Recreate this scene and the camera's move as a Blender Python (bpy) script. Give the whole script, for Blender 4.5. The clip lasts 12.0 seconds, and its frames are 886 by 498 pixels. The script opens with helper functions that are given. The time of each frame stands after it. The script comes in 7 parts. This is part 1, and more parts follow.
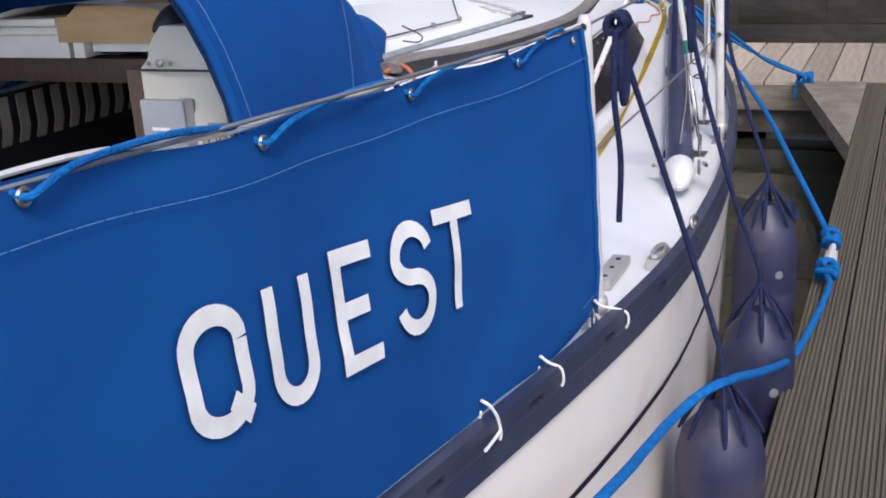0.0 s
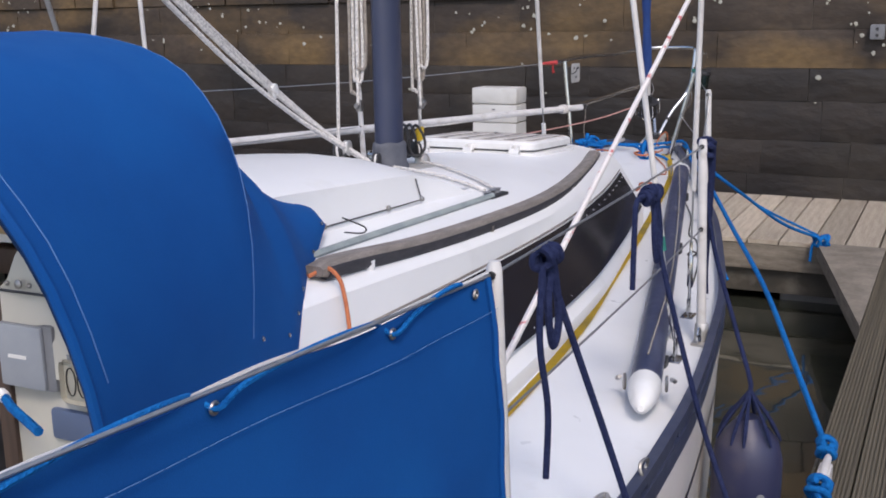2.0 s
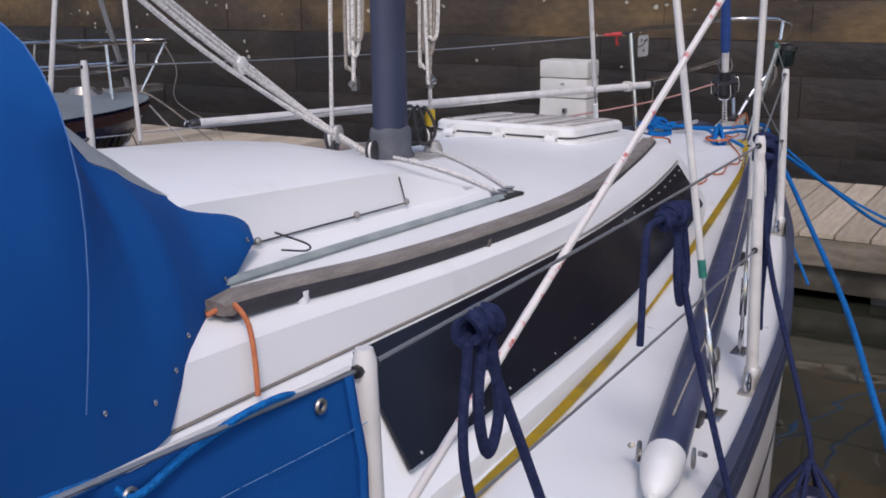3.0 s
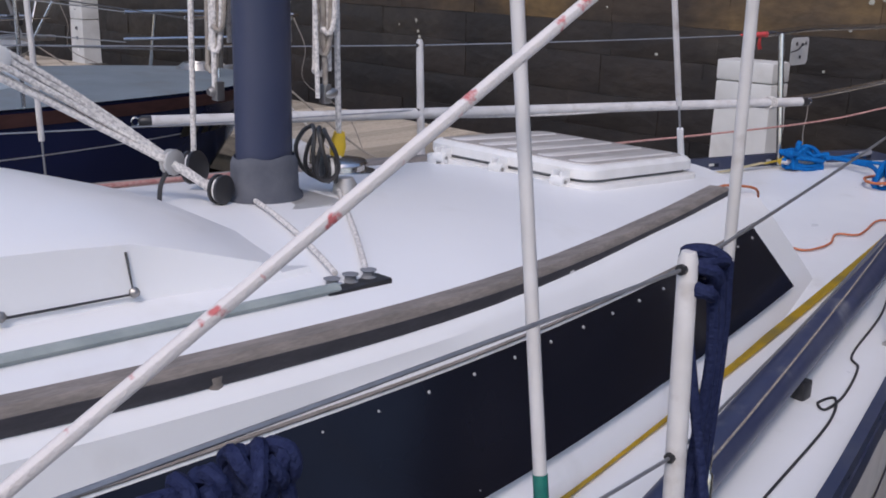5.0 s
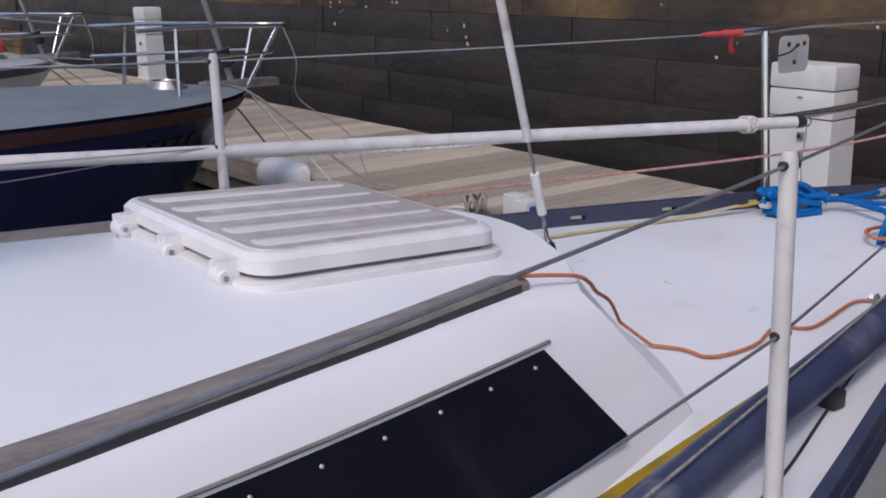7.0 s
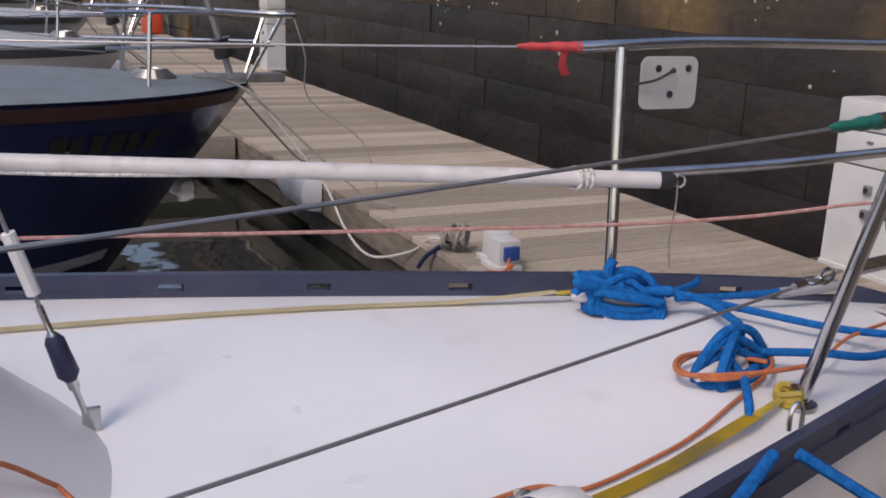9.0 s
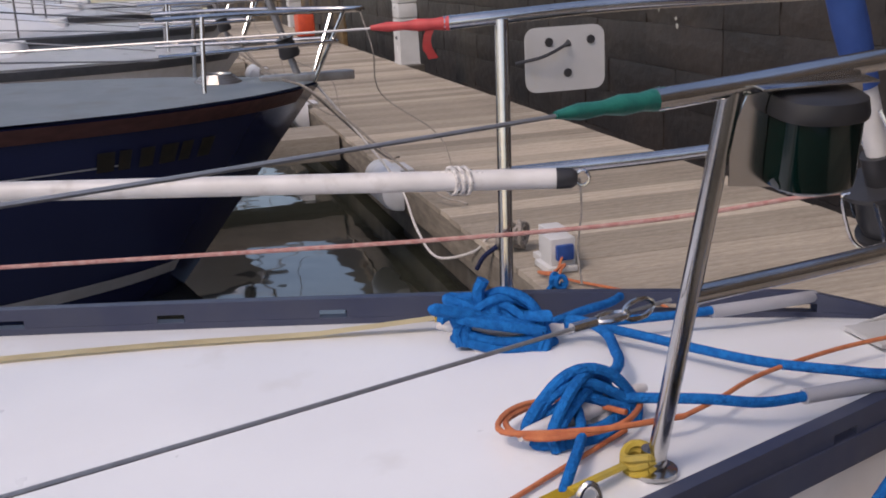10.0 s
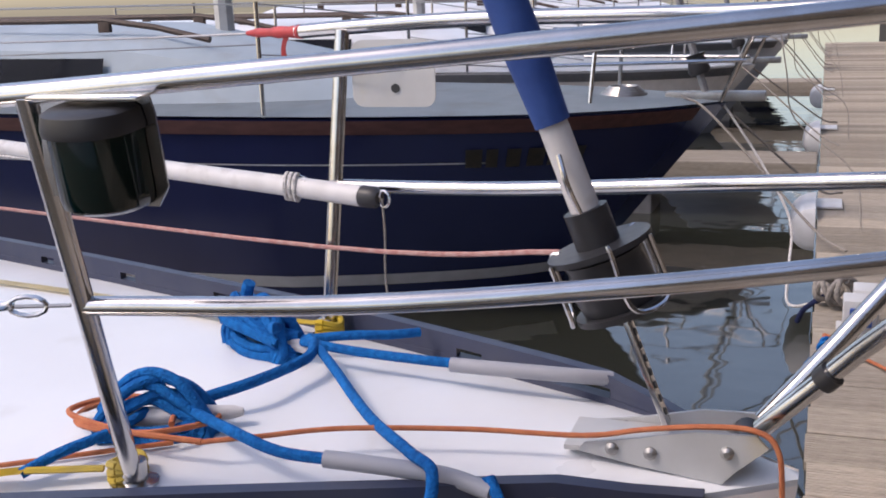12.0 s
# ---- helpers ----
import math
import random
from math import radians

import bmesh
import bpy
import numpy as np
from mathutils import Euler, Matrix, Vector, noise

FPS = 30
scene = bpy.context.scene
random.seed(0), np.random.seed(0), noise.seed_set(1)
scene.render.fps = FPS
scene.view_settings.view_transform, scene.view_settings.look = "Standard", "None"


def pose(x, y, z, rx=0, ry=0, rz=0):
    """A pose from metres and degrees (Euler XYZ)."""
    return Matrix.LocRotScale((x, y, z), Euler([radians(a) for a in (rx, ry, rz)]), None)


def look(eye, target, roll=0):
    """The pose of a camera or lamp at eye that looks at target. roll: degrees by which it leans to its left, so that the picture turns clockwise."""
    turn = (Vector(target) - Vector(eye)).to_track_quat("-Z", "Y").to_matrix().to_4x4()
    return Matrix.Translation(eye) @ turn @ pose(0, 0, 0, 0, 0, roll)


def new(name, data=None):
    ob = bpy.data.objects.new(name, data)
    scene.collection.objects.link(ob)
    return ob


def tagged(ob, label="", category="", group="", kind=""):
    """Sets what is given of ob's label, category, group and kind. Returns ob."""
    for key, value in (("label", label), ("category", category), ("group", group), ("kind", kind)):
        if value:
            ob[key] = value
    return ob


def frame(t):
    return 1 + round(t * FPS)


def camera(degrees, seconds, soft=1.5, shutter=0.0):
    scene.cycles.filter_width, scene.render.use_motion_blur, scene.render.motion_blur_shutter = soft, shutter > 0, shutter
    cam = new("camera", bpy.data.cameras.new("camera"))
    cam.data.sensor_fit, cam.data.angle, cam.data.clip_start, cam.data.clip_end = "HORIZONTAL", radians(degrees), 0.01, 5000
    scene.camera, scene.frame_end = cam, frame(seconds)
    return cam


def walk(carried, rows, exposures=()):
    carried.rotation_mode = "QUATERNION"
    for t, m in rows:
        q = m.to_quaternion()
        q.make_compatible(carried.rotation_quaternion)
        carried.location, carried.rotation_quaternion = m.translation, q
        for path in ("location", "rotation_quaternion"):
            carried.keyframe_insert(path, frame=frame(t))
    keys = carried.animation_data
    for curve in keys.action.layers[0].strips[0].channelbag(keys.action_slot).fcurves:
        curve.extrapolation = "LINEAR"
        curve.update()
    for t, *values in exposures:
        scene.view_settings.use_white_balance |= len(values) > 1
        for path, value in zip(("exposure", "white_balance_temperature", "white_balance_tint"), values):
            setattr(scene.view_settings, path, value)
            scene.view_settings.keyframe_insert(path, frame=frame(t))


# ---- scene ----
cam = camera(45.5, 12.0, 1.8)
PATH = [
    (0, (1.698, -3.606, 1.328), (0.91, -1.883, 0.686), -3.5),
    (0.5, (1.742, -3.621, 1.384), (1.056, -1.82, 0.847), -5.0),
    (1, (1.76, -3.618, 1.435), (1.104, -1.791, 0.953), -4.7),
    (1.5, (1.75, -3.48, 1.468), (0.995, -1.685, 1.011), -4.1),
    (2, (1.783, -3.217, 1.48), (0.922, -1.466, 1.04), -1.0),
    (2.5, (1.756, -2.901, 1.469), (0.806, -1.202, 1.011), -0.3),
    (4.5, (1.719, -1.587, 1.433), (0.504, -0.109, 0.853), 0.2),
    (5, (1.763, -1.264, 1.435), (0.411, 0.111, 0.906), 1.4),
    (5.5, (1.723, -0.928, 1.408), (0.337, 0.428, 0.92), 0.7),
    (6, (1.734, -0.565, 1.395), (0.303, 0.738, 0.89), -1.0),
    (6.5, (1.738, -0.241, 1.408), (0.22, 0.959, 0.901), -0.0),
    (7, (1.639, 0.09, 1.38), (0.104, 1.261, 0.86), -0.7),
    (7.5, (1.595, 0.445, 1.361), (0.037, 1.58, 0.826), -1.1),
    (9.5, (1.476, 1.901, 1.306), (-0.322, 2.61, 0.794), 0.7),
    (10, (1.425, 2.266, 1.285), (-0.433, 2.775, 0.75), -2.9),
    (10.5, (1.415, 2.651, 1.261), (-0.494, 2.833, 0.692), -2.6),
    (11, (1.344, 2.982, 1.26), (-0.58, 2.864, 0.728), -0.8),
    (11.5, (1.329, 3.354, 1.232), (-0.569, 2.943, 0.752), -2.6),
    (12, (1.335, 3.687, 1.216), (-0.495, 3.023, 0.757), -2.0),
]
walk(cam, [(t, look(eye, target, roll)) for t, eye, target, roll in PATH], [(0, 0.54, 6650, 14), (1.5, 0.40, 6700, 14), (2.7, 0.10, 6700, 16), (4.5, -0.10, 6450, 17), (7.5, -0.09, 6600, 18), (9.3, -0.02, 7150, 20), (10.5, 0.10, 7200, 20), (12, 0.38, 6950, 20)])

# ---- light ----
world = bpy.data.worlds.new("sky")
world.use_nodes = True
scene.world = world
wn = world.node_tree
sky = wn.nodes.new("ShaderNodeTexSky")
sky.sky_type = "NISHITA"
sky.sun_disc = False
SUN_EL, SUN_AZ = 50.0, 148.0   # degrees; azimuth clockwise from +y
sky.sun_elevation, sky.sun_rotation = radians(SUN_EL), radians(SUN_AZ)
sky.air_density, sky.dust_density = 1.1, 1.8
wn.links.new(sky.outputs[0], wn.nodes["Background"].inputs[0])
wn.nodes["Background"].inputs[1].default_value = 0.185
sun = new("sun", bpy.data.lights.new("sun", "SUN"))
sun.data.energy, sun.data.angle, sun.data.color = 1.3, radians(12), (1.0, 0.95, 0.88)
sd = Vector((math.sin(radians(SUN_AZ)) * math.cos(radians(SUN_EL)), math.cos(radians(SUN_AZ)) * math.cos(radians(SUN_EL)), math.sin(radians(SUN_EL))))
sun.matrix_basis = look(sd * 30, (0, 0, 0))


# ---- materials ----
def material(name, base, rough=0.5, metal=0.0, second=None, scale=6.0, spread=(0.35, 0.65), fine=0.0, fine_scale=300.0,
             bump=0.0, bump_scale=120.0, bump_dist=0.002, coat=0.0, stretch=(1, 1, 1), per_object=0.0, spec=0.5, stain=None, stain_scale=1.2, stain_at=(0.55, 0.75), world_space=False):
    m = bpy.data.materials.new(name)
    m.use_nodes = True
    nt = m.node_tree
    bs = nt.nodes["Principled BSDF"]
    bs.inputs["Roughness"].default_value, bs.inputs["Metallic"].default_value = rough, metal
    bs.inputs["Specular IOR Level"].default_value = spec
    bs.inputs["Coat Weight"].default_value = coat
    tc = nt.nodes.new("ShaderNodeTexCoord")
    mp = nt.nodes.new("ShaderNodeMapping")
    mp.inputs["Scale"].default_value = stretch
    nt.links.new(nt.nodes.new("ShaderNodeNewGeometry").outputs["Position"] if world_space else tc.outputs["Object"], mp.inputs[0])

    def noise_node(s, detail=5.0):
        n = nt.nodes.new("ShaderNodeTexNoise")
        n.inputs["Scale"].default_value, n.inputs["Detail"].default_value = s, detail
        nt.links.new(mp.outputs[0], n.inputs["Vector"])
        return n.outputs["Fac"]

    def ramp(fac, a, b):
        r = nt.nodes.new("ShaderNodeMapRange")
        r.inputs["From Min"].default_value, r.inputs["From Max"].default_value = a, b
        nt.links.new(fac, r.inputs["Value"])
        return r.outputs[0]

    def mix(fac, a, b, kind="MIX"):
        x = nt.nodes.new("ShaderNodeMix")
        x.data_type, x.blend_type = "RGBA", kind
        for sock, v in ((x.inputs[0], fac), (x.inputs[6], a), (x.inputs[7], b)):
            if isinstance(v, (int, float)):
                sock.default_value = v
            elif isinstance(v, tuple):
                sock.default_value = (*v, 1)
            else:
                nt.links.new(v, sock)
        return x.outputs[2]

    colour = mix(ramp(noise_node(scale), *spread), base, second or tuple(c * 0.85 for c in base))
    if stain:
        colour = mix(ramp(noise_node(stain_scale, 8.0), *stain_at), colour, stain)
    if fine:
        g = ramp(noise_node(fine_scale, 3.0), 0.3, 0.7)
        colour = mix(fine, colour, mix(g, (0.25, 0.25, 0.25), (1.0, 1.0, 1.0)), "MULTIPLY")
    if per_object:
        oi = nt.nodes.new("ShaderNodeObjectInfo")
        r = nt.nodes.new("ShaderNodeMapRange")
        r.inputs["To Min"].default_value, r.inputs["To Max"].default_value = 1 - per_object, 1 + per_object
        nt.links.new(oi.outputs["Random"], r.inputs["Value"])
        hs = nt.nodes.new("ShaderNodeHueSaturation")
        nt.links.new(r.outputs[0], hs.inputs["Value"])
        nt.links.new(colour, hs.inputs["Color"])
        colour = hs.outputs[0]
    nt.links.new(colour, bs.inputs["Base Color"])
    r = nt.nodes.new("ShaderNodeMapRange")
    r.inputs["To Min"].default_value, r.inputs["To Max"].default_value = max(0.02, rough * 0.8), min(1.0, rough * 1.2)
    nt.links.new(noise_node(scale * 3), r.inputs["Value"])
    nt.links.new(r.outputs[0], bs.inputs["Roughness"])
    if bump:
        b = nt.nodes.new("ShaderNodeBump")
        b.inputs["Strength"].default_value, b.inputs["Distance"].default_value = bump, bump_dist
        nt.links.new(noise_node(bump_scale, 3.0), b.inputs["Height"])
        nt.links.new(b.outputs[0], bs.inputs["Normal"])
    return m


GEL = material("white_gelcoat", (0.80, 0.80, 0.80), 0.32, second=(0.76, 0.76, 0.765), scale=2.0, stain=(0.66, 0.65, 0.62), stain_scale=5.0, stain_at=(0.62, 0.9), bump=0.04, bump_scale=30)
DECK = material("deck_nonslip_white", (0.76, 0.77, 0.78), 0.30, second=(0.71, 0.72, 0.735), scale=3.0, stain=(0.58, 0.57, 0.54), stain_scale=7.0, stain_at=(0.62, 0.95), bump=0.12, bump_scale=350, bump_dist=0.001)
HULLW = material("hull_cream_gelcoat", (0.88, 0.81, 0.76), 0.2, second=(0.80, 0.73, 0.68), scale=1.5, stain=(0.63, 0.57, 0.52), stain_scale=4.0, stain_at=(0.6, 0.9))
NAVYRAIL = material("navy_toe_rail", (0.028, 0.036, 0.075), 0.42, second=(0.045, 0.052, 0.085), scale=9.0, stain=(0.065, 0.07, 0.085), stain_scale=14.0, stain_at=(0.68, 0.9))
TEAK = material("weathered_teak", (0.30, 0.26, 0.235), 0.7, second=(0.20, 0.175, 0.155), scale=8.0, stretch=(6, 1, 6), fine=0.35, fine_scale=60, bump=0.3, bump_scale=60)
DARKTEAK = material("dark_slate_teak", (0.060, 0.057, 0.066), 0.65, second=(0.042, 0.040, 0.048), scale=8.0, stretch=(6, 1, 6), fine=0.3, fine_scale=60, bump=0.25, bump_scale=60)
TINT = material("smoked_acrylic", (0.006, 0.007, 0.013), 0.16, second=(0.009, 0.010, 0.017), scale=4, spec=0.3)
CANVAS = material("blue_canvas", (0.0010, 0.074, 0.282), 0.85, second=(0.0009, 0.060, 0.245), scale=3.0, stain=(0.0014, 0.083, 0.295), stain_scale=2.2, stain_at=(0.5, 0.75), fine=0.12, fine_scale=500, bump=0.25, bump_scale=500, bump_dist=0.001, spec=0.2)
CANVASIN = material("blue_canvas_lining", (0.006, 0.03, 0.10), 0.9, fine=0.15, spec=0.2)
LETTER = material("white_sailcloth", (0.86, 0.85, 0.84), 0.8, second=(0.74, 0.73, 0.73), scale=20, bump=0.15, bump_scale=300)
STEEL = material("stainless_steel", (0.62, 0.62, 0.63), 0.2, 1.0, second=(0.5, 0.49, 0.48), scale=10, stain=(0.4, 0.36, 0.32), stain_scale=12, stain_at=(0.6, 0.9))
DULLSTEEL = material("galvanised_steel", (0.42, 0.41, 0.40), 0.42, 0.9, second=(0.3, 0.28, 0.26), scale=14)
ALU = material("dull_aluminium", (0.55, 0.54, 0.52), 0.45, 0.5, second=(0.45, 0.43, 0.41), scale=10, stain=(0.34, 0.31, 0.28), stain_scale=9)
SLEEVE = material("grey_white_sleeve", (0.36, 0.36, 0.39), 0.45, second=(0.31, 0.31, 0.34), scale=10)
WHITEPAINT = material("white_painted_metal", (0.62, 0.60, 0.59), 0.42, second=(0.53, 0.51, 0.495), scale=12, stain=(0.36, 0.32, 0.29), stain_scale=18, stain_at=(0.58, 0.82))
NAVYROPE = material("navy_rope", (0.012, 0.017, 0.055), 0.9, second=(0.022, 0.03, 0.08), scale=120, bump=0.8, bump_scale=220, bump_dist=0.004, spec=0.15)
BLUEROPE = material("bright_blue_rope", (0.003, 0.155, 0.47), 0.85, second=(0.002, 0.10, 0.33), scale=90, bump=0.9, bump_scale=260, bump_dist=0.005, spec=0.15)
ORANGELINE = material("orange_line", (0.52, 0.17, 0.07), 0.8, second=(0.42, 0.12, 0.05), scale=60, bump=0.5, bump_scale=300)
REDLINE = material("faded_red_line", (0.36, 0.155, 0.14), 0.8, second=(0.44, 0.27, 0.24), scale=80)
WHITEROPE = material("white_braided_rope", (0.66, 0.63, 0.60), 0.85, second=(0.42, 0.40, 0.39), scale=140, spread=(0.45, 0.6), bump=0.6, bump_scale=240)
REDFLECK = material("white_rope_red_fleck", (0.66, 0.62, 0.60), 0.85, second=(0.50, 0.13, 0.13), scale=36, spread=(0.585, 0.65), bump=0.6, bump_scale=260)
GREYROPE = material("old_grey_rope", (0.33, 0.30, 0.26), 0.9, second=(0.22, 0.19, 0.17), scale=80, bump=0.6, bump_scale=200)
WIRE = material("rigging_wire", (0.36, 0.36, 0.37), 0.4, 0.7, scale=80)
WEB = material("yellow_webbing", (0.62, 0.42, 0.02), 0.8, second=(0.50, 0.35, 0.04), scale=20, stain=(0.30, 0.24, 0.08), stain_scale=6, stain_at=(0.5, 0.75), bump=0.4, bump_scale=400)
WEBPALE = material("pale_yellow_webbing", (0.77, 0.69, 0.46), 0.85, second=(0.69, 0.61, 0.40), scale=9, bump=0.4, bump_scale=400)
NAVYVINYL = material("navy_vinyl", (0.017, 0.021, 0.062), 0.46, second=(0.028, 0.030, 0.072), scale=5, stain=(0.10, 0.085, 0.10), stain_scale=6, stain_at=(0.55, 0.85), bump=0.25, bump_scale=60)
POLECOVER = material("navy_pole", (0.032, 0.042, 0.095), 0.36, second=(0.05, 0.06, 0.11), scale=9, stain=(0.27, 0.27, 0.29), stain_scale=7, stain_at=(0.56, 0.82))
MASTBLUE = material("navy_mast_cover", (0.030, 0.038, 0.078), 0.42, second=(0.04, 0.048, 0.088), scale=7, bump=0.2, bump_scale=40)
PLATE = material("brushed_dull_plate", (0.60, 0.59, 0.575), 0.5, 0.35, second=(0.50, 0.49, 0.47), scale=8, stain=(0.55, 0.46, 0.30), stain_scale=7, stain_at=(0.6, 0.8))
SLAT = material("tan_stripe_fabric", (0.46, 0.43, 0.34), 0.7, second=(0.38, 0.35, 0.27), scale=8, stretch=(6, 6, 1))
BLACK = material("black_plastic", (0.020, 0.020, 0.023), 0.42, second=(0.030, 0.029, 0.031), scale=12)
GREYPL = material("grey_plastic", (0.20, 0.205, 0.22), 0.5, second=(0.17, 0.175, 0.19), scale=20)
WHITEPL = material("white_plastic", (0.76, 0.75, 0.74), 0.4, second=(0.68, 0.67, 0.65), scale=14)
GREENTAPE = material("green_tape", (0.01, 0.17, 0.13), 0.45, second=(0.006, 0.12, 0.10), scale=40, bump=0.5, bump_scale=60, bump_dist=0.004)
REDTAPE = material("red_tape", (0.55, 0.06, 0.06), 0.5, second=(0.45, 0.05, 0.05), scale=40, bump=0.5, bump_scale=60, bump_dist=0.004)
HATCHLENS = material("cloudy_hatch_lens", (0.50, 0.46, 0.43), 0.14, second=(0.60, 0.56, 0.53), scale=3, stretch=(1, 8, 1), spread=(0.4, 0.6))
HATCHRIB = material("pale_hatch_rib", (0.66, 0.63, 0.60), 0.2, second=(0.60, 0.57, 0.54), scale=5)
GREYRUBBER = material("grey_rubber", (0.16, 0.165, 0.175), 0.6, second=(0.22, 0.22, 0.23), scale=20)
CREAM = material("cream_gelcoat", (0.52, 0.50, 0.44), 0.38, second=(0.46, 0.44, 0.38), scale=5)
BEIGEWOOD = material("varnished_pale_wood", (0.48, 0.33, 0.17), 0.35, second=(0.40, 0.26, 0.12), scale=5, stretch=(1, 6, 6))
DARKWOOD = material("dark_wood", (0.075, 0.045, 0.03), 0.55, second=(0.05, 0.03, 0.022), scale=10, stretch=(8, 8, 1))
PLANK = material("weathered_pontoon_plank", (0.545, 0.475, 0.385), 0.8, second=(0.44, 0.38, 0.305), scale=5.0, stretch=(7, 0.6, 7), fine=0.45, fine_scale=40, bump=0.4, bump_scale=40, per_object=0.3, spec=0.25, stain=(0.36, 0.30, 0.245), stain_scale=1.6, stain_at=(0.55, 0.8))
FINGERBOARD = material("wet_brown_grooved_board", (0.155, 0.132, 0.094), 0.6, second=(0.095, 0.082, 0.058), scale=5.0, stretch=(9, 0.7, 9), fine=0.45, fine_scale=45, bump=0.4, bump_scale=45, per_object=0.16, spec=0.4, stain=(0.20, 0.172, 0.122), stain_scale=2.5, stain_at=(0.5, 0.8))
TIMBER = material("grey_timber_beam", (0.26, 0.225, 0.18), 0.8, second=(0.17, 0.145, 0.115), scale=6, stretch=(1, 1, 5), fine=0.3, fine_scale=40, bump=0.3, bump_scale=50)
DARKBEAM = material("wet_dark_beam", (0.075, 0.065, 0.05), 0.6, second=(0.04, 0.036, 0.03), scale=5, stain=(0.14, 0.13, 0.11), stain_scale=6)
STONE = material("wet_quay_stone", (0.062, 0.044, 0.031), 0.7, second=(0.027, 0.020, 0.0165), scale=1.1, spread=(0.38, 0.62), fine=0.45, fine_scale=14, bump=0.6, bump_scale=9, bump_dist=0.02, per_object=0.16, stain=(0.20, 0.125, 0.050), stain_scale=0.75, stain_at=(0.48, 0.70), stretch=(0.8, 1, 1.3), world_space=True)
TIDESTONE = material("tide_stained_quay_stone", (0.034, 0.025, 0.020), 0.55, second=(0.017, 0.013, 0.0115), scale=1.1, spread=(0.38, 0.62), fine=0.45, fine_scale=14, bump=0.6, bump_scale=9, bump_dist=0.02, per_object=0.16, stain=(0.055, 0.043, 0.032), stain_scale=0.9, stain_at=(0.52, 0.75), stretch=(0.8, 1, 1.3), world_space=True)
LICHEN = material("pale_lichen", (0.42, 0.42, 0.38), 0.9, second=(0.33, 0.32, 0.27), scale=30)
MORTAR = material("dark_wet_joint", (0.045, 0.034, 0.026), 0.9, second=(0.035, 0.028, 0.021), scale=6, bump=0.5, bump_scale=20)
NBNAVY = material("navy_hull_paint", (0.015, 0.019, 0.060), 0.14, second=(0.018, 0.023, 0.070), scale=2)
NBDECK = material("pale_blue_grey_deck", (0.38, 0.44, 0.48), 0.5, second=(0.33, 0.39, 0.43), scale=4, stain=(0.32, 0.35, 0.37), stain_scale=5)
NBSTRAKE = material("red_brown_rubbing_strake", (0.17, 0.075, 0.065), 0.55, second=(0.12, 0.055, 0.05), scale=8, stretch=(4, 1, 4))
GOLD = material("dull_gold_paint", (0.050, 0.044, 0.036), 0.5, second=(0.075, 0.062, 0.042), scale=20)
ORANGEPL = material("orange_red_plastic", (0.70, 0.09, 0.03), 0.45, second=(0.6, 0.07, 0.03), scale=10)
BLUEPL = material("blue_plastic", (0.02, 0.08, 0.30), 0.4, second=(0.016, 0.06, 0.24), scale=20)
PEDM = material("pale_grey_pedestal_paint", (0.62, 0.615, 0.60), 0.5, second=(0.56, 0.555, 0.54), scale=5, stain=(0.46, 0.45, 0.43), stain_scale=4, stain_at=(0.55, 0.85))
CONC = material("pale_pile", (0.40, 0.33, 0.25), 0.8, second=(0.30, 0.24, 0.18), scale=6, fine=0.3, fine_scale=40, bump=0.4, bump_scale=30)

PANE = bpy.data.materials.new("clear_vinyl_window")
PANE.use_nodes = True
_b = PANE.node_tree.nodes["Principled BSDF"]
_b.inputs["Base Color"].default_value = (0.72, 0.75, 0.76, 1)
_b.inputs["Roughness"].default_value = 0.35
_b.inputs["Transmission Weight"].default_value = 0.55
_b.inputs["Alpha"].default_value = 1.0

WATER = bpy.data.materials.new("harbour_water")
WATER.use_nodes = True
_nt = WATER.node_tree
_b = _nt.nodes["Principled BSDF"]
_b.inputs["Base Color"].default_value = (0.030, 0.032, 0.024, 1)
_b.inputs["Roughness"].default_value = 0.04
_b.inputs["IOR"].default_value = 2.1
_tc = _nt.nodes.new("ShaderNodeTexCoord")
_n1 = _nt.nodes.new("ShaderNodeTexNoise")
_n1.inputs["Scale"].default_value, _n1.inputs["Detail"].default_value = 2.2, 2.0
_bp = _nt.nodes.new("ShaderNodeBump")
_bp.inputs["Strength"].default_value, _bp.inputs["Distance"].default_value = 0.22, 0.03
_nt.links.new(_tc.outputs["Object"], _n1.inputs["Vector"])
_nt.links.new(_n1.outputs["Fac"], _bp.inputs["Height"])
_nt.links.new(_bp.outputs[0], _b.inputs["Normal"])


# ---- builders ----
def thing(name, at, label, category, group="", kind=""):
    e = new(name)
    e.empty_display_size = 0.1
    e.location = at
    return tagged(e, label, category, group, kind)


def finish(bm, name, mat, smooth=40.0):
    me = bpy.data.meshes.new(name)
    bm.normal_update()
    bm.to_mesh(me)
    bm.free()
    for m in (mat if isinstance(mat, (list, tuple)) else (mat,)):
        me.materials.append(m)
    if smooth:
        me.shade_smooth()
        me.set_sharp_from_angle(angle=radians(smooth))
    return me


def part(name, bm, mat, parent=None, label="", smooth=40.0):
    """One mesh in world coordinates under a thing or a part."""
    ob = new(name, finish(bm, name, mat, smooth))
    if parent is not None:
        ob.parent = parent
        if parent.type == "EMPTY":
            ob.matrix_parent_inverse = Matrix.Translation(-parent.location)
    return tagged(ob, label)


def solo(name, bm, mat, label, category, group="", kind="", smooth=40.0):
    return tagged(new(name, finish(bm, name, mat, smooth)), label, category, group, kind)


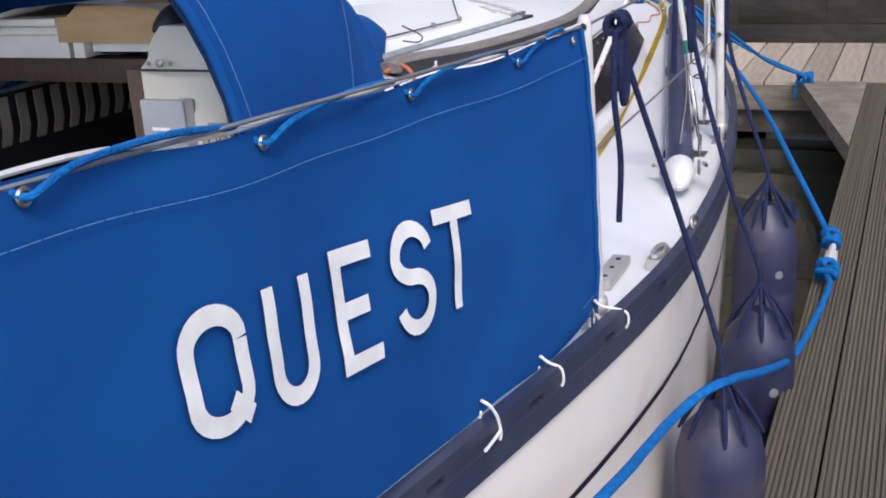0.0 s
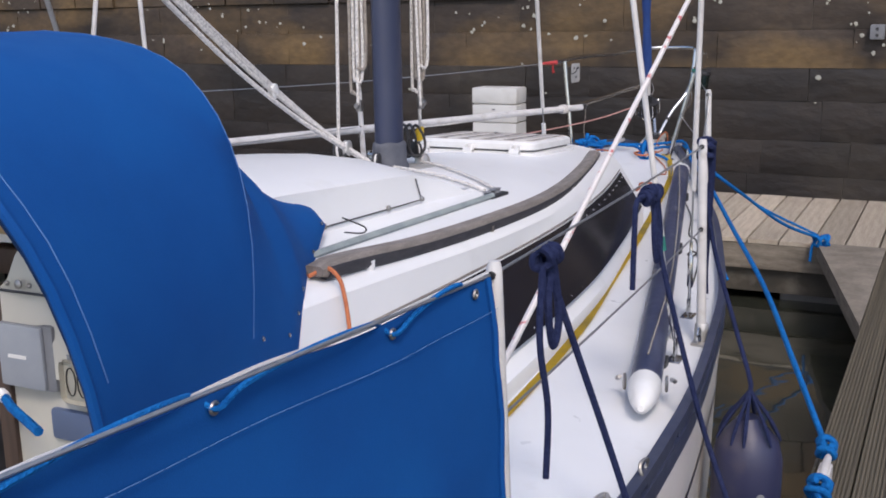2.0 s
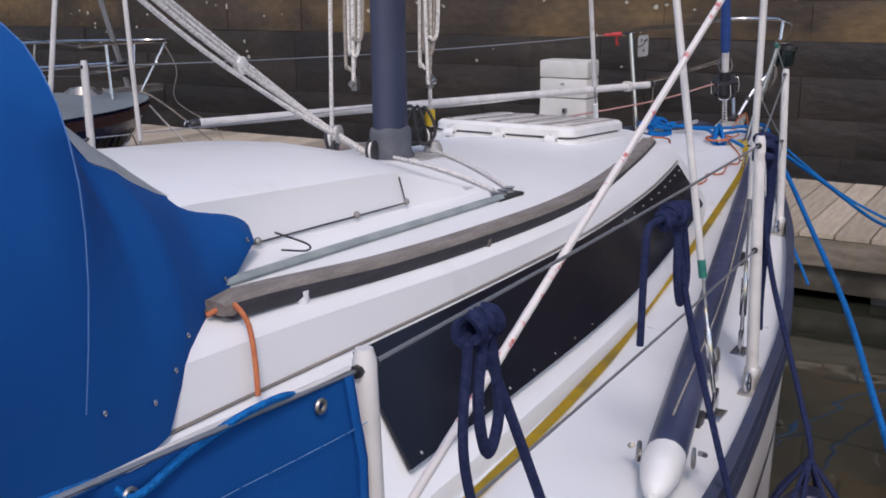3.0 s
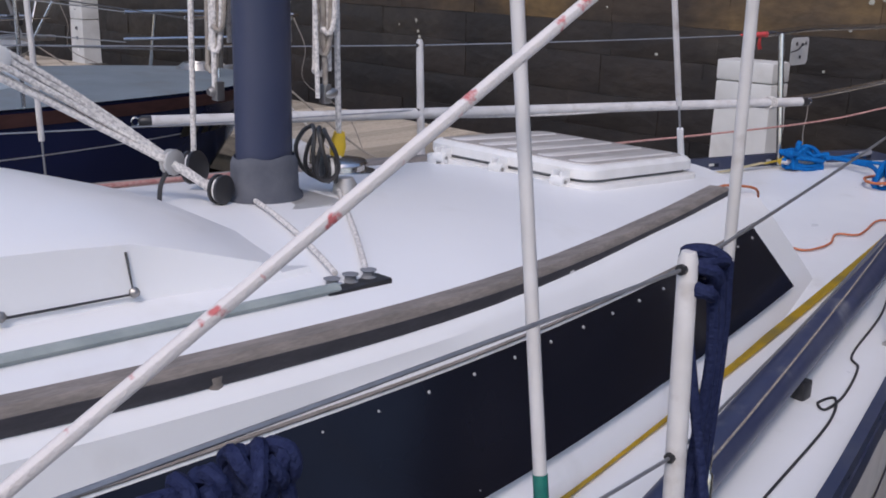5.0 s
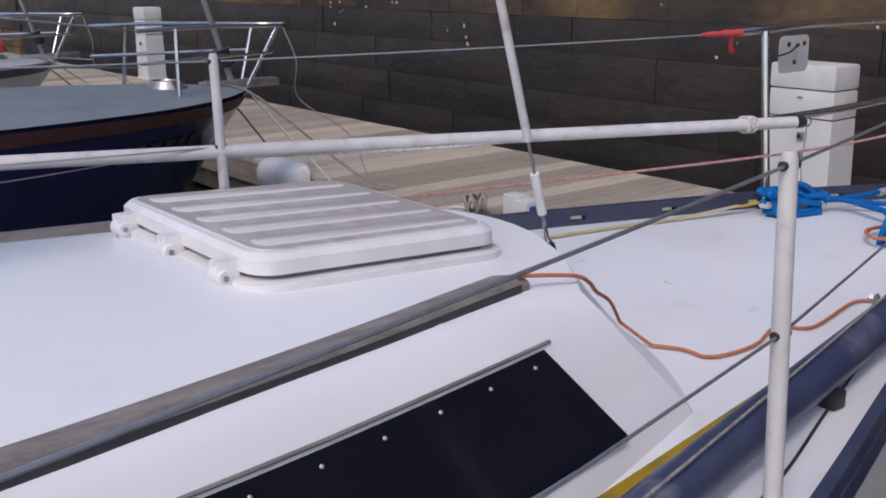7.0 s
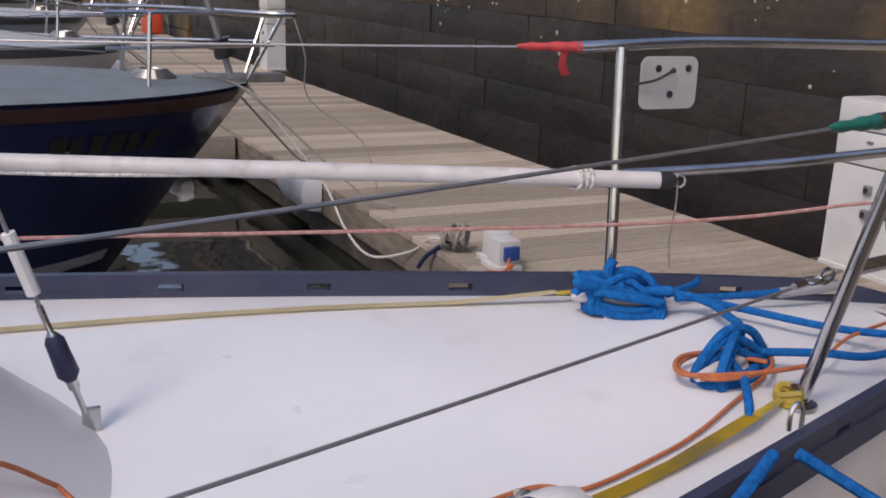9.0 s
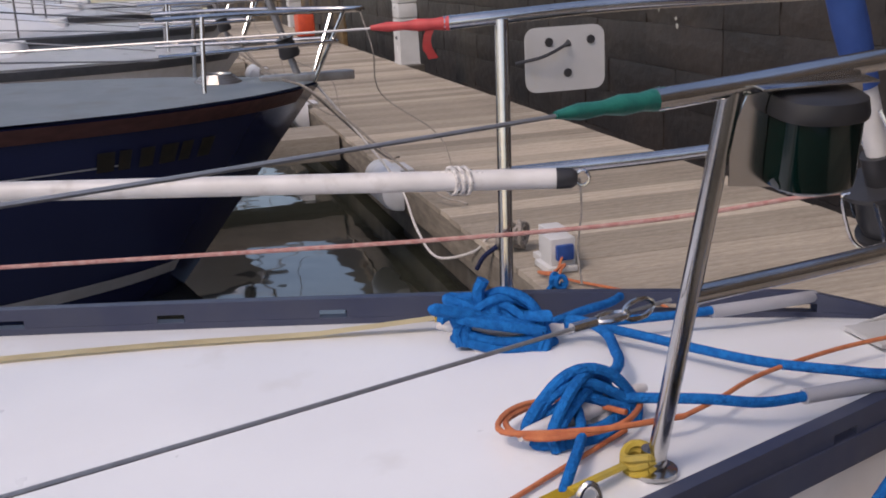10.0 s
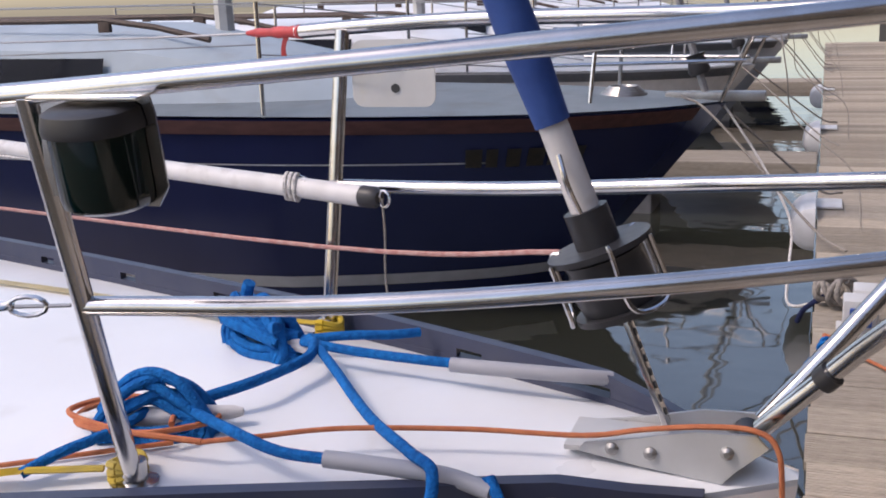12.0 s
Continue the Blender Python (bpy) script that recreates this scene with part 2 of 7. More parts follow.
def spline(pts, per=6):
    """A smooth curve through the points."""
    p = [Vector(q) for q in pts]
    if len(p) < 3:
        return p
    p = [2 * p[0] - p[1], *p, 2 * p[-1] - p[-2]]
    out = []
    for i in range(1, len(p) - 2):
        a, b, c, d = p[i - 1:i + 3]
        for k in range(per):
            t = k / per
            out.append(0.5 * (2 * b + (c - a) * t + (2 * a - 5 * b + 4 * c - d) * t * t + (3 * b - a - 3 * c + d) * t ** 3))
    return out + [p[-2]]


def tube(bm, pts, r, n=8, cap=True, flat=1.0):
    """A tube along the points; r may be a list. flat squeezes one axis."""
    pts = [Vector(q) for q in pts]
    rs = r if isinstance(r, (list, tuple)) else [r] * len(pts)
    rings, side = [], None
    for i, p in enumerate(pts):
        d = (pts[min(i + 1, len(pts) - 1)] - pts[max(i - 1, 0)]).normalized()
        if side is None:
            side = d.orthogonal().normalized() if abs(d.z) > 0.9 else d.cross(Vector((0, 0, 1))).normalized()
        side = (side - d * side.dot(d)).normalized()
        up = side.cross(d)
        rings.append([bm.verts.new(p + (side * math.cos(a) + up * math.sin(a) * flat) * rs[i]) for a in (2 * math.pi * k / n for k in range(n))])
    for a, b in zip(rings, rings[1:]):
        for k in range(n):
            bm.faces.new((a[k], a[(k + 1) % n], b[(k + 1) % n], b[k]))
    if cap:
        bm.faces.new(rings[0][::-1])
        bm.faces.new(rings[-1])
    return bm


def tubes(name, pts, r, mat, parent=None, label="", n=8, flat=1.0):
    return part(name, tube(bmesh.new(), pts, r, n, True, flat), mat, parent, label)


def box(bm, lo, hi, bevel=0.0, m=None):
    lo, hi = Vector(lo), Vector(hi)
    made = bmesh.ops.create_cube(bm, size=1.0)["verts"]
    for v in made:
        v.co = Vector((lo[i] + (v.co[i] + 0.5) * (hi[i] - lo[i]) for i in range(3)))
    if bevel:
        edges = list({e for v in made for e in v.link_edges})
        made = list({v for f in bmesh.ops.bevel(bm, geom=edges, offset=bevel, segments=2, affect="EDGES", profile=0.6)["faces"] for v in f.verts} | {v for v in made if v.is_valid})
    if m is not None:
        bmesh.ops.transform(bm, matrix=m, verts=[v for v in made if v.is_valid])
    return bm


def grid(bm, rows, closed=False):
    """Quads between rows of points, all the same length."""
    vs = [[bm.verts.new(p) for p in r] for r in rows]
    for a, b in zip(vs, vs[1:]):
        k = len(a)
        for i in range(k if closed else k - 1):
            bm.faces.new((a[i], a[(i + 1) % k], b[(i + 1) % k], b[i]))
    return vs


def lathe(bm, profile, at, n=16, axis=None):
    """A turned body: profile of (radius, height) from the base."""
    rows = [[Vector((r * math.cos(a), r * math.sin(a), h)) for a in (2 * math.pi * k / n for k in range(n))] for r, h in profile]
    vs = grid(bm, rows, True)
    bm.faces.new(vs[0][::-1])
    bm.faces.new(vs[-1])
    m = Matrix.Translation(at)
    if axis is not None:
        m = m @ Vector((0, 0, 1)).rotation_difference(Vector(axis)).to_matrix().to_4x4()
    bmesh.ops.transform(bm, matrix=m, verts=[v for r in vs for v in r])
    return bm


def smooth_table(table, y):
    """Cubic through the rows, clamped at the ends."""
    ys = [r[0] for r in table]
    y = min(max(y, ys[0]), ys[-1])
    i = min(max(int(np.searchsorted(ys, y)) - 1, 0), len(ys) - 2)
    t = (y - ys[i]) / (ys[i + 1] - ys[i])
    out = []
    for k in range(1, len(table[0])):
        def slope(j):
            a, b = max(j - 1, 0), min(j + 1, len(ys) - 1)
            return (table[b][k] - table[a][k]) / (ys[b] - ys[a])
        h = ys[i + 1] - ys[i]
        p0, p1, m0, m1 = table[i][k], table[i + 1][k], slope(i) * h, slope(i + 1) * h
        out.append(p0 * (2 * t ** 3 - 3 * t * t + 1) + m0 * (t ** 3 - 2 * t * t + t) + p1 * (3 * t * t - 2 * t ** 3) + m1 * (t ** 3 - t * t))
    return out


def steps(a, b, n):
    return [a + (b - a) * i / n for i in range(n + 1)]


# ---- setting: water, quay, pontoons ----
WATER_Z = -0.42
bm = bmesh.new()
grid(bm, [[(x, y, WATER_Z) for x in steps(-300, 300, 6)] for y in steps(-300, 300, 6)])
tagged(new("water", finish(bm, "water", WATER)), "dark green calm harbour water between the boats", "water", kind="structure")

WALL_Y = 6.3
quay = thing("wall_quay", (0, WALL_Y, -1), "tall dark wet stone harbour wall with moss stains", "wall", kind="structure")
bm = bmesh.new()
box(bm, (-60, WALL_Y + 0.06, -3), (40, WALL_Y + 2.5, 5))
part("wall_core", bm, MORTAR, quay)

NEAR_Y, FAR_Y = 3.69, 5.40
PX0, PX1 = -24.0, 6.0
pontoon = thing("pontoon_main", (0, 4.7, -0.3), "floating main pontoon decked with weathered grooved planks", "pontoon", kind="structure")
bm = bmesh.new()
box(bm, (PX0, NEAR_Y + 0.005, -0.20), (PX1, NEAR_Y + 0.075, -0.030), 0.008)
part("edge_beam", bm, TIMBER, pontoon, "pale weathered timber edge beam")
bm = bmesh.new()
box(bm, (PX0, NEAR_Y + 0.05, -0.36), (PX1, FAR_Y - 0.1, -0.21))
box(bm, (PX0, FAR_Y - 0.09, -0.25), (PX1, FAR_Y - 0.02, -0.035))
for x in (-1.93, -11.6, -21.2):
    box(bm, (x - 0.3, FAR_Y - 0.01, -0.2), (x + 0.3, FAR_Y + 0.24, -0.002), 0.006)
part("frame", bm, DARKBEAM, pontoon)
for x in steps(PX0 + 1.5, PX1 - 1.5, 9):
    bm = bmesh.new()
    box(bm, (x - 0.7, NEAR_Y + 0.12, -0.75), (x + 0.7, FAR_Y - 0.2, -0.33), 0.03)
    part("float", bm, GREYPL, pontoon)

finger = thing("pontoon_finger", (2, -1, -0.3), "floating finger pontoon with wet brown grooved boards", "pontoon", kind="structure")
FX0, FX1 = 1.44, 2.57
bm = bmesh.new()
box(bm, (FX0 + 0.012, -7.0, -0.17), (FX0 + 0.06, NEAR_Y - 0.01, -0.028), 0.006)
box(bm, (FX1 - 0.06, -7.0, -0.17), (FX1 - 0.01, NEAR_Y - 0.01, -0.028), 0.006)
part("side_beam", bm, DARKBEAM, finger)
for y in (-5.8, -3.6, -1.2, 1.2):
    bm = bmesh.new()
    box(bm, (FX0 + 0.12, y - 0.5, -0.7), (FX1 - 0.1, y + 0.5, -0.175), 0.03)
    part("float", bm, GREYPL, finger)
# corner gusset
bm = bmesh.new()
lo = [bm.verts.new(p) for p in ((1.03, NEAR_Y - 0.004, -0.09), (FX0 - 0.004, NEAR_Y - 0.004, -0.09), (FX0 - 0.004, 1.90, -0.09))]
hi = [bm.verts.new(v.co + Vector((0, 0, 0.095))) for v in lo]
bm.faces.new(lo[::-1]), bm.faces.new(hi)
for i in range(3):
    bm.faces.new((lo[i], lo[(i + 1) % 3], hi[(i + 1) % 3], hi[i]))
bmesh.ops.recalc_face_normals(bm, faces=bm.faces)
part("corner_gusset", bm, TIMBER, finger, "triangular plywood corner gusset")

# ---- own yacht: hull lines ----
# y, half breadth at the rail, deck edge height
LINES = [(-4.3, 0.84, 0.62), (-3.4, 1.00, 0.57), (-2.5, 1.125, 0.530), (-2.1, 1.187, 0.519), (-1.75, 1.234, 0.513), (-1.4, 1.262, 0.509), (-1.0, 1.256, 0.505), (-0.7, 1.240, 0.505), (-0.3, 1.196, 0.509), (0.2, 1.125, 0.514),
         (0.8, 0.995, 0.525), (1.3, 0.870, 0.54), (2.0, 0.645, 0.569), (2.7, 0.418, 0.587), (3.0, 0.318, 0.592), (3.3, 0.212, 0.592), (3.5, 0.130, 0.595), (3.68, 0.022, 0.599)]


def beam(y):
    return smooth_table(LINES, y)[0]


def heel(x):
    """The yacht lies slightly over, port side up."""
    return 0.085 * max(0.0, -x)


def deck_z(x, y):
    w, z = smooth_table(LINES, y)
    return z + heel(x) + 0.045 * max(0.0, 1 - (x / max(w, 0.05)) ** 2) * min(1.0, w / 0.3)


yacht = thing("sailing_yacht", (0, 0, WATER_Z), "white sailing yacht with navy toe rail moored alongside", "sailing boat")
YS = steps(-4.3, 3.68, 60)
rows = []
for y in YS:
    w, z = smooth_table(LINES, y)
    k = min(1.0, max(0.0, (3.68 - y) / 1.8))
    wl = w * (0.60 + 0.36 * k ** 0.5) if y < 3.2 else w * 0.6
    kz = -0.95 + 0.5 * max(0, (y - 2.0) / 1.64) ** 2
    rake = 0.16 * max(0.0, (y - 2.4) / 1.24) ** 2
    sec = [(w, y, z), (w * 0.997 + 0.004 * k, y - rake * 0.1, z - 0.12), (w * 0.985 + 0.008 * k, y - rake * 0.3, z - 0.25), (w * 0.55 + wl * 0.45, y - rake, -0.10),
           (wl, y - rake * 2, WATER_Z), (wl * 0.8, y - rake * 3, WATER_Z - 0.2), (0.0, y - rake * 4, kz)]
    rows.append(sec + [(-a, b, c + heel(-a) * max(0.0, (c - WATER_Z) / (z - WATER_Z))) for a, b, c in sec[-2::-1]])
bm = bmesh.new()
vs = grid(bm, rows)
bm.faces.new(vs[0])
bmesh.ops.recalc_face_normals(bm, faces=bm.faces)
part("hull", bm, HULLW, yacht, "glossy cream white hull")
for s in (1, -1):
    bm = bmesh.new()
    rr = []
    for y in YS[2:-1]:
        w, z = smooth_table(LINES, y)
        k = min(1.0, max(0.0, (3.68 - y) / 1.8))
        a = s * (w * 0.985 + 0.008 * k + 0.003)
        rr.append([(a, y, z - 0.236 + heel(a) * 0.8), (a, y, z - 0.25 + heel(a) * 0.8)])
    grid(bm, rr)
    bmesh.ops.solidify(bm, geom=bm.faces[:], thickness=0.002)
    part("cove_line", bm, NAVYVINYL, yacht, "thin navy cove line")

# deck, with the cockpit left open
bm = bmesh.new()
CX, CY = 0.60, -1.97
rows = []
for y in [v for v in YS if v > CY] :
    w = beam(y) - 0.012
    rows.append([(w * u, y, deck_z(w * u, y)) for u in steps(-1, 1, 16)])
grid(bm, rows)
for s in (1, -1):
    rows = []
    for y in steps(-4.28, YS[[i for i, v in enumerate(YS) if v > CY][0]], 14):
        w = beam(y) - 0.012
        rows.append([(s * (CX + (w - CX) * u), y, deck_z(s * (CX + (w - CX) * u), y)) for u in steps(0, 1, 4)])
    grid(bm, rows)
bmesh.ops.recalc_face_normals(bm, faces=bm.faces)
for f in bm.faces:
    if f.normal.z < 0:
        f.normal_flip()
bmesh.ops.solidify(bm, geom=bm.faces[:], thickness=0.02)
part("deck", bm, DECK, yacht, "white gelcoat deck with scuffs")

# perforated toe rail: lower band, upper band and webs between the slots
for s in (1, -1):
    bm = bmesh.new()
    RAIL = 0.052
    ys = steps(-4.2, 3.57, 92)

    def band(z0, z1, t0, t1, ylist):
        rows = []
        for y in ylist:
            w, z = smooth_table(LINES, y)
            z += heel(s * w)
            k = min(1.0, max(0.12, (3.61 - y) / 0.22))
            rows.append([(s * (w + t1), y, z + z0 * (k if z0 > 0 else 1)), (s * (w + t1), y, z + z1 * k), (s * (w + t0), y, z + z1 * k), (s * (w + t0), y, z + z0 * (k if z0 > 0 else 1))])
        vs = grid(bm, rows, True)
        bm.faces.new(vs[0][::-1]), bm.faces.new(vs[-1])
    band(-0.030, 0.014, -0.014, 0.012, ys)
    band(0.030, RAIL, -0.014, 0.010, ys)
    y = -4.2
    while y < 3.25:
        band(0.0135, 0.0305, -0.013, 0.008, steps(y, min(y + 0.245, 3.30), 3))
        y += 0.295
    band(0.0135, 0.0305, -0.013, 0.008, steps(3.405, 3.57, 4))
    bmesh.ops.recalc_face_normals(bm, faces=bm.faces)
    part("toe_rail", bm, NAVYRAIL, yacht, "navy slotted toe rail")

# coachroof: y, shoulder x, shoulder z, window top x, window foot x, base x, crown z
COACH = [(-1.97, 0.55, 0.905, 0.600, 0.800, 0.850, 1.015), (-1.3, 0.575, 0.893, 0.618, 0.790, 0.842, 0.998), (-0.6, 0.612, 0.866, 0.640, 0.778, 0.815, 0.968),
         (0.0, 0.600, 0.850, 0.634, 0.742, 0.770, 0.950), (0.6, 0.522, 0.845, 0.575, 0.660, 0.685, 0.912), (1.0, 0.452, 0.838, 0.508, 0.592, 0.620, 0.890),
         (1.33, 0.385, 0.828, 0.442, 0.530, 0.560, 0.872)]
WT, WB = 0.792, 0.602


def coach_profile(y):
    xs, zs, xt, xb, x0, zc = smooth_table(COACH, y)
    p = []
    for u in steps(0, 1, 7):
        p.append((xs * u * 0.985, y, zs + 0.012 + (zc - zs - 0.012) * (1 - u ** 2.2)))
    p += [(xs + 0.012, y, zs + 0.002), (xs + 0.026, y, zs - 0.014), (xt + 0.001, y, WT + 0.004), ((xt + xb) / 2, y, (WT + WB) / 2), (xb, y, WB), (x0 - 0.006, y, WB - 0.03), (x0, y, deck_z(x0, y) - 0.01)]
    return p


def roof_z(x, y):
    xs, zs, xt, xb, x0, zc = smooth_table(COACH, y)
    return zs + 0.012 + (zc - zs - 0.012) * (1 - min(1.0, abs(x) / xs) ** 2.2)


cabin_rows = []
for y in steps(-1.97, 1.2, 26):
    p = coach_profile(y)
    cabin_rows.append([(-a, b, c) for a, b, c in p[:0:-1]] + p)
# the raked front: the same profile pulled forward down the side and over the crown
p = coach_profile(1.33)
last = []
n = len(p)
for i, (a, b, c) in enumerate(p):
    if i <= 7:
        last.append((a * 1.06, 1.33 + 0.15 * (1 - (i / 7) ** 2), c - 0.005))
    else:
        u = (i - 7) / (n - 1 - 7)
        last.append((0.412 + 0.083 * u, 1.33 + 0.225 * u, (0.832 + (0.565 - 0.832) * u) if i < n - 1 else 0.55))
cabin_rows.append([(-a, b, c) for a, b, c in last[:0:-1]] + last)
bm = bmesh.new()
vs = grid(bm, cabin_rows)
# front face
front = []
for u in steps(0, 1, 5):
    row = []
    for i, (a, b, c) in enumerate(last[:8]):
        xb_, yb_ = 0.495 * (i / 7), 1.555 + 0.20 * (1 - (i / 7) ** 2)
        row.append(Vector((a, b, c)).lerp(Vector((xb_, yb_, deck_z(xb_, yb_) - 0.012)), u) + Vector((0, 0, -0.02 * math.sin(math.pi * u))))
    front.append([Vector((-q.x, q.y, q.z)) for q in row[:0:-1]] + row)
grid(bm, front)
bmesh.ops.remove_doubles(bm, verts=bm.verts, dist=0.0008)
bmesh.ops.recalc_face_normals(bm, faces=bm.faces)
# the companionway is cut through the roof
cut = []
for f in bm.faces:
    c = f.calc_center_median()
    if c.y < -1.60 and -0.50 < c.x < 0.33 and abs(f.normal.z) > 0.5:
        cut.append(f)
bmesh.ops.delete(bm, geom=cut, context="FACES")
cabin = part("coachroof", bm, GEL, yacht, "white moulded coachroof with rounded shoulders", 27)
# long smoked windows
for s in (1, -1):
    bm = bmesh.new()
    rows = []
    for v in steps(0, 1, 30):
        yt, yb = -1.08 + (1.169 + 1.08) * v, -1.14 + (1.312 + 1.14) * v
        a, b = smooth_table(COACH, yt), smooth_table(COACH, yb)
        top, foot = Vector((a[2] + 0.004, yt, WT - 0.006)), Vector((b[3] + 0.004, yb, WB + 0.012))
        rows.append([Vector((s * q.x, q.y, q.z)) for q in (top, top.lerp(foot, 0.5), foot)])
    grid(bm, rows)
    bmesh.ops.recalc_face_normals(bm, faces=bm.faces)
    for f in bm.faces:
        if f.normal.x * s < 0:
            f.normal_flip()
    r = bmesh.ops.extrude_face_region(bm, geom=bm.faces[:])
    for v in [q for q in r["geom"] if isinstance(q, bmesh.types.BMVert)]:
        v.co += Vector((s * 0.006, 0, 0.004))
    bmesh.ops.recalc_face_normals(bm, faces=bm.faces)
    win = part("window", bm, TINT, yacht, "long black smoked acrylic cabin window", 30)
    screw = None
    for v in steps(0.02, 0.985, 20):
        for yt, k, z, e in ((-1.08 + 2.249 * v, 2, WT - 0.020, 0.016), (-1.14 + 2.452 * v, 3, WB + 0.026, -0.004)):
            x = smooth_table(COACH, yt)[k] + e + 0.004
            if screw is None:
                q = bmesh.new()
                lathe(q, [(0.0034, 0), (0.0034, 0.0014), (0.0018, 0.0026)], (0, 0, 0), 6, (0.8, 0, 0.55))
                screw = finish(q, "screw", ALU)
            ob = new("screw", screw)
            ob.parent = win
            ob.location = (s * x, yt, z)
            if s < 0:
                ob.scale = (-1, 1, 1)
    bm = bmesh.new()
    rr = []
    for v in steps(0, 1, 24):
        y = -1.62 + 2.81 * v
        a = smooth_table(COACH, y)
        rr.append((s * (a[2] + 0.004), y, WT + 0.004))
    tube(bm, rr, 0.0032, 6)
    part("drip_moulding", bm, TEAK, yacht)


# ---- own yacht: coachroof fittings ----
def roof_point(x, y, up=0.0):
    return Vector((x, y, roof_z(x, y) + up))


# sea hood in front of the companionway
bm = bmesh.new()
rows = []
for y, hw, h in ((-1.75, 0.366, 0.118), (-1.2, 0.366, 0.112), (-0.62, 0.364, 0.092), (-0.51, 0.362, 0.084), (-0.45, 0.366, 0.070), (-0.36, 0.375, 0.045), (-0.26, 0.385, 0.016), (-0.20, 0.38, -0.012)):
    prof = [(-hw - 0.035, -0.02), (-hw - 0.02, 0.008), (-hw - 0.004, h * 0.93), (-hw + 0.02, h), (-hw * 0.5, h + 0.01), (0, h + 0.012), (hw * 0.5, h + 0.01), (hw - 0.02, h), (hw + 0.004, h * 0.93), (hw + 0.02, 0.008), (hw + 0.035, -0.02)]
    rows.append([(x, y, roof_z(min(abs(x), 0.42), max(y, -1.9)) + z) for x, z in prof])
grid(bm, rows)
bmesh.ops.recalc_face_normals(bm, faces=bm.faces)
hood_box = part("sea_hood", bm, GEL, yacht, "white raised sea hood", 24)
bm = bmesh.new()
tube(bm, [(0.389, y, roof_z(0.42, y) + 0.018) for y in steps(-1.2, -0.52, 6)] + [(0.372, -0.52, roof_z(0.4, -0.52) + 0.075)], 0.0022, 5)
part("panel_joint", bm, BLACK, hood_box)
for y in (-1.05, -0.72, -0.52):
    bm = bmesh.new()
    lathe(bm, [(0.008, 0), (0.008, 0.006), (0.003, 0.010)], (0.389, y, roof_z(0.42, y) + 0.020), 8, (1, 0, 0.4))
    part("bolt", bm, DULLSTEEL, hood_box)
# low track beside the sea hood
bm = bmesh.new()
tube(bm, [(0.475, y, roof_z(0.475, y) + 0.004) for y in steps(-1.5, -0.2, 10)], 0.011, 6, True, 0.8)
part("deck_track", bm, material("grey_green_sealant", (0.33, 0.37, 0.36), 0.6, second=(0.24, 0.28, 0.28), scale=15), yacht)

GRAB = [(-1.345, 0.548, 0.946), (-1.2, 0.556, 0.938), (-0.9, 0.578, 0.915), (-0.53, 0.594, 0.900), (-0.1, 0.585, 0.884), (0.31, 0.538, 0.874), (0.8, 0.447, 0.870), (1.1, 0.378, 0.868), (1.235, 0.345, 0.866)]
for s in (1, -1):
    pts = spline([(s * x, y, z - 0.012) for y, x, z in GRAB], 5)
    bm = bmesh.new()
    rows = []
    for i, p in enumerate(pts):
        e = min(1.0, 0.55 + 0.45 * min(i, len(pts) - 1 - i) / 2.0)
        h, w = 0.021 * e, 0.026
        d = (pts[min(i + 1, len(pts) - 1)] - pts[max(i - 1, 0)]).normalized()
        side = d.cross(Vector((0, 0, 1))).normalized()
        rows.append([p + side * a * w + Vector((0, 0, b * h)) for a, b in ((-0.7, -1), (0.7, -1), (1, -0.6), (1, 0.5), (0.65, 1), (-0.65, 1), (-1, 0.5), (-1, -0.6))])
    vs = grid(bm, rows, True)
    bm.faces.new(vs[0][::-1]), bm.faces.new(vs[-1])
    bmesh.ops.recalc_face_normals(bm, faces=bm.faces)
    rail = part("grab_rail", bm, TEAK, yacht, "weathered grey teak grab rail", 45)
    # shell round the rail's lower half, in a darker slate tone than the top
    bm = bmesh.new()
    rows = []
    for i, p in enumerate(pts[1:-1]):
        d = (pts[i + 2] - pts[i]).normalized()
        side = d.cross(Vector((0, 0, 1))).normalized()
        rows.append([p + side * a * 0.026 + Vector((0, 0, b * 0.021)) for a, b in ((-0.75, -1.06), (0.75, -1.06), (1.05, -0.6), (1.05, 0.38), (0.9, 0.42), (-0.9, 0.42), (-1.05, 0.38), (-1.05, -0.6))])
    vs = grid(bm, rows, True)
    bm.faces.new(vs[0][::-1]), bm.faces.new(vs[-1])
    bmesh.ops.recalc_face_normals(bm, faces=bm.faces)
    part("lower_rail", bm, DARKTEAK, rail, "dark slate-coloured lower half of the rail", 45)
    for y in (-1.15, -0.53, 0.31, 1.0):
        x, z = smooth_table([(a, b, c) for a, b, c in GRAB], y)
        bm = bmesh.new()
        lathe(bm, [(0.030, 0), (0.022, 0.010), (0.016, 0.03), (0.018, 0.06)], (s * (x + 0.012), y, z - 0.075), 10)
        part("support", bm, GEL if y != -0.53 else TEAK, rail)

# foredeck hatch
HX0, HX1, HY0, HY1, HZ = -0.345, 0.215, 0.812, 1.305, 0.888


def rounded(x0, x1, y0, y1, z, r, n=4):
    pts = []
    for cx, cy, a0 in ((x1 - r, y1 - r, 0), (x0 + r, y1 - r, 90), (x0 + r, y0 + r, 180), (x1 - r, y0 + r, 270)):
        for k in range(n + 1):
            a = radians(a0 + 90 * k / n)
            pts.append((cx + r * math.cos(a), cy + r * math.sin(a), z))
    return pts


hatch = thing("deck_hatch", (-0.05, 1.04, HZ), "white plastic framed deck hatch with cloudy ribbed lid", "hatch")


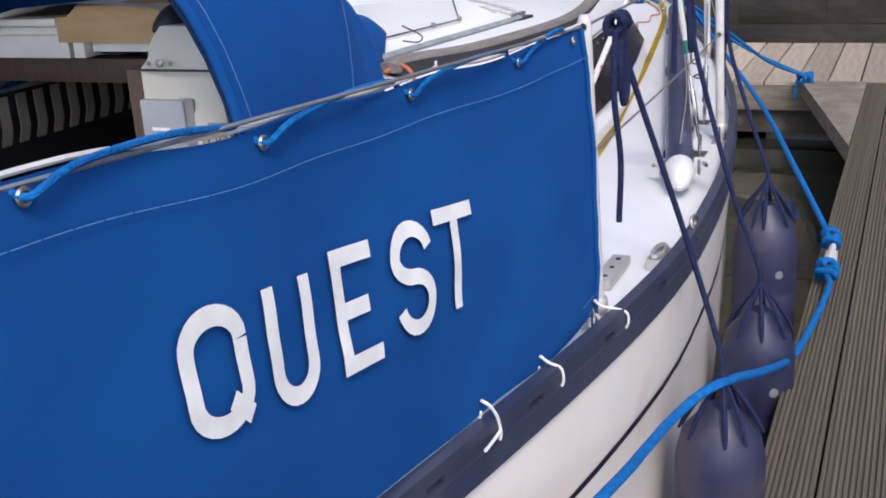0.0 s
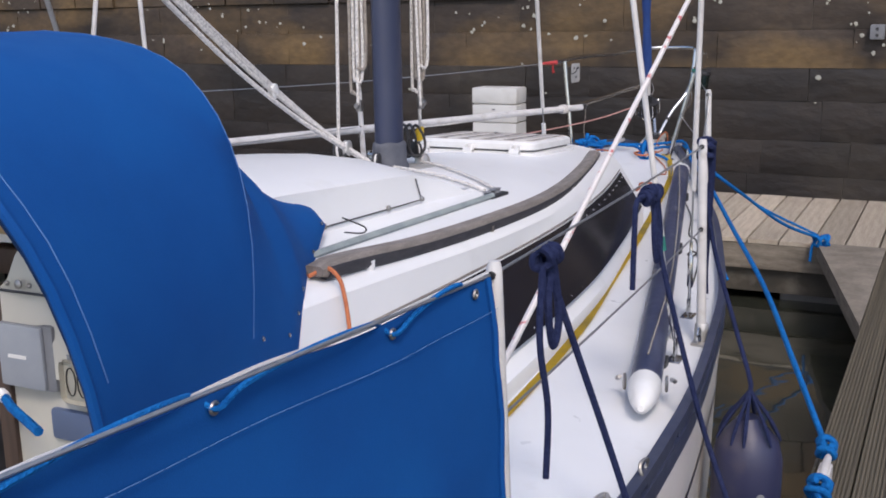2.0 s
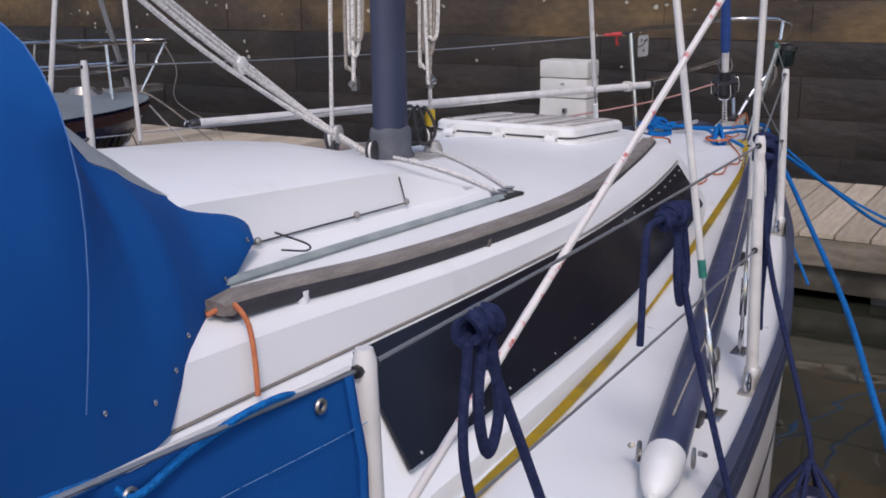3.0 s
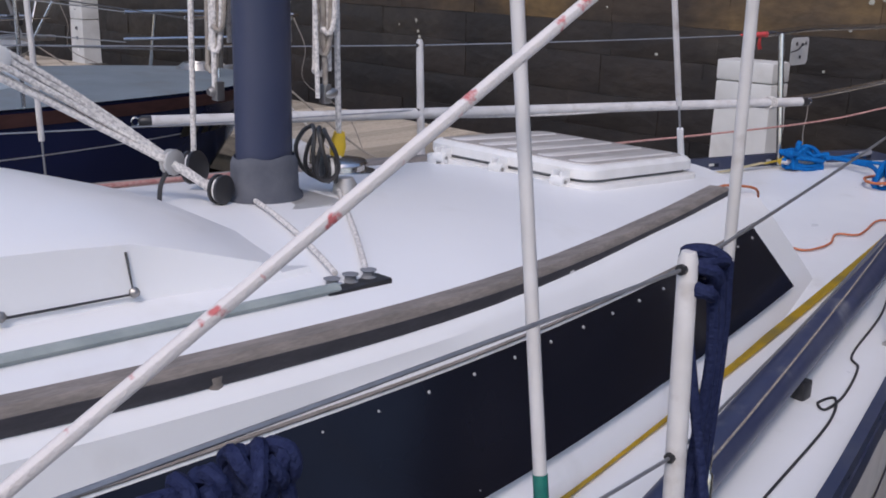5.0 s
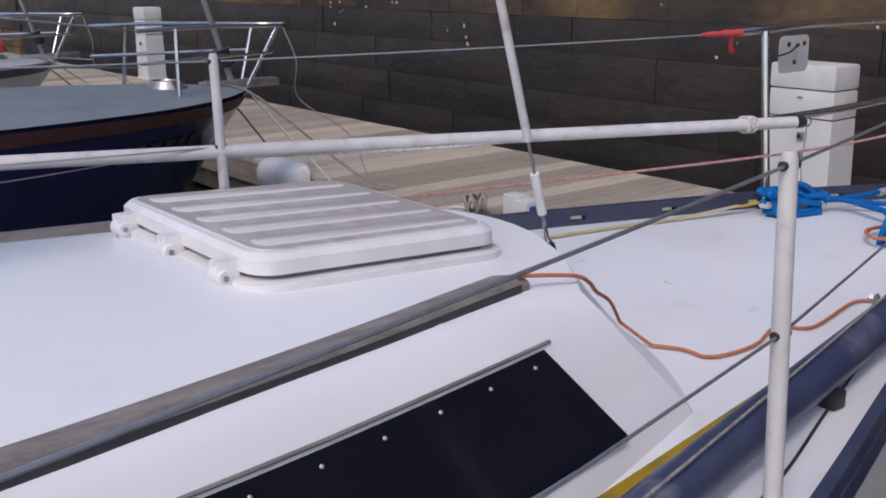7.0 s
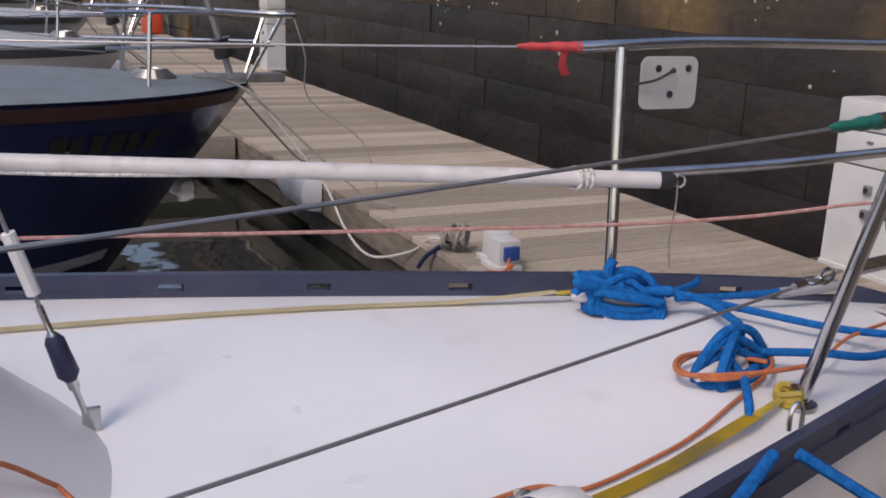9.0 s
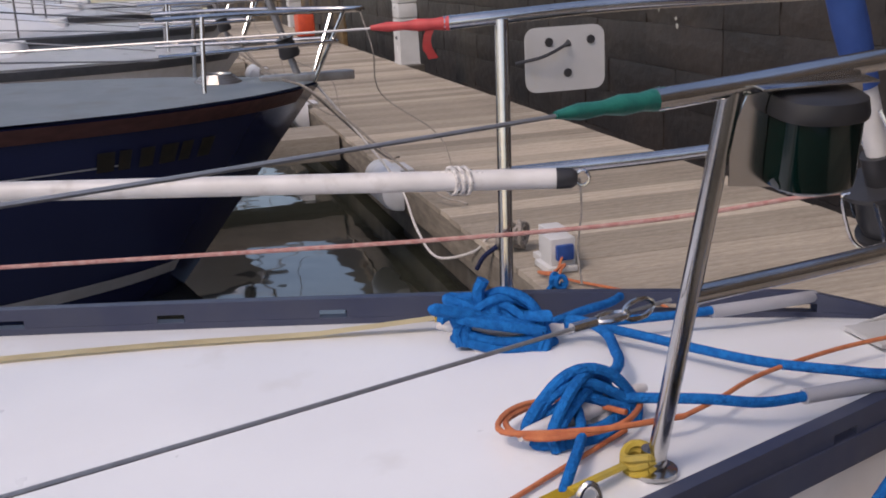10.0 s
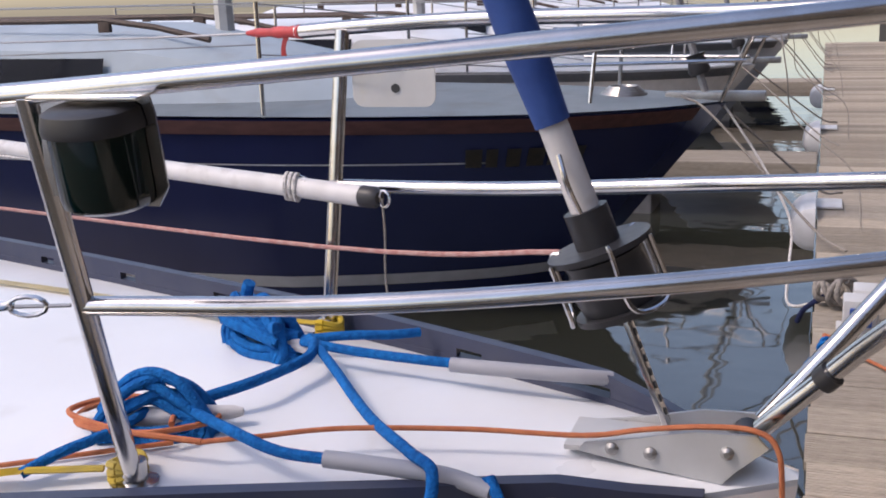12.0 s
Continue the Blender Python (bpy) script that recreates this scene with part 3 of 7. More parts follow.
def slab(layers, mat, name, parent, label="", smooth=35.0):
    bm = bmesh.new()
    vs = grid(bm, [[(x, y, z - 0.055 * (y - HY0)) for x, y, z in row] for row in layers], True)
    bm.faces.new(vs[0][::-1]), bm.faces.new(vs[-1])
    bmesh.ops.recalc_face_normals(bm, faces=bm.faces)
    return part(name, bm, mat, parent, label, smooth)


slab([rounded(HX0 - 0.02, HX1 + 0.02, HY0 - 0.02, HY1 + 0.02, HZ - 0.03, 0.06), rounded(HX0 - 0.02, HX1 + 0.02, HY0 - 0.02, HY1 + 0.02, HZ + 0.014, 0.06),
      rounded(HX0, HX1, HY0, HY1, HZ + 0.018, 0.05)], WHITEPL, "base_frame", hatch)
slab([rounded(HX0 + 0.006, HX1 - 0.006, HY0 + 0.006, HY1 - 0.006, HZ + 0.018, 0.05), rounded(HX0 + 0.006, HX1 - 0.006, HY0 + 0.006, HY1 - 0.006, HZ + 0.027, 0.05)], GREYRUBBER, "seal", hatch)
slab([rounded(HX0 - 0.006, HX1 + 0.006, HY0 - 0.006, HY1 + 0.006, HZ + 0.027, 0.05), rounded(HX0 - 0.006, HX1 + 0.006, HY0 - 0.006, HY1 + 0.006, HZ + 0.050, 0.05),
      rounded(HX0 + 0.004, HX1 - 0.004, HY0 + 0.004, HY1 - 0.004, HZ + 0.060, 0.046), rounded(HX0 + 0.014, HX1 - 0.014, HY0 + 0.014, HY1 - 0.014, HZ + 0.061, 0.04)], WHITEPL, "lid_frame", hatch)
lid = slab([rounded(HX0 + 0.015, HX1 - 0.015, HY0 + 0.015, HY1 - 0.015, HZ + 0.058, 0.04), rounded(HX0 + 0.017, HX1 - 0.017, HY0 + 0.017, HY1 - 0.017, HZ + 0.0635, 0.04)], HATCHLENS, "lid", hatch, "cloudy pinkish grey acrylic lid")
for k in range(5):
    x = HX0 + 0.072 + k * 0.104
    slab([rounded(x - 0.029, x + 0.029, HY0 + 0.035, HY1 - 0.03, HZ + 0.0632, 0.02), rounded(x - 0.024, x + 0.024, HY0 + 0.040, HY1 - 0.035, HZ + 0.0662, 0.017)], HATCHRIB, "rib", lid)
for k in range(3):
    x = HX0 + 0.078 + k * 0.208
    bm = bmesh.new()
    for o in (-0.013, 0.013):
        box(bm, (x + o - 0.004, HY0 - 0.040, HZ - 0.02), (x + o + 0.004, HY0 - 0.002, HZ + 0.046), 0.003)
    lathe(bm, [(0.012, -0.021), (0.015, -0.018), (0.015, 0.018), (0.012, 0.021)], (x, HY0 - 0.030, HZ + 0.020), 12, (1, 0, 0))
    box(bm, (x - 0.022, HY0 - 0.05, HZ - 0.03), (x + 0.022, HY0 - 0.01, HZ - 0.006), 0.004)
    hg = part("hinge", bm, WHITEPL, hatch)
    bm = bmesh.new()
    lathe(bm, [(0.005, -0.0235), (0.005, 0.0235)], (x, HY0 - 0.030, HZ + 0.020), 8, (1, 0, 0))
    part("pin", bm, DULLSTEEL, hg)

# chromed ventilator
vent = thing("deck_ventilator", (-0.266, 0.424, 0.92), "round chromed deck ventilator on the coachroof", "ventilator")
z = roof_z(0.266, 0.424)
bm = bmesh.new()
lathe(bm, [(0.088, -0.012), (0.088, 0.004), (0.070, 0.008)], (-0.266, 0.424, z), 24)
part("base", bm, STEEL, vent)
bm = bmesh.new()
lathe(bm, [(0.062, 0), (0.060, 0.014), (0.068, 0.018), (0.064, 0.025), (0.030, 0.030)], (-0.266, 0.424, z + 0.006), 24)
part("cap", bm, STEEL, vent)

# ---- mast and standing rigging ----
mast = thing("mast", (0, 0, 0.95), "navy blue mast with rope halyards standing on the coachroof", "mast")
rows = []
for z in (0.945, 1.4, 2.2, 3.5, 6.0):
    rows.append([(0.045 * math.cos(a), 0.064 * math.sin(a), z) for a in (2 * math.pi * k / 20 for k in range(20))])
bm = bmesh.new()
grid(bm, rows, True)
bmesh.ops.recalc_face_normals(bm, faces=bm.faces)
part("spar", bm, MASTBLUE, mast)
bm = bmesh.new()
prof = [(1.34, 0.93), (1.32, 0.955), (1.17, 0.966), (1.14, 1.025), (1.07, 1.036), (1.02, 1.04)]
grid(bm, [[(0.047 * k * math.cos(a), 0.066 * k * math.sin(a), z + 0.003 * math.sin(5 * a)) for a in (2 * math.pi * i / 24 for i in range(24))] for k, z in prof], True)
bmesh.ops.recalc_face_normals(bm, faces=bm.faces)
part("collar", bm, material("grey_canvas_boot", (0.10, 0.105, 0.125), 0.85, second=(0.075, 0.08, 0.10), scale=20, bump=0.4, bump_scale=60), mast, "grey canvas mast boot")
bm = bmesh.new()
box(bm, (-0.12, -0.10, 0.925), (0.12, 0.12, 0.948), 0.006)
part("step_plate", bm, ALU, mast)
for k, (x, y, r) in enumerate(((-0.072, -0.05, 0.006), (-0.080, -0.03, 0.005), (-0.078, -0.012, 0.005), (0.066, 0.085, 0.006), (0.058, 0.10, 0.005), (-0.045, 0.095, 0.005), (0.075, 0.06, 0.005))):
    pts = [(x, y, 4.5), (x * 1.05, y * 1.05, 2.0), (x * 1.15 + 0.006 * math.sin(k * 2), y * 1.1, 1.45), (x * 1.2, y * 1.15, 1.16 + 0.05 * (k % 3))]
    tubes("halyard", spline(pts, 5), r, GREYROPE if k % 2 else WHITEROPE, mast)
for k, (x, y) in enumerate(((-0.085, -0.05), (0.075, 0.10))):
    for j in range(3):
        zt, zb = 2.0 - 0.1 * j, 1.24 + 0.04 * j
        o = 0.014 * (j - 1)
        tubes("rope_tail", spline([(x + o, y, zt), (x + o + 0.012, y + 0.01, 1.6), (x + o + 0.016, y, zb), (x + o - 0.004, y - 0.012, zb - 0.025), (x + o - 0.018, y, zb + 0.02), (x + o - 0.012, y, 1.7)], 5), 0.0055, WHITEROPE if (j + k) % 2 else GREYROPE, mast)
    bm = bmesh.new()
    box(bm, (x - 0.010, y - 0.010, 1.145), (x + 0.010, y + 0.010, 1.185), 0.004)
    lathe(bm, [(0.007, -0.016), (0.011, -0.008), (0.011, 0.008), (0.007, 0.016)], (x * 1.05, y * 1.1, 1.165), 12, (0, 1, 0.1))
    part("cleat", bm, DULLSTEEL, mast)


def block(at, axis, size, parent, mat=BLACK):
    bm = bmesh.new()
    lathe(bm, [(size * 0.8, -size * 0.42), (size, -size * 0.34), (size, -size * 0.16), (size * 0.82, -size * 0.12), (size * 0.82, size * 0.12), (size, size * 0.16), (size, size * 0.34), (size * 0.8, size * 0.42)], at, 14, axis)
    b = part("block", bm, mat, parent)
    bm = bmesh.new()
    lathe(bm, [(size * 0.84, -size * 0.11), (size * 0.84, size * 0.11)], at, 14, axis)
    part("sheave", bm, WHITEPL, b)
    return b


vang = thing("boom_vang", (0, -0.1, 0.97), "white rope boom vang tackle running up from the mast foot", "tackle")
for k, (dx, dz) in enumerate(((-0.012, 0.0), (0.0, -0.018), (0.012, -0.036), (0.0, -0.054), (0.016, -0.062))):
    tubes("rope", spline([(dx * 0.5 + 0.005, -0.105, 0.972 + dz * 0.15), (dx - 0.075, -0.185, 1.052 + dz * 0.3), (dx - 0.140, -0.354, 1.192 + dz * 0.8), (dx - 0.155, -0.652, 1.392 + dz * 1.2), (dx - 0.165, -1.0, 1.626 + dz), (dx - 0.18, -1.45, 1.93 + dz * 0.6)], 5), 0.0062, WHITEROPE, vang)
block((0.012, -0.115, 0.985), (1, 0.3, 0), 0.030, vang)
block((-0.065, -0.175, 1.035), (1, 0.2, 0), 0.026, vang, ALU)
block((-0.147, -0.47, 1.245), (1, 0.2, 0), 0.024, vang, WHITEPL)
tubes("rope_end", spline([(-0.065, -0.18, 1.03), (-0.07, -0.20, 0.99), (-0.07, -0.205, 0.95)], 4), 0.005, BLACK, vang, "dark rope end")
for a_, b_ in (((-0.17, -0.06, 1.02), (-0.085, -0.05, 4.2)), ((0.036, 0.168, 1.02), (0.030, 0.120, 4.2))):
    tubes("halyard", [a_, b_], 0.0062, WHITEROPE, mast)
for at, ax, sz in (((-0.03, 0.18, 0.985), (0.3, 1, 0), 0.030), ((0.02, 0.16, 0.992), (0.6, 1, 0), 0.030), ((-0.17, -0.06, 0.995), (1, 0.4, 0.2), 0.036)):
    b = block(at, ax, sz, mast)
bm = bmesh.new()
lathe(bm, [(0.030, 0), (0.026, 0.02), (0.018, 0.035)], (0.03, 0.19, 0.938), 12)
part("deck_socket", bm, ALU, mast)
for k in range(3):
    bm = bmesh.new()
    c = Vector((-0.02 + 0.03 * k, 0.13, 1.03))
    tube(bm, spline([c + Vector((0.03 * math.sin(a), 0.012 * math.cos(2 * a + k), 0.055 * math.cos(a))) for a in steps(0, 2 * math.pi, 9)], 3), 0.005, 6)
    part("rope_loop", bm, BLACK, mast)
bm = bmesh.new()
lathe(bm, [(0.016, -0.02), (0.018, 0.0), (0.012, 0.03)], (0.03, 0.17, 1.045), 10, (0.2, 0, 1))
part("whipping", bm, WEB, mast, "yellow tape whipping")
# halyards led over the roof to an organiser beside the grab rail
for a, b_ in (((0.05, -0.06), (0.44, -0.175)), ((0.03, 0.17), (0.45, -0.115))):
    pts = [roof_point(a[0] + (b_[0] - a[0]) * u, a[1] + (b_[1] - a[1]) * u, 0.008) for u in steps(0, 1, 8)]
    tubes("led_rope", pts, 0.0052, WHITEROPE, mast)
org = bmesh.new()
box(org, (0.425, -0.225, 0.885), (0.485, -0.085, 0.906), 0.005)
org_ob = solo("rope_organiser", org, BLACK, "black rope organiser bolted beside the grab rail", "deck fitting")
for y in (-0.195, -0.155, -0.115):
    bm = bmesh.new()
    lathe(bm, [(0.015, 0), (0.010, 0.004), (0.010, 0.010), (0.015, 0.014), (0.005, 0.016)], (0.455, y, 0.905), 12)
    part("sheave", bm, GREYPL, org_ob)
for k, x in enumerate((-0.47, -0.50, -0.53)):
    solo("deck_line", tube(bmesh.new(), [roof_point(x, y, 0.008) for y in steps(-1.0, 0.38, 12)], 0.006), REDLINE if k < 2 else WHITEROPE, "faded red control line lying along the coachroof" if k < 2 else "white control line lying along the coachroof", "rope", "lines on the port side of the roof")


def stay(name, foot, top, sleeve, parent, label, chain=True):
    foot, top = Vector(foot), Vector(top)
    d = (top - foot).normalized()
    tubes(name, [foot + d * 0.20, top], 0.0035, WIRE, parent, label, 6)
    if sleeve:
        tubes("sleeve", [foot + d * sleeve[0], foot + d * sleeve[1]], sleeve[2], WHITEPAINT, parent, "white plastic shroud sleeve", 10)
    if chain:
        bm = bmesh.new()
        tube(bm, [foot + d * 0.03, foot + d * 0.07, foot + d * 0.075, foot + d * 0.17, foot + d * 0.175, foot + d * 0.22], [0.005, 0.005, 0.009, 0.009, 0.005, 0.005], 8)
        part("turnbuckle", bm, STEEL, parent)
        bm = bmesh.new()
        box(bm, (foot.x - 0.004, foot.y - 0.014, foot.z - 0.03), (foot.x + 0.004, foot.y + 0.014, foot.z + 0.035), 0.002)
        box(bm, (foot.x - 0.02, foot.y - 0.035, foot.z - 0.03), (foot.x + 0.02, foot.y + 0.035, foot.z - 0.022), 0.002)
        part("chainplate", bm, STEEL, parent)


for s in (1, -1):
    rig = thing("lower_shroud", (s * 1.118, -0.40, 0.51), "wire lower shroud in a white plastic sleeve", "rigging wire", "shrouds")
    stay("wire", (s * 1.118, -0.40, deck_z(1.118, -0.40) + 0.025), (s * 0.484, -0.212, 4.4), (0.31, 3.4, 0.0082), rig, "")
    bm = bmesh.new()
    p0, p1 = Vector((s * 1.118, -0.40, 0.54)), Vector((s * 0.484, -0.212, 4.4))
    d = (p1 - p0).normalized()
    tube(bm, [p0 + d * 0.285, p0 + d * 0.325], 0.0090, 10)
    part("tape", bm, GREENTAPE, rig, "green tape at the sleeve's foot")
    rig = thing("cap_shroud", (s * 1.04, 0.026, 0.51), "wire cap shroud in a white plastic sleeve", "rigging wire", "shrouds")
    stay("wire", (s * 1.055, 0.024, deck_z(1.055, 0.024) + 0.025), (s * 1.10, -0.08, 4.4), (0.38, 3.6, 0.0085), rig, "")
    rig = thing("chainplate_pair", (s * 1.06, -0.2, 0.51), "spare stainless chainplate with shackle beside the toe rail", "deck fitting")
    bm = bmesh.new()
    box(bm, (s * 1.062 - 0.004, -0.23, 0.51), (s * 1.062 + 0.004, -0.20, 0.57), 0.002)
    part("plate", bm, STEEL, rig)
    bm = bmesh.new()
    tube(bm, [(s * 1.062, -0.215 + 0.018 * math.sin(a), 0.58 + 0.024 * math.cos(a)) for a in steps(0, 6.28, 12)], 0.004, 6)
    part("shackle", bm, DULLSTEEL, rig)
rig = thing("baby_stay", (0, 1.72, 0.6), "inner forestay with turnbuckle fixed to the foredeck", "rigging wire")
p0, p1 = Vector((-0.06, 1.727, deck_z(0, 1.727) + 0.01)), Vector((0.155, 0.593, 4.2))
stay("wire", p0, p1, (0.42, 3.4, 0.0095), rig, "")
d = (p1 - p0).normalized()
bm = bmesh.new()
tube(bm, [p0 + d * 0.09, p0 + d * 0.10, p0 + d * 0.16, p0 + d * 0.17], [0.010, 0.017, 0.015, 0.009], 8)
part("wrapping", bm, NAVYVINYL, rig, "dark tape wrapping")
bm = bmesh.new()
tube(bm, [p0 + d * 0.24, p0 + d * 0.34], 0.0105, 8)
part("clear_tape", bm, WHITEPL, rig)

# forestay with furled sail and drum
fs = thing("furled_headsail", (0, 3.48, 0.66), "forestay with rolled sail under a blue cover above a furling drum", "furling gear")
F0, F1 = Vector((-0.030, 3.508, 0.642)), Vector((0.066, 2.962, 2.15))
fd = (F1 - F0).normalized()
bm = bmesh.new()
tube(bm, [F0 + fd * 0.33, F0 + fd * 0.41], 0.012, 12)
tube(bm, [F0 + fd * 0.29, F0 + fd * 0.47], 0.020, 12)
part("foil", bm, WHITEPAINT, fs, "scuffed white aluminium foil")
bm = bmesh.new()
pts = [F0 + fd * u for u in steps(0.44, 4.5, 40)]
tube(bm, pts, [0.024 + 0.004 * math.sin(i * 1.3) + 0.012 * min(1, i / 20) for i in range(41)], 12)
part("sail_cover", bm, material("blue_sail_cover", (0.012, 0.045, 0.19), 0.8, second=(0.02, 0.065, 0.24), scale=12, bump=0.4, bump_scale=40, bump_dist=0.006), fs, "faded blue sail strip wound round the stay")
bm = bmesh.new()
tube(bm, [F0 + fd * 0.182, F0 + fd * 0.26], 0.050, 24)
drum = part("drum", bm, BLACK, fs, "black furling drum")
for nm, z0, z1, r in (("lower_flange", 0.174, 0.182, 0.064), ("upper_flange", 0.262, 0.270, 0.072), ("neck", 0.270, 0.32, 0.030)):
    bm = bmesh.new()
    tube(bm, [F0 + fd * z0, F0 + fd * z1], r, 24)
    part(nm, bm, BLACK, drum)
bm = bmesh.new()
for a0 in (0.4, 2.5, 4.5):
    e1 = Vector((1, 0, 0)) * math.cos(a0) + fd.cross(Vector((1, 0, 0))) * math.sin(a0)
    e2 = Vector((1, 0, 0)) * math.cos(a0 + 0.9) + fd.cross(Vector((1, 0, 0))) * math.sin(a0 + 0.9)
    tube(bm, spline([F0 + fd * 0.27 + e1 * 0.06, F0 + fd * 0.265 + e1 * 0.075, F0 + fd * 0.19 + e1 * 0.075, F0 + fd * 0.175 + e1.lerp(e2, 0.5) * 0.08, F0 + fd * 0.19 + e2 * 0.075, F0 + fd * 0.265 + e2 * 0.075], 4), 0.0035, 6)
part("cage", bm, STEEL, drum)
bm = bmesh.new()
lathe(bm, [(0.052, 0), (0.056, 0.02), (0.052, 0.06), (0.056, 0.07)], F0 + fd * 0.185, 24, fd)
part("wound_line", bm, BLACK, drum)
bm = bmesh.new()
rx = Vector((1, 0, 0))
ry = fd.cross(rx)
box(bm, (-0.014, -0.004, 0.0), (0.014, 0.004, 0.185), 0.002, Matrix.Translation(F0) @ Matrix((rx, ry, fd)).transposed().to_4x4())
link = part("link_plate", bm, STEEL, fs, "perforated stainless link plate")
for k in range(8):
    bm = bmesh.new()
    lathe(bm, [(0.0055, -0.0055), (0.0055, 0.0055)], F0 + fd * (0.02 + 0.02 * k), 8, ry)
    part("hole", bm, BLACK, link)
for sx in (1, -1):
    tubes("tack_hook", spline([F0 + fd * 0.32 + rx * 0.03 * sx, F0 + fd * 0.36 + rx * 0.04 * sx, F0 + fd * 0.40 + rx * 0.028 * sx], 4), 0.004, STEEL, fs)

# stem fitting
stem = thing("stem_fitting", (0, 3.5, 0.65), "stainless stem head fitting with bow roller cheeks", "bow fitting")
for sx in (1, -1):
    bm = bmesh.new()
    o = 0.0 if sx > 0 else -0.012
    prof = [(3.402, 0.630), (3.412, 0.643), (3.48, 0.655), (3.553, 0.672), (3.629, 0.674), (3.644, 0.658), (3.606, 0.624), (3.588, 0.604), (3.488, 0.616)]
    a = [bm.verts.new((sx * 0.056, y, z + o)) for y, z in prof]
    b = [bm.verts.new((sx * 0.051, y, z + o)) for y, z in prof]
    bm.faces.new(a), bm.faces.new(b[::-1])
    for i in range(len(a)):
        bm.faces.new((a[i], a[(i + 1) % len(a)], b[(i + 1) % len(a)], b[i]))
    bmesh.ops.recalc_face_normals(bm, faces=bm.faces)
    cheek = part("cheek_plate", bm, PLATE, stem, "", 25)
    for y, z in ((3.448, 0.638), (3.498, 0.637), (3.594, 0.648)):
        for q in (sx, -sx):
            bm = bmesh.new()
            lathe(bm, [(0.009, 0), (0.009, 0.004), (0.004, 0.008)], (sx * (0.056 if q == sx else 0.051), y, z + o), 8, (q, 0, 0))
            part("bolt", bm, DULLSTEEL, cheek)
bm = bmesh.new()
box(bm, (-0.050, 3.382, 0.626), (0.050, 3.608, 0.634), 0.002)
part("base_plate", bm, PLATE, stem)
bm = bmesh.new()
lathe(bm, [(0.018, -0.033), (0.012, 0), (0.018, 0.033)], (0, 3.613, 0.645), 14, (1, 0, 0))
part("roller", bm, BLACK, stem)

# ---- stanchions, lifelines, pulpit ----
def stanchion(x, y, s, z0=None, h=0.60, lean=0.0):
    st = thing("stanchion", (s * x, y, 0.51), "pale painted stanchion standing at the toe rail", "stanchion", "stanchions")
    z0 = deck_z(s * x, y)
    bm = bmesh.new()
    tube(bm, [(s * x, y, z0 + 0.01), (s * (x + lean * 0.5), y, z0 + h * 0.5), (s * (x + lean), y, z0 + h - 0.012), (s * (x + lean), y, z0 + h)], [0.014, 0.0135, 0.0125, 0.009], 12)
    part("post", bm, WHITEPAINT, st)
    bm = bmesh.new()
    box(bm, (s * x - 0.022, y - 0.045, z0 - 0.005), (s * x + 0.022, y + 0.045, z0 + 0.008), 0.004)
    lathe(bm, [(0.022, 0), (0.020, 0.05), (0.017, 0.055)], (s * x, y, z0 + 0.005), 12)
    part("base", bm, ALU, st)
    bm = bmesh.new()
    tube(bm, [(s * x, y - 0.02 - 0.014 + 0.018 * math.sin(a) * 0.9, z0 + 0.03 + 0.022 * math.cos(a)) for a in steps(0, 6.28, 10)], 0.005, 6)
    part("eye", bm, STEEL, st)
    for hz in (h - 0.02, h * 0.57):
        bm = bmesh.new()
        lathe(bm, [(0.007, -0.0165), (0.007, 0.0165)], (s * (x + lean * hz / h), y, z0 + hz), 8, (0, 1, 0))
        part("wire_hole", bm, BLACK, st)
    return Vector((s * (x + lean), y, z0 + h - 0.02)), Vector((s * (x + lean * 0.57), y, z0 + h * 0.57))


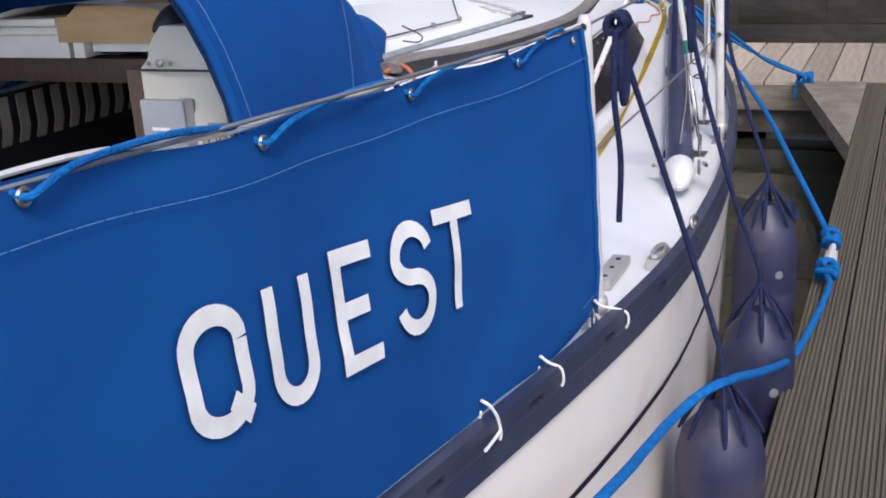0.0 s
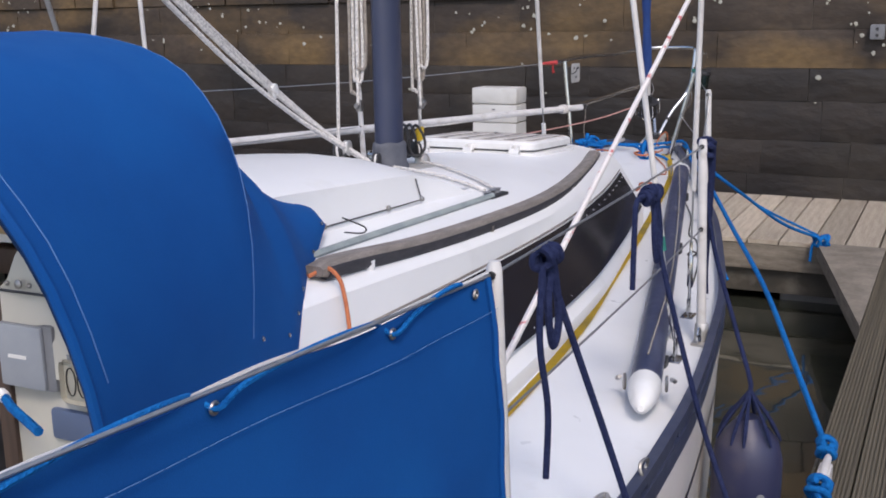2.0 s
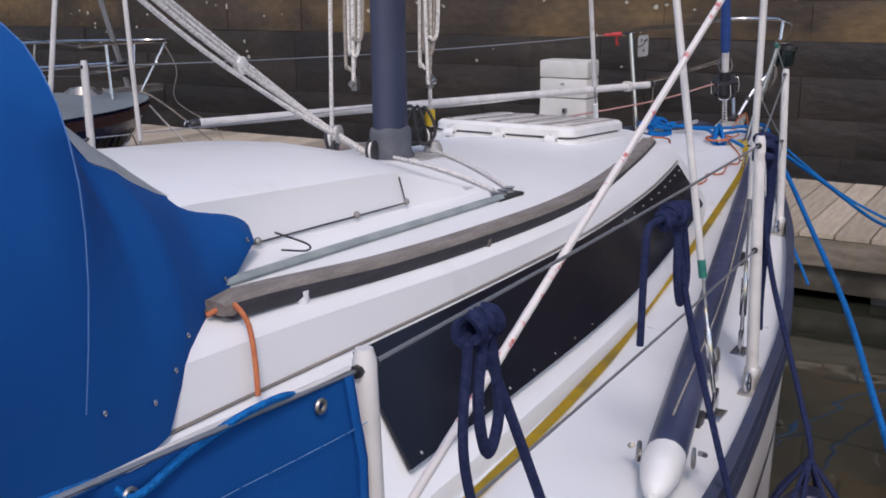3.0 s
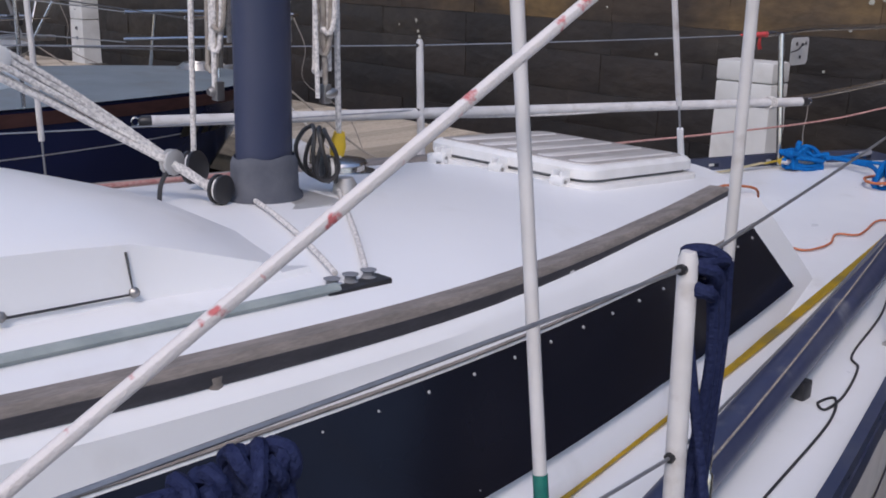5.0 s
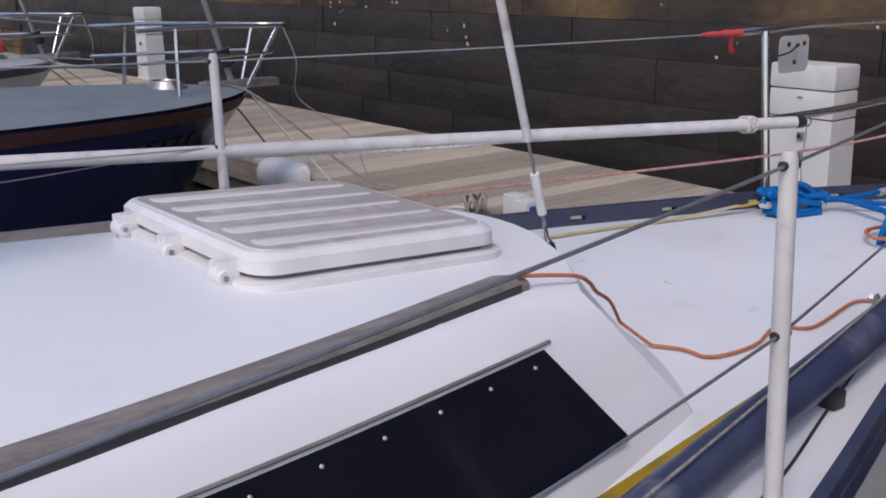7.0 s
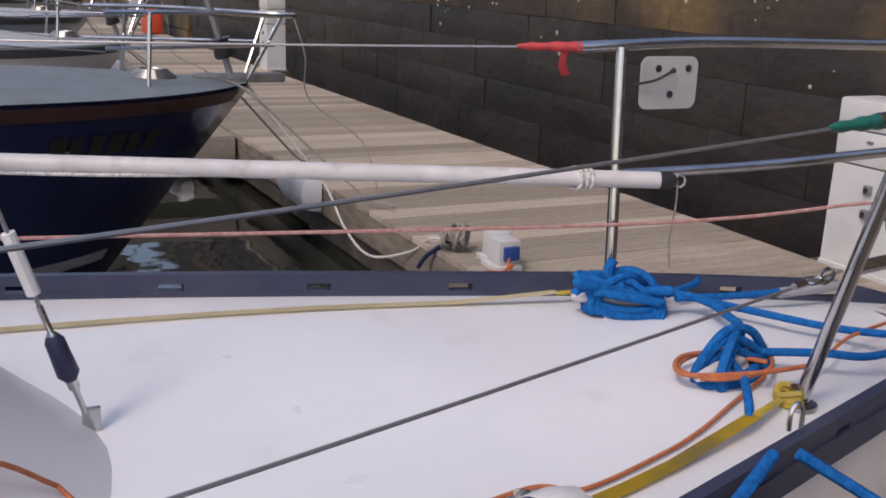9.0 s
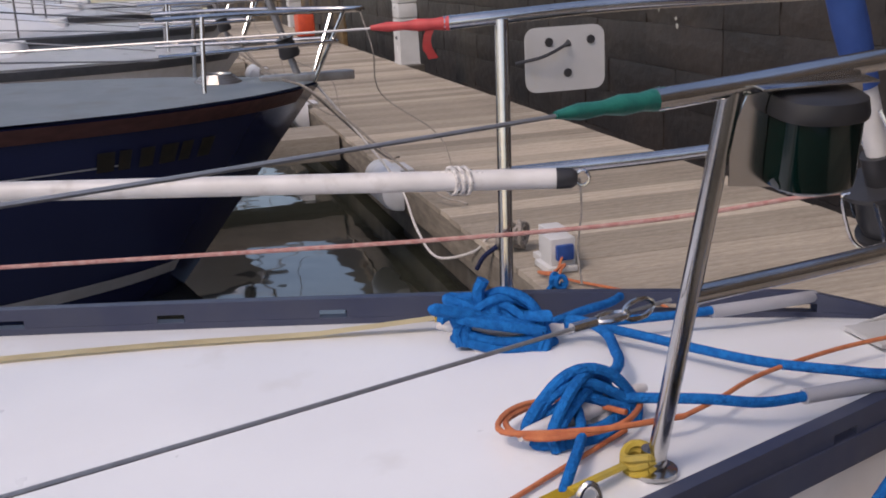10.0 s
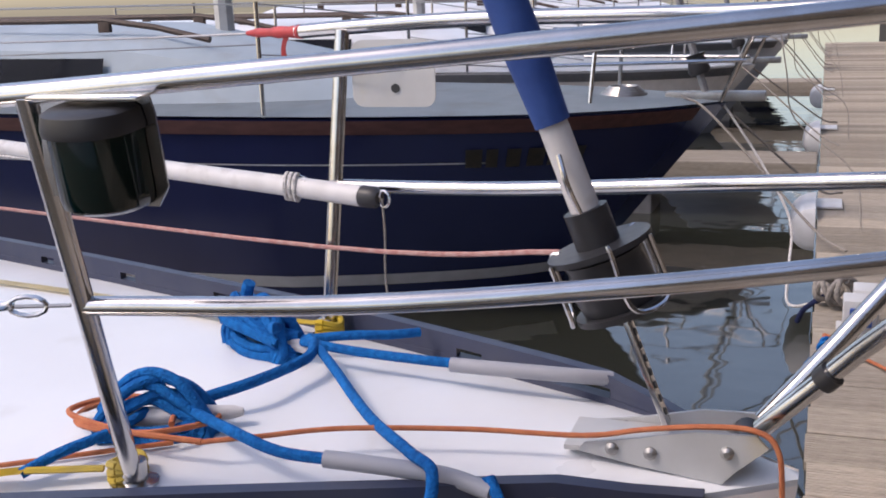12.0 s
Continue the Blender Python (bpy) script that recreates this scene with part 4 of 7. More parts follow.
A_top, A_mid = stanchion(1.180, -1.778, 1, h=0.590, lean=-0.018)
B_top, B_mid = stanchion(1.148, -0.212, 1, lean=-0.016)
C_top, C_mid = stanchion(0.838, 1.291, 1, h=0.595, lean=-0.016)
PA_top, PA_mid = stanchion(1.125, -1.745, -1)
PB0_top, PB0_mid = stanchion(1.10, -0.165, -1)
PB_top, PB_mid = stanchion(0.85, 1.28, -1, h=0.555, lean=0.024)
R_end_s, R_end_p = Vector((0.418, 2.78, 1.128)), Vector((-0.408, 2.79, 1.169))
for s, tops, mids, rend, pm in ((1, [Vector((1.06, -4.0, 1.19)), A_top, B_top, C_top], [A_mid, B_mid, C_mid], R_end_s, Vector((0.335, 2.845, 0.873))),
                                (-1, [Vector((-1.10, -4.0, 1.13)), PA_top, PB0_top, PB_top], [PA_mid, PB0_mid, PB_mid], R_end_p, Vector((-0.345, 2.85, 0.90)))):
    ll = thing("lifeline", tops[1], "grey wire lifeline threaded through the stanchions", "wire", "lifelines")
    for line, end in ((tops, rend), (mids, pm)):
        pts = []
        for a, b in zip(line, line[1:] + [end]):
            for u in steps(0, 1, 6)[:-1]:
                q = a.lerp(b, u)
                q.z -= 0.004 * math.sin(math.pi * u)
                pts.append(q)
        tubes("wire", pts + [end], 0.0025, WIRE, ll, "", 6)
    d = (rend - tops[-1]).normalized()
    bm = bmesh.new()
    tube(bm, [rend - d * u for u in (0.13, 0.10, 0.07, 0.045, 0.02, -0.01)], [0.004, 0.009, 0.0075, 0.0115, 0.010, 0.0135], 10)
    part("end_tape", bm, GREENTAPE if s > 0 else REDTAPE, ll, "green tape on the wire's end" if s > 0 else "red tape on the wire's end")
    if s < 0:
        bm = bmesh.new()
        q = rend - d * 0.02
        grid(bm, [[q + Vector((0, -0.008 - 0.012 * math.sin(3 * u), -0.005 - 0.058 * u + 0.004 * math.sin(9 * u))), q + Vector((0.004 + 0.006 * u, 0.008 - 0.014 * math.sin(3 * u), -0.058 * u))] for u in steps(0, 1, 6)])
        bmesh.ops.solidify(bm, geom=bm.faces[:], thickness=0.001)
        part("tape_tail", bm, REDTAPE, ll)
    d = (pm - mids[-1]).normalized()
    bm = bmesh.new()
    tube(bm, [pm - d * u for u in (0.155, 0.12)], 0.006, 8)
    for k in range(2):
        c = pm - d * (0.095 - 0.042 * k)
        e = Vector((0, 0, 1)) if k else d.cross(Vector((0, 0, 1))).normalized()
        tube(bm, [c + d * 0.024 * math.cos(a) + e * 0.012 * math.sin(a) for a in steps(0, 6.28, 12)], 0.0032, 6)
    part("shackle_chain", bm, STEEL, ll)

pulpit = thing("pulpit", (0, 3.3, 0.63), "polished stainless steel bow pulpit of welded tube", "pulpit")
PR = 0.0128
NOSE = [(0.30, 3.62, 1.185), (0.19, 3.90, 1.205), (0.10, 3.985, 1.21), (0.0, 4.0, 1.21)]
half = [tuple(R_end_s), (0.405, 2.88, 1.133), (0.385, 3.15, 1.152)] + NOSE
other = [(-x, y, z) for x, y, z in NOSE[-2::-1]] + [(-0.378, 3.15, 1.184), (-0.390, 2.9, 1.175), tuple(R_end_p)]
tubes("top_rail", spline(half + other, 6), PR, STEEL, pulpit, "", 12)
for s, f, t, zm in ((1, (0.268, 2.858), (0.406, 2.878, 1.130), 0.875), (-1, (0.318, 2.860), (0.384, 2.890, 1.170), 0.90)):
    z0 = deck_z(s * f[0], f[1])
    tubes("post", [(s * f[0], f[1], z0), (s * t[0], t[1], t[2])], PR, STEEL, pulpit, "", 12)
    bm = bmesh.new()
    lathe(bm, [(0.032, 0), (0.032, 0.006), (0.018, 0.008), (0.017, 0.035)], (s * f[0], f[1], z0 - 0.002), 14)
    part("foot", bm, STEEL, pulpit)
    u = (zm - z0) / (t[2] - z0)
    a = Vector((s * (f[0] + (t[0] - f[0]) * u), f[1] + (t[1] - f[1]) * u, zm))
    tubes("mid_rail", spline([a, (s * 0.30, 3.2, zm + 0.012), (s * 0.235, 3.55, zm + 0.04), (s * 0.15, 3.86, zm + 0.07)], 6), PR * 0.95, STEEL, pulpit, "", 12)
    tubes("front_leg", spline([(s * 0.014, 3.632, 0.668), (s * 0.06, 3.745, 0.80), (s * 0.145, 3.87, 0.96), (s * 0.165, 3.93, 1.205)], 5), PR, STEEL, pulpit, "", 12)
bm = bmesh.new()
tube(bm, [(0.042, 3.702, 0.748), (0.047, 3.714, 0.762)], 0.017, 12)
part("cable_tie", bm, BLACK, pulpit)

# starboard navigation lamp on its plate
lamp = thing("navigation_lamp", (0.405, 2.97, 1.06), "black cased green navigation lamp on a stainless plate", "navigation lamp")
M = Matrix.Translation((0.408, 2.976, 1.133)) @ pose(0, 0, 0, 0, 8, -2)
bm = bmesh.new()
outline = [(-0.075, 0.0), (0.062, 0.0), (0.066, -0.02), (0.066, -0.10), (0.05, -0.122), (-0.03, -0.122), (-0.09, -0.115), (-0.095, -0.06)]
a = [bm.verts.new((0.0, y, z)) for y, z in outline]
b = [bm.verts.new((0.0025, y, z)) for y, z in outline]
bm.faces.new(a), bm.faces.new(b[::-1])
for i in range(len(a)):
    bm.faces.new((a[i], a[(i + 1) % len(a)], b[(i + 1) % len(a)], b[i]))
box(bm, (-0.03, -0.075, -0.001), (0.028, 0.066, 0.002), 0.001)
bmesh.ops.recalc_face_normals(bm, faces=bm.faces)
bmesh.ops.transform(bm, matrix=M, verts=bm.verts)
part("plate", bm, STEEL, lamp, "bent stainless plate", 20)


def lamp_section(z, k):
    return [M @ Vector((0.004 + 0.062 * k * max(0.0, math.sin(a)) ** 0.55, 0.0 - 0.052 * k * math.cos(a) * (1 if abs(math.cos(a)) < 0.98 else 1), z)) for a in steps(0, math.pi, 14)]


def lamp_body(levels, mat, name, label=""):
    bm = bmesh.new()
    vs = grid(bm, [lamp_section(z, k) for z, k in levels], True)
    bm.faces.new(vs[0][::-1]), bm.faces.new(vs[-1])
    bmesh.ops.recalc_face_normals(bm, faces=bm.faces)
    return part(name, bm, mat, lamp, label, 40)


lamp_body([(-0.118, 0.80), (-0.112, 0.92), (-0.10, 0.95), (-0.034, 0.95)], material("dark_green_lens", (0.001, 0.007, 0.006), 0.10, second=(0.001, 0.010, 0.008), scale=4), "lens", "dark green lens")
lamp_body([(-0.034, 1.02), (-0.028, 1.04), (-0.012, 0.98), (-0.008, 0.85)], BLACK, "hood", "black hood, scuffed on top")

# port plate where the other lamp was taken off
pl = thing("lamp_plate", (-0.36, 2.99, 1.10), "bare stainless lamp plate with bolt holes and a cut cable", "plate")
bm = bmesh.new()
slab_pts = [[(x, y, z) for y, z, _ in rounded(2.92, 3.072, 1.04, 1.154, 0, 0.02)] for x in (-0.352, -0.3495)]
vs = grid(bm, slab_pts, True)
bm.faces.new(vs[0][::-1]), bm.faces.new(vs[1])
bmesh.ops.recalc_face_normals(bm, faces=bm.faces)
part("plate", bm, PLATE, pl, "", 20)
for y, z in ((2.965, 1.128), (3.045, 1.128), (3.0, 1.072)):
    bm = bmesh.new()
    lathe(bm, [(0.008, 0), (0.008, 0.0045)], (-0.3515, y, z), 8, (1, 0, 0))
    part("bolt_hole", bm, BLACK, pl)
tubes("cable", spline([(-0.345, 2.90, 1.095), (-0.335, 2.95, 1.105), (-0.340, 3.0, 1.125)], 5), [0.003] * 10 + [0.007], BLACK, pl, "cut black cable")

# ---- deck cleats with their mooring ropes ----
def cleat(a, b, mat, label):
    a, b = Vector(a), Vector(b)
    c = thing("deck_cleat", (a + b) / 2 - Vector((0, 0, 0.04)), label, "cleat", "foredeck cleats")
    d = (b - a).normalized()
    side = d.cross(Vector((0, 0, 1)))
    bm = bmesh.new()
    tube(bm, [a, a.lerp(b, 0.06), a.lerp(b, 0.3), a.lerp(b, 0.5), a.lerp(b, 0.7), a.lerp(b, 0.94), b], [0.006, 0.010, 0.013, 0.014, 0.013, 0.010, 0.006], 12)
    part("horn_bar", bm, mat, c)
    for u in (0.36, 0.64):
        p = a.lerp(b, u)
        g = deck_z(p.x, p.y)
        bm = bmesh.new()
        tube(bm, [Vector((p.x, p.y, g - 0.004)), Vector((p.x, p.y, p.z))], [0.018, 0.011], 10)
        box(bm, (-0.034, -0.018, -0.004), (0.034, 0.018, 0.009), 0.004, Matrix.Translation((p.x, p.y, g)) @ Matrix.Rotation(math.atan2(side.y, side.x), 4, "Z"))
        part("foot", bm, mat, c)
    return a, b, d, side


def hitch(a, b, d, side, seed, r=0.0084):
    """Arched turns of rope crossing over a cleat's bar, above round turns about its feet."""
    rnd = random.Random(seed)
    up = Vector((0, 0, 1))
    c = a.lerp(b, 0.50)
    L = (b - a).length
    made = []
    for k in range(5):
        bm = bmesh.new()
        made.append(bm)
        s = 1 if k % 2 else -1
        h = 0.066 - 0.010 * k + rnd.uniform(-0.003, 0.003)
        o = rnd.uniform(-0.012, 0.012)
        tube(bm, spline([c - d * L * (0.34 - 0.02 * k) + side * s * 0.026 - up * 0.026, c - d * L * (0.36 - 0.03 * k) + side * s * 0.022 + up * 0.004, c - d * (L * 0.17 - o) + side * s * 0.012 + up * (h - 0.012),
                         c + d * o + up * h, c + d * (L * 0.17 + o) - side * s * 0.014 + up * (h - 0.018), c + d * L * (0.32 - 0.02 * k) - side * s * 0.024 - up * 0.004, c + d * L * (0.30 - 0.02 * k) - side * s * 0.030 - up * 0.028], 6), r, 9)
    for k in range(2):
        made.append(tube(bmesh.new(), [c + d * L * (0.37 - 0.03 * k) * math.cos(q) + side * (0.036 - 0.004 * k) * math.sin(q) + up * (0.013 * k - 0.022 + 0.004 * math.sin(3 * q)) for q in steps(0, 2 * math.pi, 26)], r, 9))
    return made


ca = cleat((0.184, 2.700, 0.650), (0.102, 2.928, 0.654), WHITEPAINT, "worn aluminium deck cleat wrapped in blue rope")
cp = cleat((-0.225, 2.700, 0.676), (-0.143, 2.914, 0.664), WHITEPAINT, "aluminium deck cleat buried under blue rope")
rp = thing("mooring_rope", ca[0], "fuzzy bright blue mooring rope hitched on a deck cleat", "rope", "blue mooring ropes")
a, b, d, side = ca
for turn in hitch(*ca, 3):
    part("rope_turn", turn, BLUEROPE, rp)
tubes("lead", spline([(0.135, 2.86, 0.662), (0.20, 2.97, 0.668), (0.222, 3.05, 0.658), (0.224, 3.13, 0.657)], 6), 0.0078, BLUEROPE, rp, "", 9)
tubes("chafe_sleeve", spline([(0.224, 3.115, 0.657), (0.220, 3.17, 0.655), (0.216, 3.23, 0.652), (0.214, 3.28, 0.648), (0.224, 3.335, 0.640)], 6), 0.0115, SLEEVE, rp, "grey white plastic chafe sleeve", 10)
tubes("tail", spline([(0.222, 3.33, 0.641), (0.25, 3.36, 0.62), (0.62, 3.66, 0.25), (1.02, 3.80, 0.03)], 6), 0.0078, BLUEROPE, rp, "", 9)
tubes("tail", spline([(0.15, 2.80, 0.66), (0.21, 2.78, 0.65), (0.27, 2.74, 0.64), (0.31, 2.71, 0.625)], 6), 0.0078, BLUEROPE, rp, "", 9)
rp = thing("mooring_rope", cp[0], "fuzzy bright blue mooring rope heaped on the far deck cleat", "rope", "blue mooring ropes")
for turn in hitch(*cp, 8, 0.0086):
    part("rope_turn", turn, BLUEROPE, rp)
rnd = random.Random(11)
bm = bmesh.new()
c0 = cp[0].lerp(cp[1], 0.45) + Vector((0, 0, 0.030))
for k in range(4):
    pts = [c0 + cp[2] * rnd.uniform(-0.10, 0.09) + cp[3] * rnd.uniform(-0.045, 0.045) + Vector((0, 0, rnd.uniform(-0.022, 0.016))) for _ in range(7)]
    tube(bm, spline(pts, 5), 0.0095, 9)
tube(bm, spline([c0 - cp[2] * 0.02, c0 - cp[2] * 0.03 + Vector((0, 0, 0.03)), c0 - cp[2] * 0.02 + Vector((0, 0, 0.055))], 4), 0.011, 9)
part("tangle", bm, BLUEROPE, rp)
tubes("lead", spline([(-0.14, 2.90, 0.678), (-0.122, 3.0, 0.676), (-0.120, 3.10, 0.672), (-0.121, 3.18, 0.670)], 6), 0.0078, BLUEROPE, rp, "", 9)
tubes("chafe_sleeve", spline([(-0.120, 3.165, 0.668), (-0.124, 3.23, 0.666), (-0.134, 3.30, 0.662), (-0.150, 3.36, 0.656), (-0.172, 3.405, 0.648)], 6), 0.0115, SLEEVE, rp, "grey white plastic chafe sleeve", 10)
tubes("tail", spline([(-0.17, 3.40, 0.648), (-0.24, 3.47, 0.58), (-0.6, 3.62, 0.25), (-1.0, 3.79, 0.05)], 6), 0.008, BLUEROPE, rp, "", 9)
tubes("crossing_lead", spline([(-0.13, 2.93, 0.68), (-0.05, 3.00, 0.672), (0.09, 3.118, 0.662), (0.20, 3.222, 0.668), (0.256, 3.272, 0.668), (0.298, 3.255, 0.61), (0.36, 3.1, 0.48), (0.48, 2.95, 0.2), (0.66, 2.75, -0.05)], 6), 0.0078, BLUEROPE, rp, "", 9)
tubes("link_lead", spline([(-0.15, 2.91, 0.682), (-0.115, 2.935, 0.682), (-0.07, 2.945, 0.678), (-0.01, 2.93, 0.676), (0.05, 2.91, 0.676), (0.09, 2.87, 0.668), (0.125, 2.82, 0.655)], 6), 0.0088, BLUEROPE, rp, "", 9)
tubes("side_lead", spline([(-0.17, 2.88, 0.67), (-0.195, 2.96, 0.676), (-0.225, 3.02, 0.672), (-0.262, 3.06, 0.668)], 6), 0.008, BLUEROPE, rp, "", 9)


def deck_curve(pts, up):
    return [Vector((p.x, p.y, deck_z(p.x, p.y) + up)) for p in spline([(x, y, 0) for x, y in pts], 7)]


ol = thing("orange_line", (0.3, 2, 0.6), "thin faded orange line lying loose across the foredeck", "rope")
tubes("line", spline([(0.362, 1.19, 0.872), (0.368, 1.223, 0.874), (0.379, 1.335, 0.856), (0.380, 1.372, 0.838), (0.352, 1.421, 0.803), (0.25, 1.565, 0.730), (0.20, 1.65, 0.655)], 5) +
      deck_curve([(0.245, 1.70), (0.302, 1.735), (0.352, 1.743), (0.374, 1.794), (0.376, 1.882), (0.345, 1.99), (0.392, 2.057), (0.358, 2.266), (0.385, 2.342), (0.341, 2.512), (0.30, 2.62), (0.24, 2.74), (0.18, 2.86)], 0.007), 0.0037, ORANGELINE, ol, "", 7)
tubes("cleat_hitch", spline([(0.18, 2.86, 0.658), (0.09, 2.80, 0.652), (0.13, 2.70, 0.652), (0.20, 2.72, 0.652), (0.205, 2.84, 0.654), (0.12, 2.90, 0.652), (0.10, 2.74, 0.658), (0.17, 2.68, 0.656), (0.215, 2.80, 0.658), (0.215, 2.93, 0.655)], 6), 0.0045, ORANGELINE, ol, "", 7)
tubes("line", spline([(0.215, 2.93, 0.655), (0.19, 3.0, 0.66), (0.14, 3.10, 0.662), (0.09, 3.26, 0.658), (0.062, 3.41, 0.654), (0.056, 3.488, 0.668), (0.056, 3.563, 0.680), (0.057, 3.625, 0.682), (0.060, 3.654, 0.662), (0.062, 3.662, 0.60), (0.064, 3.665, 0.45)], 6), 0.0037, ORANGELINE, ol, "", 7)
fl = thing("furling_line", (-0.5, 2, 0.8), "faded red furling line led aft along the rail", "rope")
tubes("line", spline([(-0.02, 3.43, 0.875), (-0.09, 3.34, 0.862), (-0.30, 2.86, 0.80), (-0.82, 1.30, 0.75), (-1.09, -0.16, 0.72), (-1.12, -1.7, 0.70)], 6), 0.0042, REDLINE, fl, "", 7)

# ---- webbing straps along the side decks ----
STRAP = [(-1.95, 0.905), (-1.16, 0.868), (-0.31, 0.808), (0.27, 0.728), (0.96, 0.634), (1.5, 0.555), (2.0, 0.478), (2.35, 0.412), (2.72, 0.312)]
for s in (1, -1):
    bm = bmesh.new()
    rows = []
    ys = steps(-1.95, 2.72, 46)
    for i, y in enumerate(ys):
        x = smooth_table(STRAP, y)[0]
        dx = (smooth_table(STRAP, min(y + 0.05, 2.72))[0] - x) / 0.05 if y < 2.7 else -0.19
        nrm = Vector((1, -dx, 0)).normalized() * 0.0135
        lift = 0.006 + (0.004 * math.sin(y * 3.0)) ** 2 + (0.02 * max(0, (y - 2.5) / 0.22) if y > 2.5 else 0)
        p = Vector((x, y, deck_z(s * x, y) + lift))
        rows.append([Vector((s * q.x, q.y, q.z)) for q in (p - nrm, p + nrm)])
    grid(bm, rows)
    bmesh.ops.solidify(bm, geom=bm.faces[:], thickness=0.0025)
    if s > 0:
        st = thing("webbing_strap", (0.6, 0.5, 0.56), "flat yellow webbing jackstay lying along the side deck", "strap", "jackstays")
    else:
        st = thing("webbing_strap", (-0.6, 0.5, 0.56), "pale yellow webbing jackstay along the far side deck", "strap", "jackstays")
    part("band", bm, WEB if s > 0 else WEBPALE, st)
    bm = bmesh.new()
    f = Vector((s * (0.26 if s > 0 else 0.308), 2.842 if s > 0 else 2.868, deck_z(s * 0.28, 2.84) + 0.018))
    for k in range(3):
        tube(bm, [f + Vector((0.022 * math.cos(a), 0.022 * math.sin(a), 0.008 * k - 0.008 + 0.004 * math.sin(a * 2 + k))) for a in steps(0, 6.28, 14)], 0.006, 6)
    tube(bm, [f + Vector((s * 0.01, -0.03, 0)), Vector((s * 0.312, 2.72, f.z + 0.004))], 0.008, 6, True, 0.5)
    part("lashing", bm, WEB, st)

# ---- spinnaker pole on the side deck ----
pole = thing("spinnaker_pole", (0.8, 0.7, 0.56), "navy tubular pole with white end fitting stowed on deck", "pole")
P0, P1 = Vector((1.131, -0.766, 0.562)), Vector((0.507, 2.19, 0.645))
pdv = (P1 - P0).normalized()
tubes("tube", [P0, P1], 0.040, POLECOVER, pole, "", 20)
bm = bmesh.new()
tube(bm, [P0 + pdv * u for u in (0.005, -0.02, -0.06, -0.10, -0.135, -0.15)], [0.0415, 0.042, 0.038, 0.030, 0.020, 0.008], 16)
part("end_fitting", bm, WHITEPL, pole, "white tapered end fitting")
bm = bmesh.new()
tube(bm, [P1 - pdv * 0.005, P1 + pdv * 0.03, P1 + pdv * 0.07, P1 + pdv * 0.09], [0.042, 0.042, 0.032, 0.015], 16)
part("end_fitting", bm, WHITEPL, pole, "white cloth wrapped end")
px = pdv.cross(Vector((0, 0, 1))).normalized()
for P, q in ((P0 + pdv * 0.02, -1), (P1 + pdv * 0.02, 1)):
    for s in (1, -1):
        bm = bmesh.new()
        c = P + px * s * 0.052
        tube(bm, [c + pdv * 0.016 * math.cos(a) + Vector((0, 0, 0.018 * math.sin(a))) for a in steps(0, 6.28, 10)], 0.004, 6)
        tube(bm, [c + px * s * 0.012 + Vector((0, 0, 0.012)), c + px * s * 0.02 + pdv * 0.02], 0.006, 6)
        part("eye", bm, DULLSTEEL, pole)
for u in (0.3, 1.6, 2.6):
    bm = bmesh.new()
    c = P0 + pdv * u
    g = deck_z(c.x, c.y)
    box(bm, (c.x - 0.045, c.y - 0.02, g - 0.004), (c.x + 0.045, c.y + 0.02, c.z - 0.026), 0.006)
    part("chock", bm, BLACK, pole)
tubes("trip_line", spline([P0 + Vector((-0.02, 0.1, 0.05)), P0.lerp(P1, 0.3) + Vector((0.03, 0, 0.045)), P0.lerp(P1, 0.65) + Vector((0.02, 0, 0.05)), P1 + Vector((0, -0.05, 0.045))], 8), 0.0025, GREYROPE, pole)
gl = thing("grey_line", (0.9, 0.8, 0.55), "thin grey line wandering loose along the side deck", "rope")
tubes("line", deck_curve([(0.99, 0.35), (0.93, 0.72), (0.885, 0.85), (0.87, 0.80), (0.895, 0.78), (0.89, 0.88), (0.845, 1.05), (0.80, 1.12), (0.73, 1.45), (0.63, 1.75), (0.53, 2.05)], 0.004), 0.003, BLACK, gl, "", 6)

# ---- pole lashed to the port lifelines ----
pp = thing("stowed_whisker_pole", (-0.7, 1.6, 0.9), "scuffed white pole lashed along the port guard rails", "pole")
Q0, Q1 = Vector((-1.165, 0.41, 0.93)), Vector((-0.297, 2.955, 0.893))
qd = (Q1 - Q0).normalized()
tubes("tube", [Q0, Q1], 0.0185, WHITEPAINT, pp, "", 14)
for P, q in ((Q0, -1), (Q1, 1)):
    bm = bmesh.new()
    tube(bm, [P - qd * q * 0.002, P + qd * q * 0.025, P + qd * q * 0.035], [0.0195, 0.019, 0.012], 12)
    e = part("end_cap", bm, BLACK, pp, "black plastic end")
    bm = bmesh.new()
    tube(bm, [P + qd * q * (0.045 + 0.012 * math.cos(a)) + Vector((0, 0, 0.014 * math.sin(a))) for a in steps(0, 6.28, 10)], 0.003, 6)
    part("ring", bm, STEEL, e)
bm = bmesh.new()
tube(bm, [Q0.lerp(Q1, u) + Vector((0.012 * math.sin(14 * u), 0, 0.016 - 0.036 * abs(math.sin(3.4 * u)))) for u in steps(0.04, 0.95, 40)], 0.0042, 6)
part("control_line", bm, WHITEROPE, pp)
for u in (0.93,):
    c = Q0.lerp(Q1, u)
    bm = bmesh.new()
    for k in range(3):
        tube(bm, [c + qd * 0.012 * k + px * 0.024 * math.cos(a) + Vector((0, 0, 0.024 * math.sin(a))) for a in steps(0, 6.28, 12)], 0.004, 6)
    part("lashing", bm, WHITEROPE, pp)
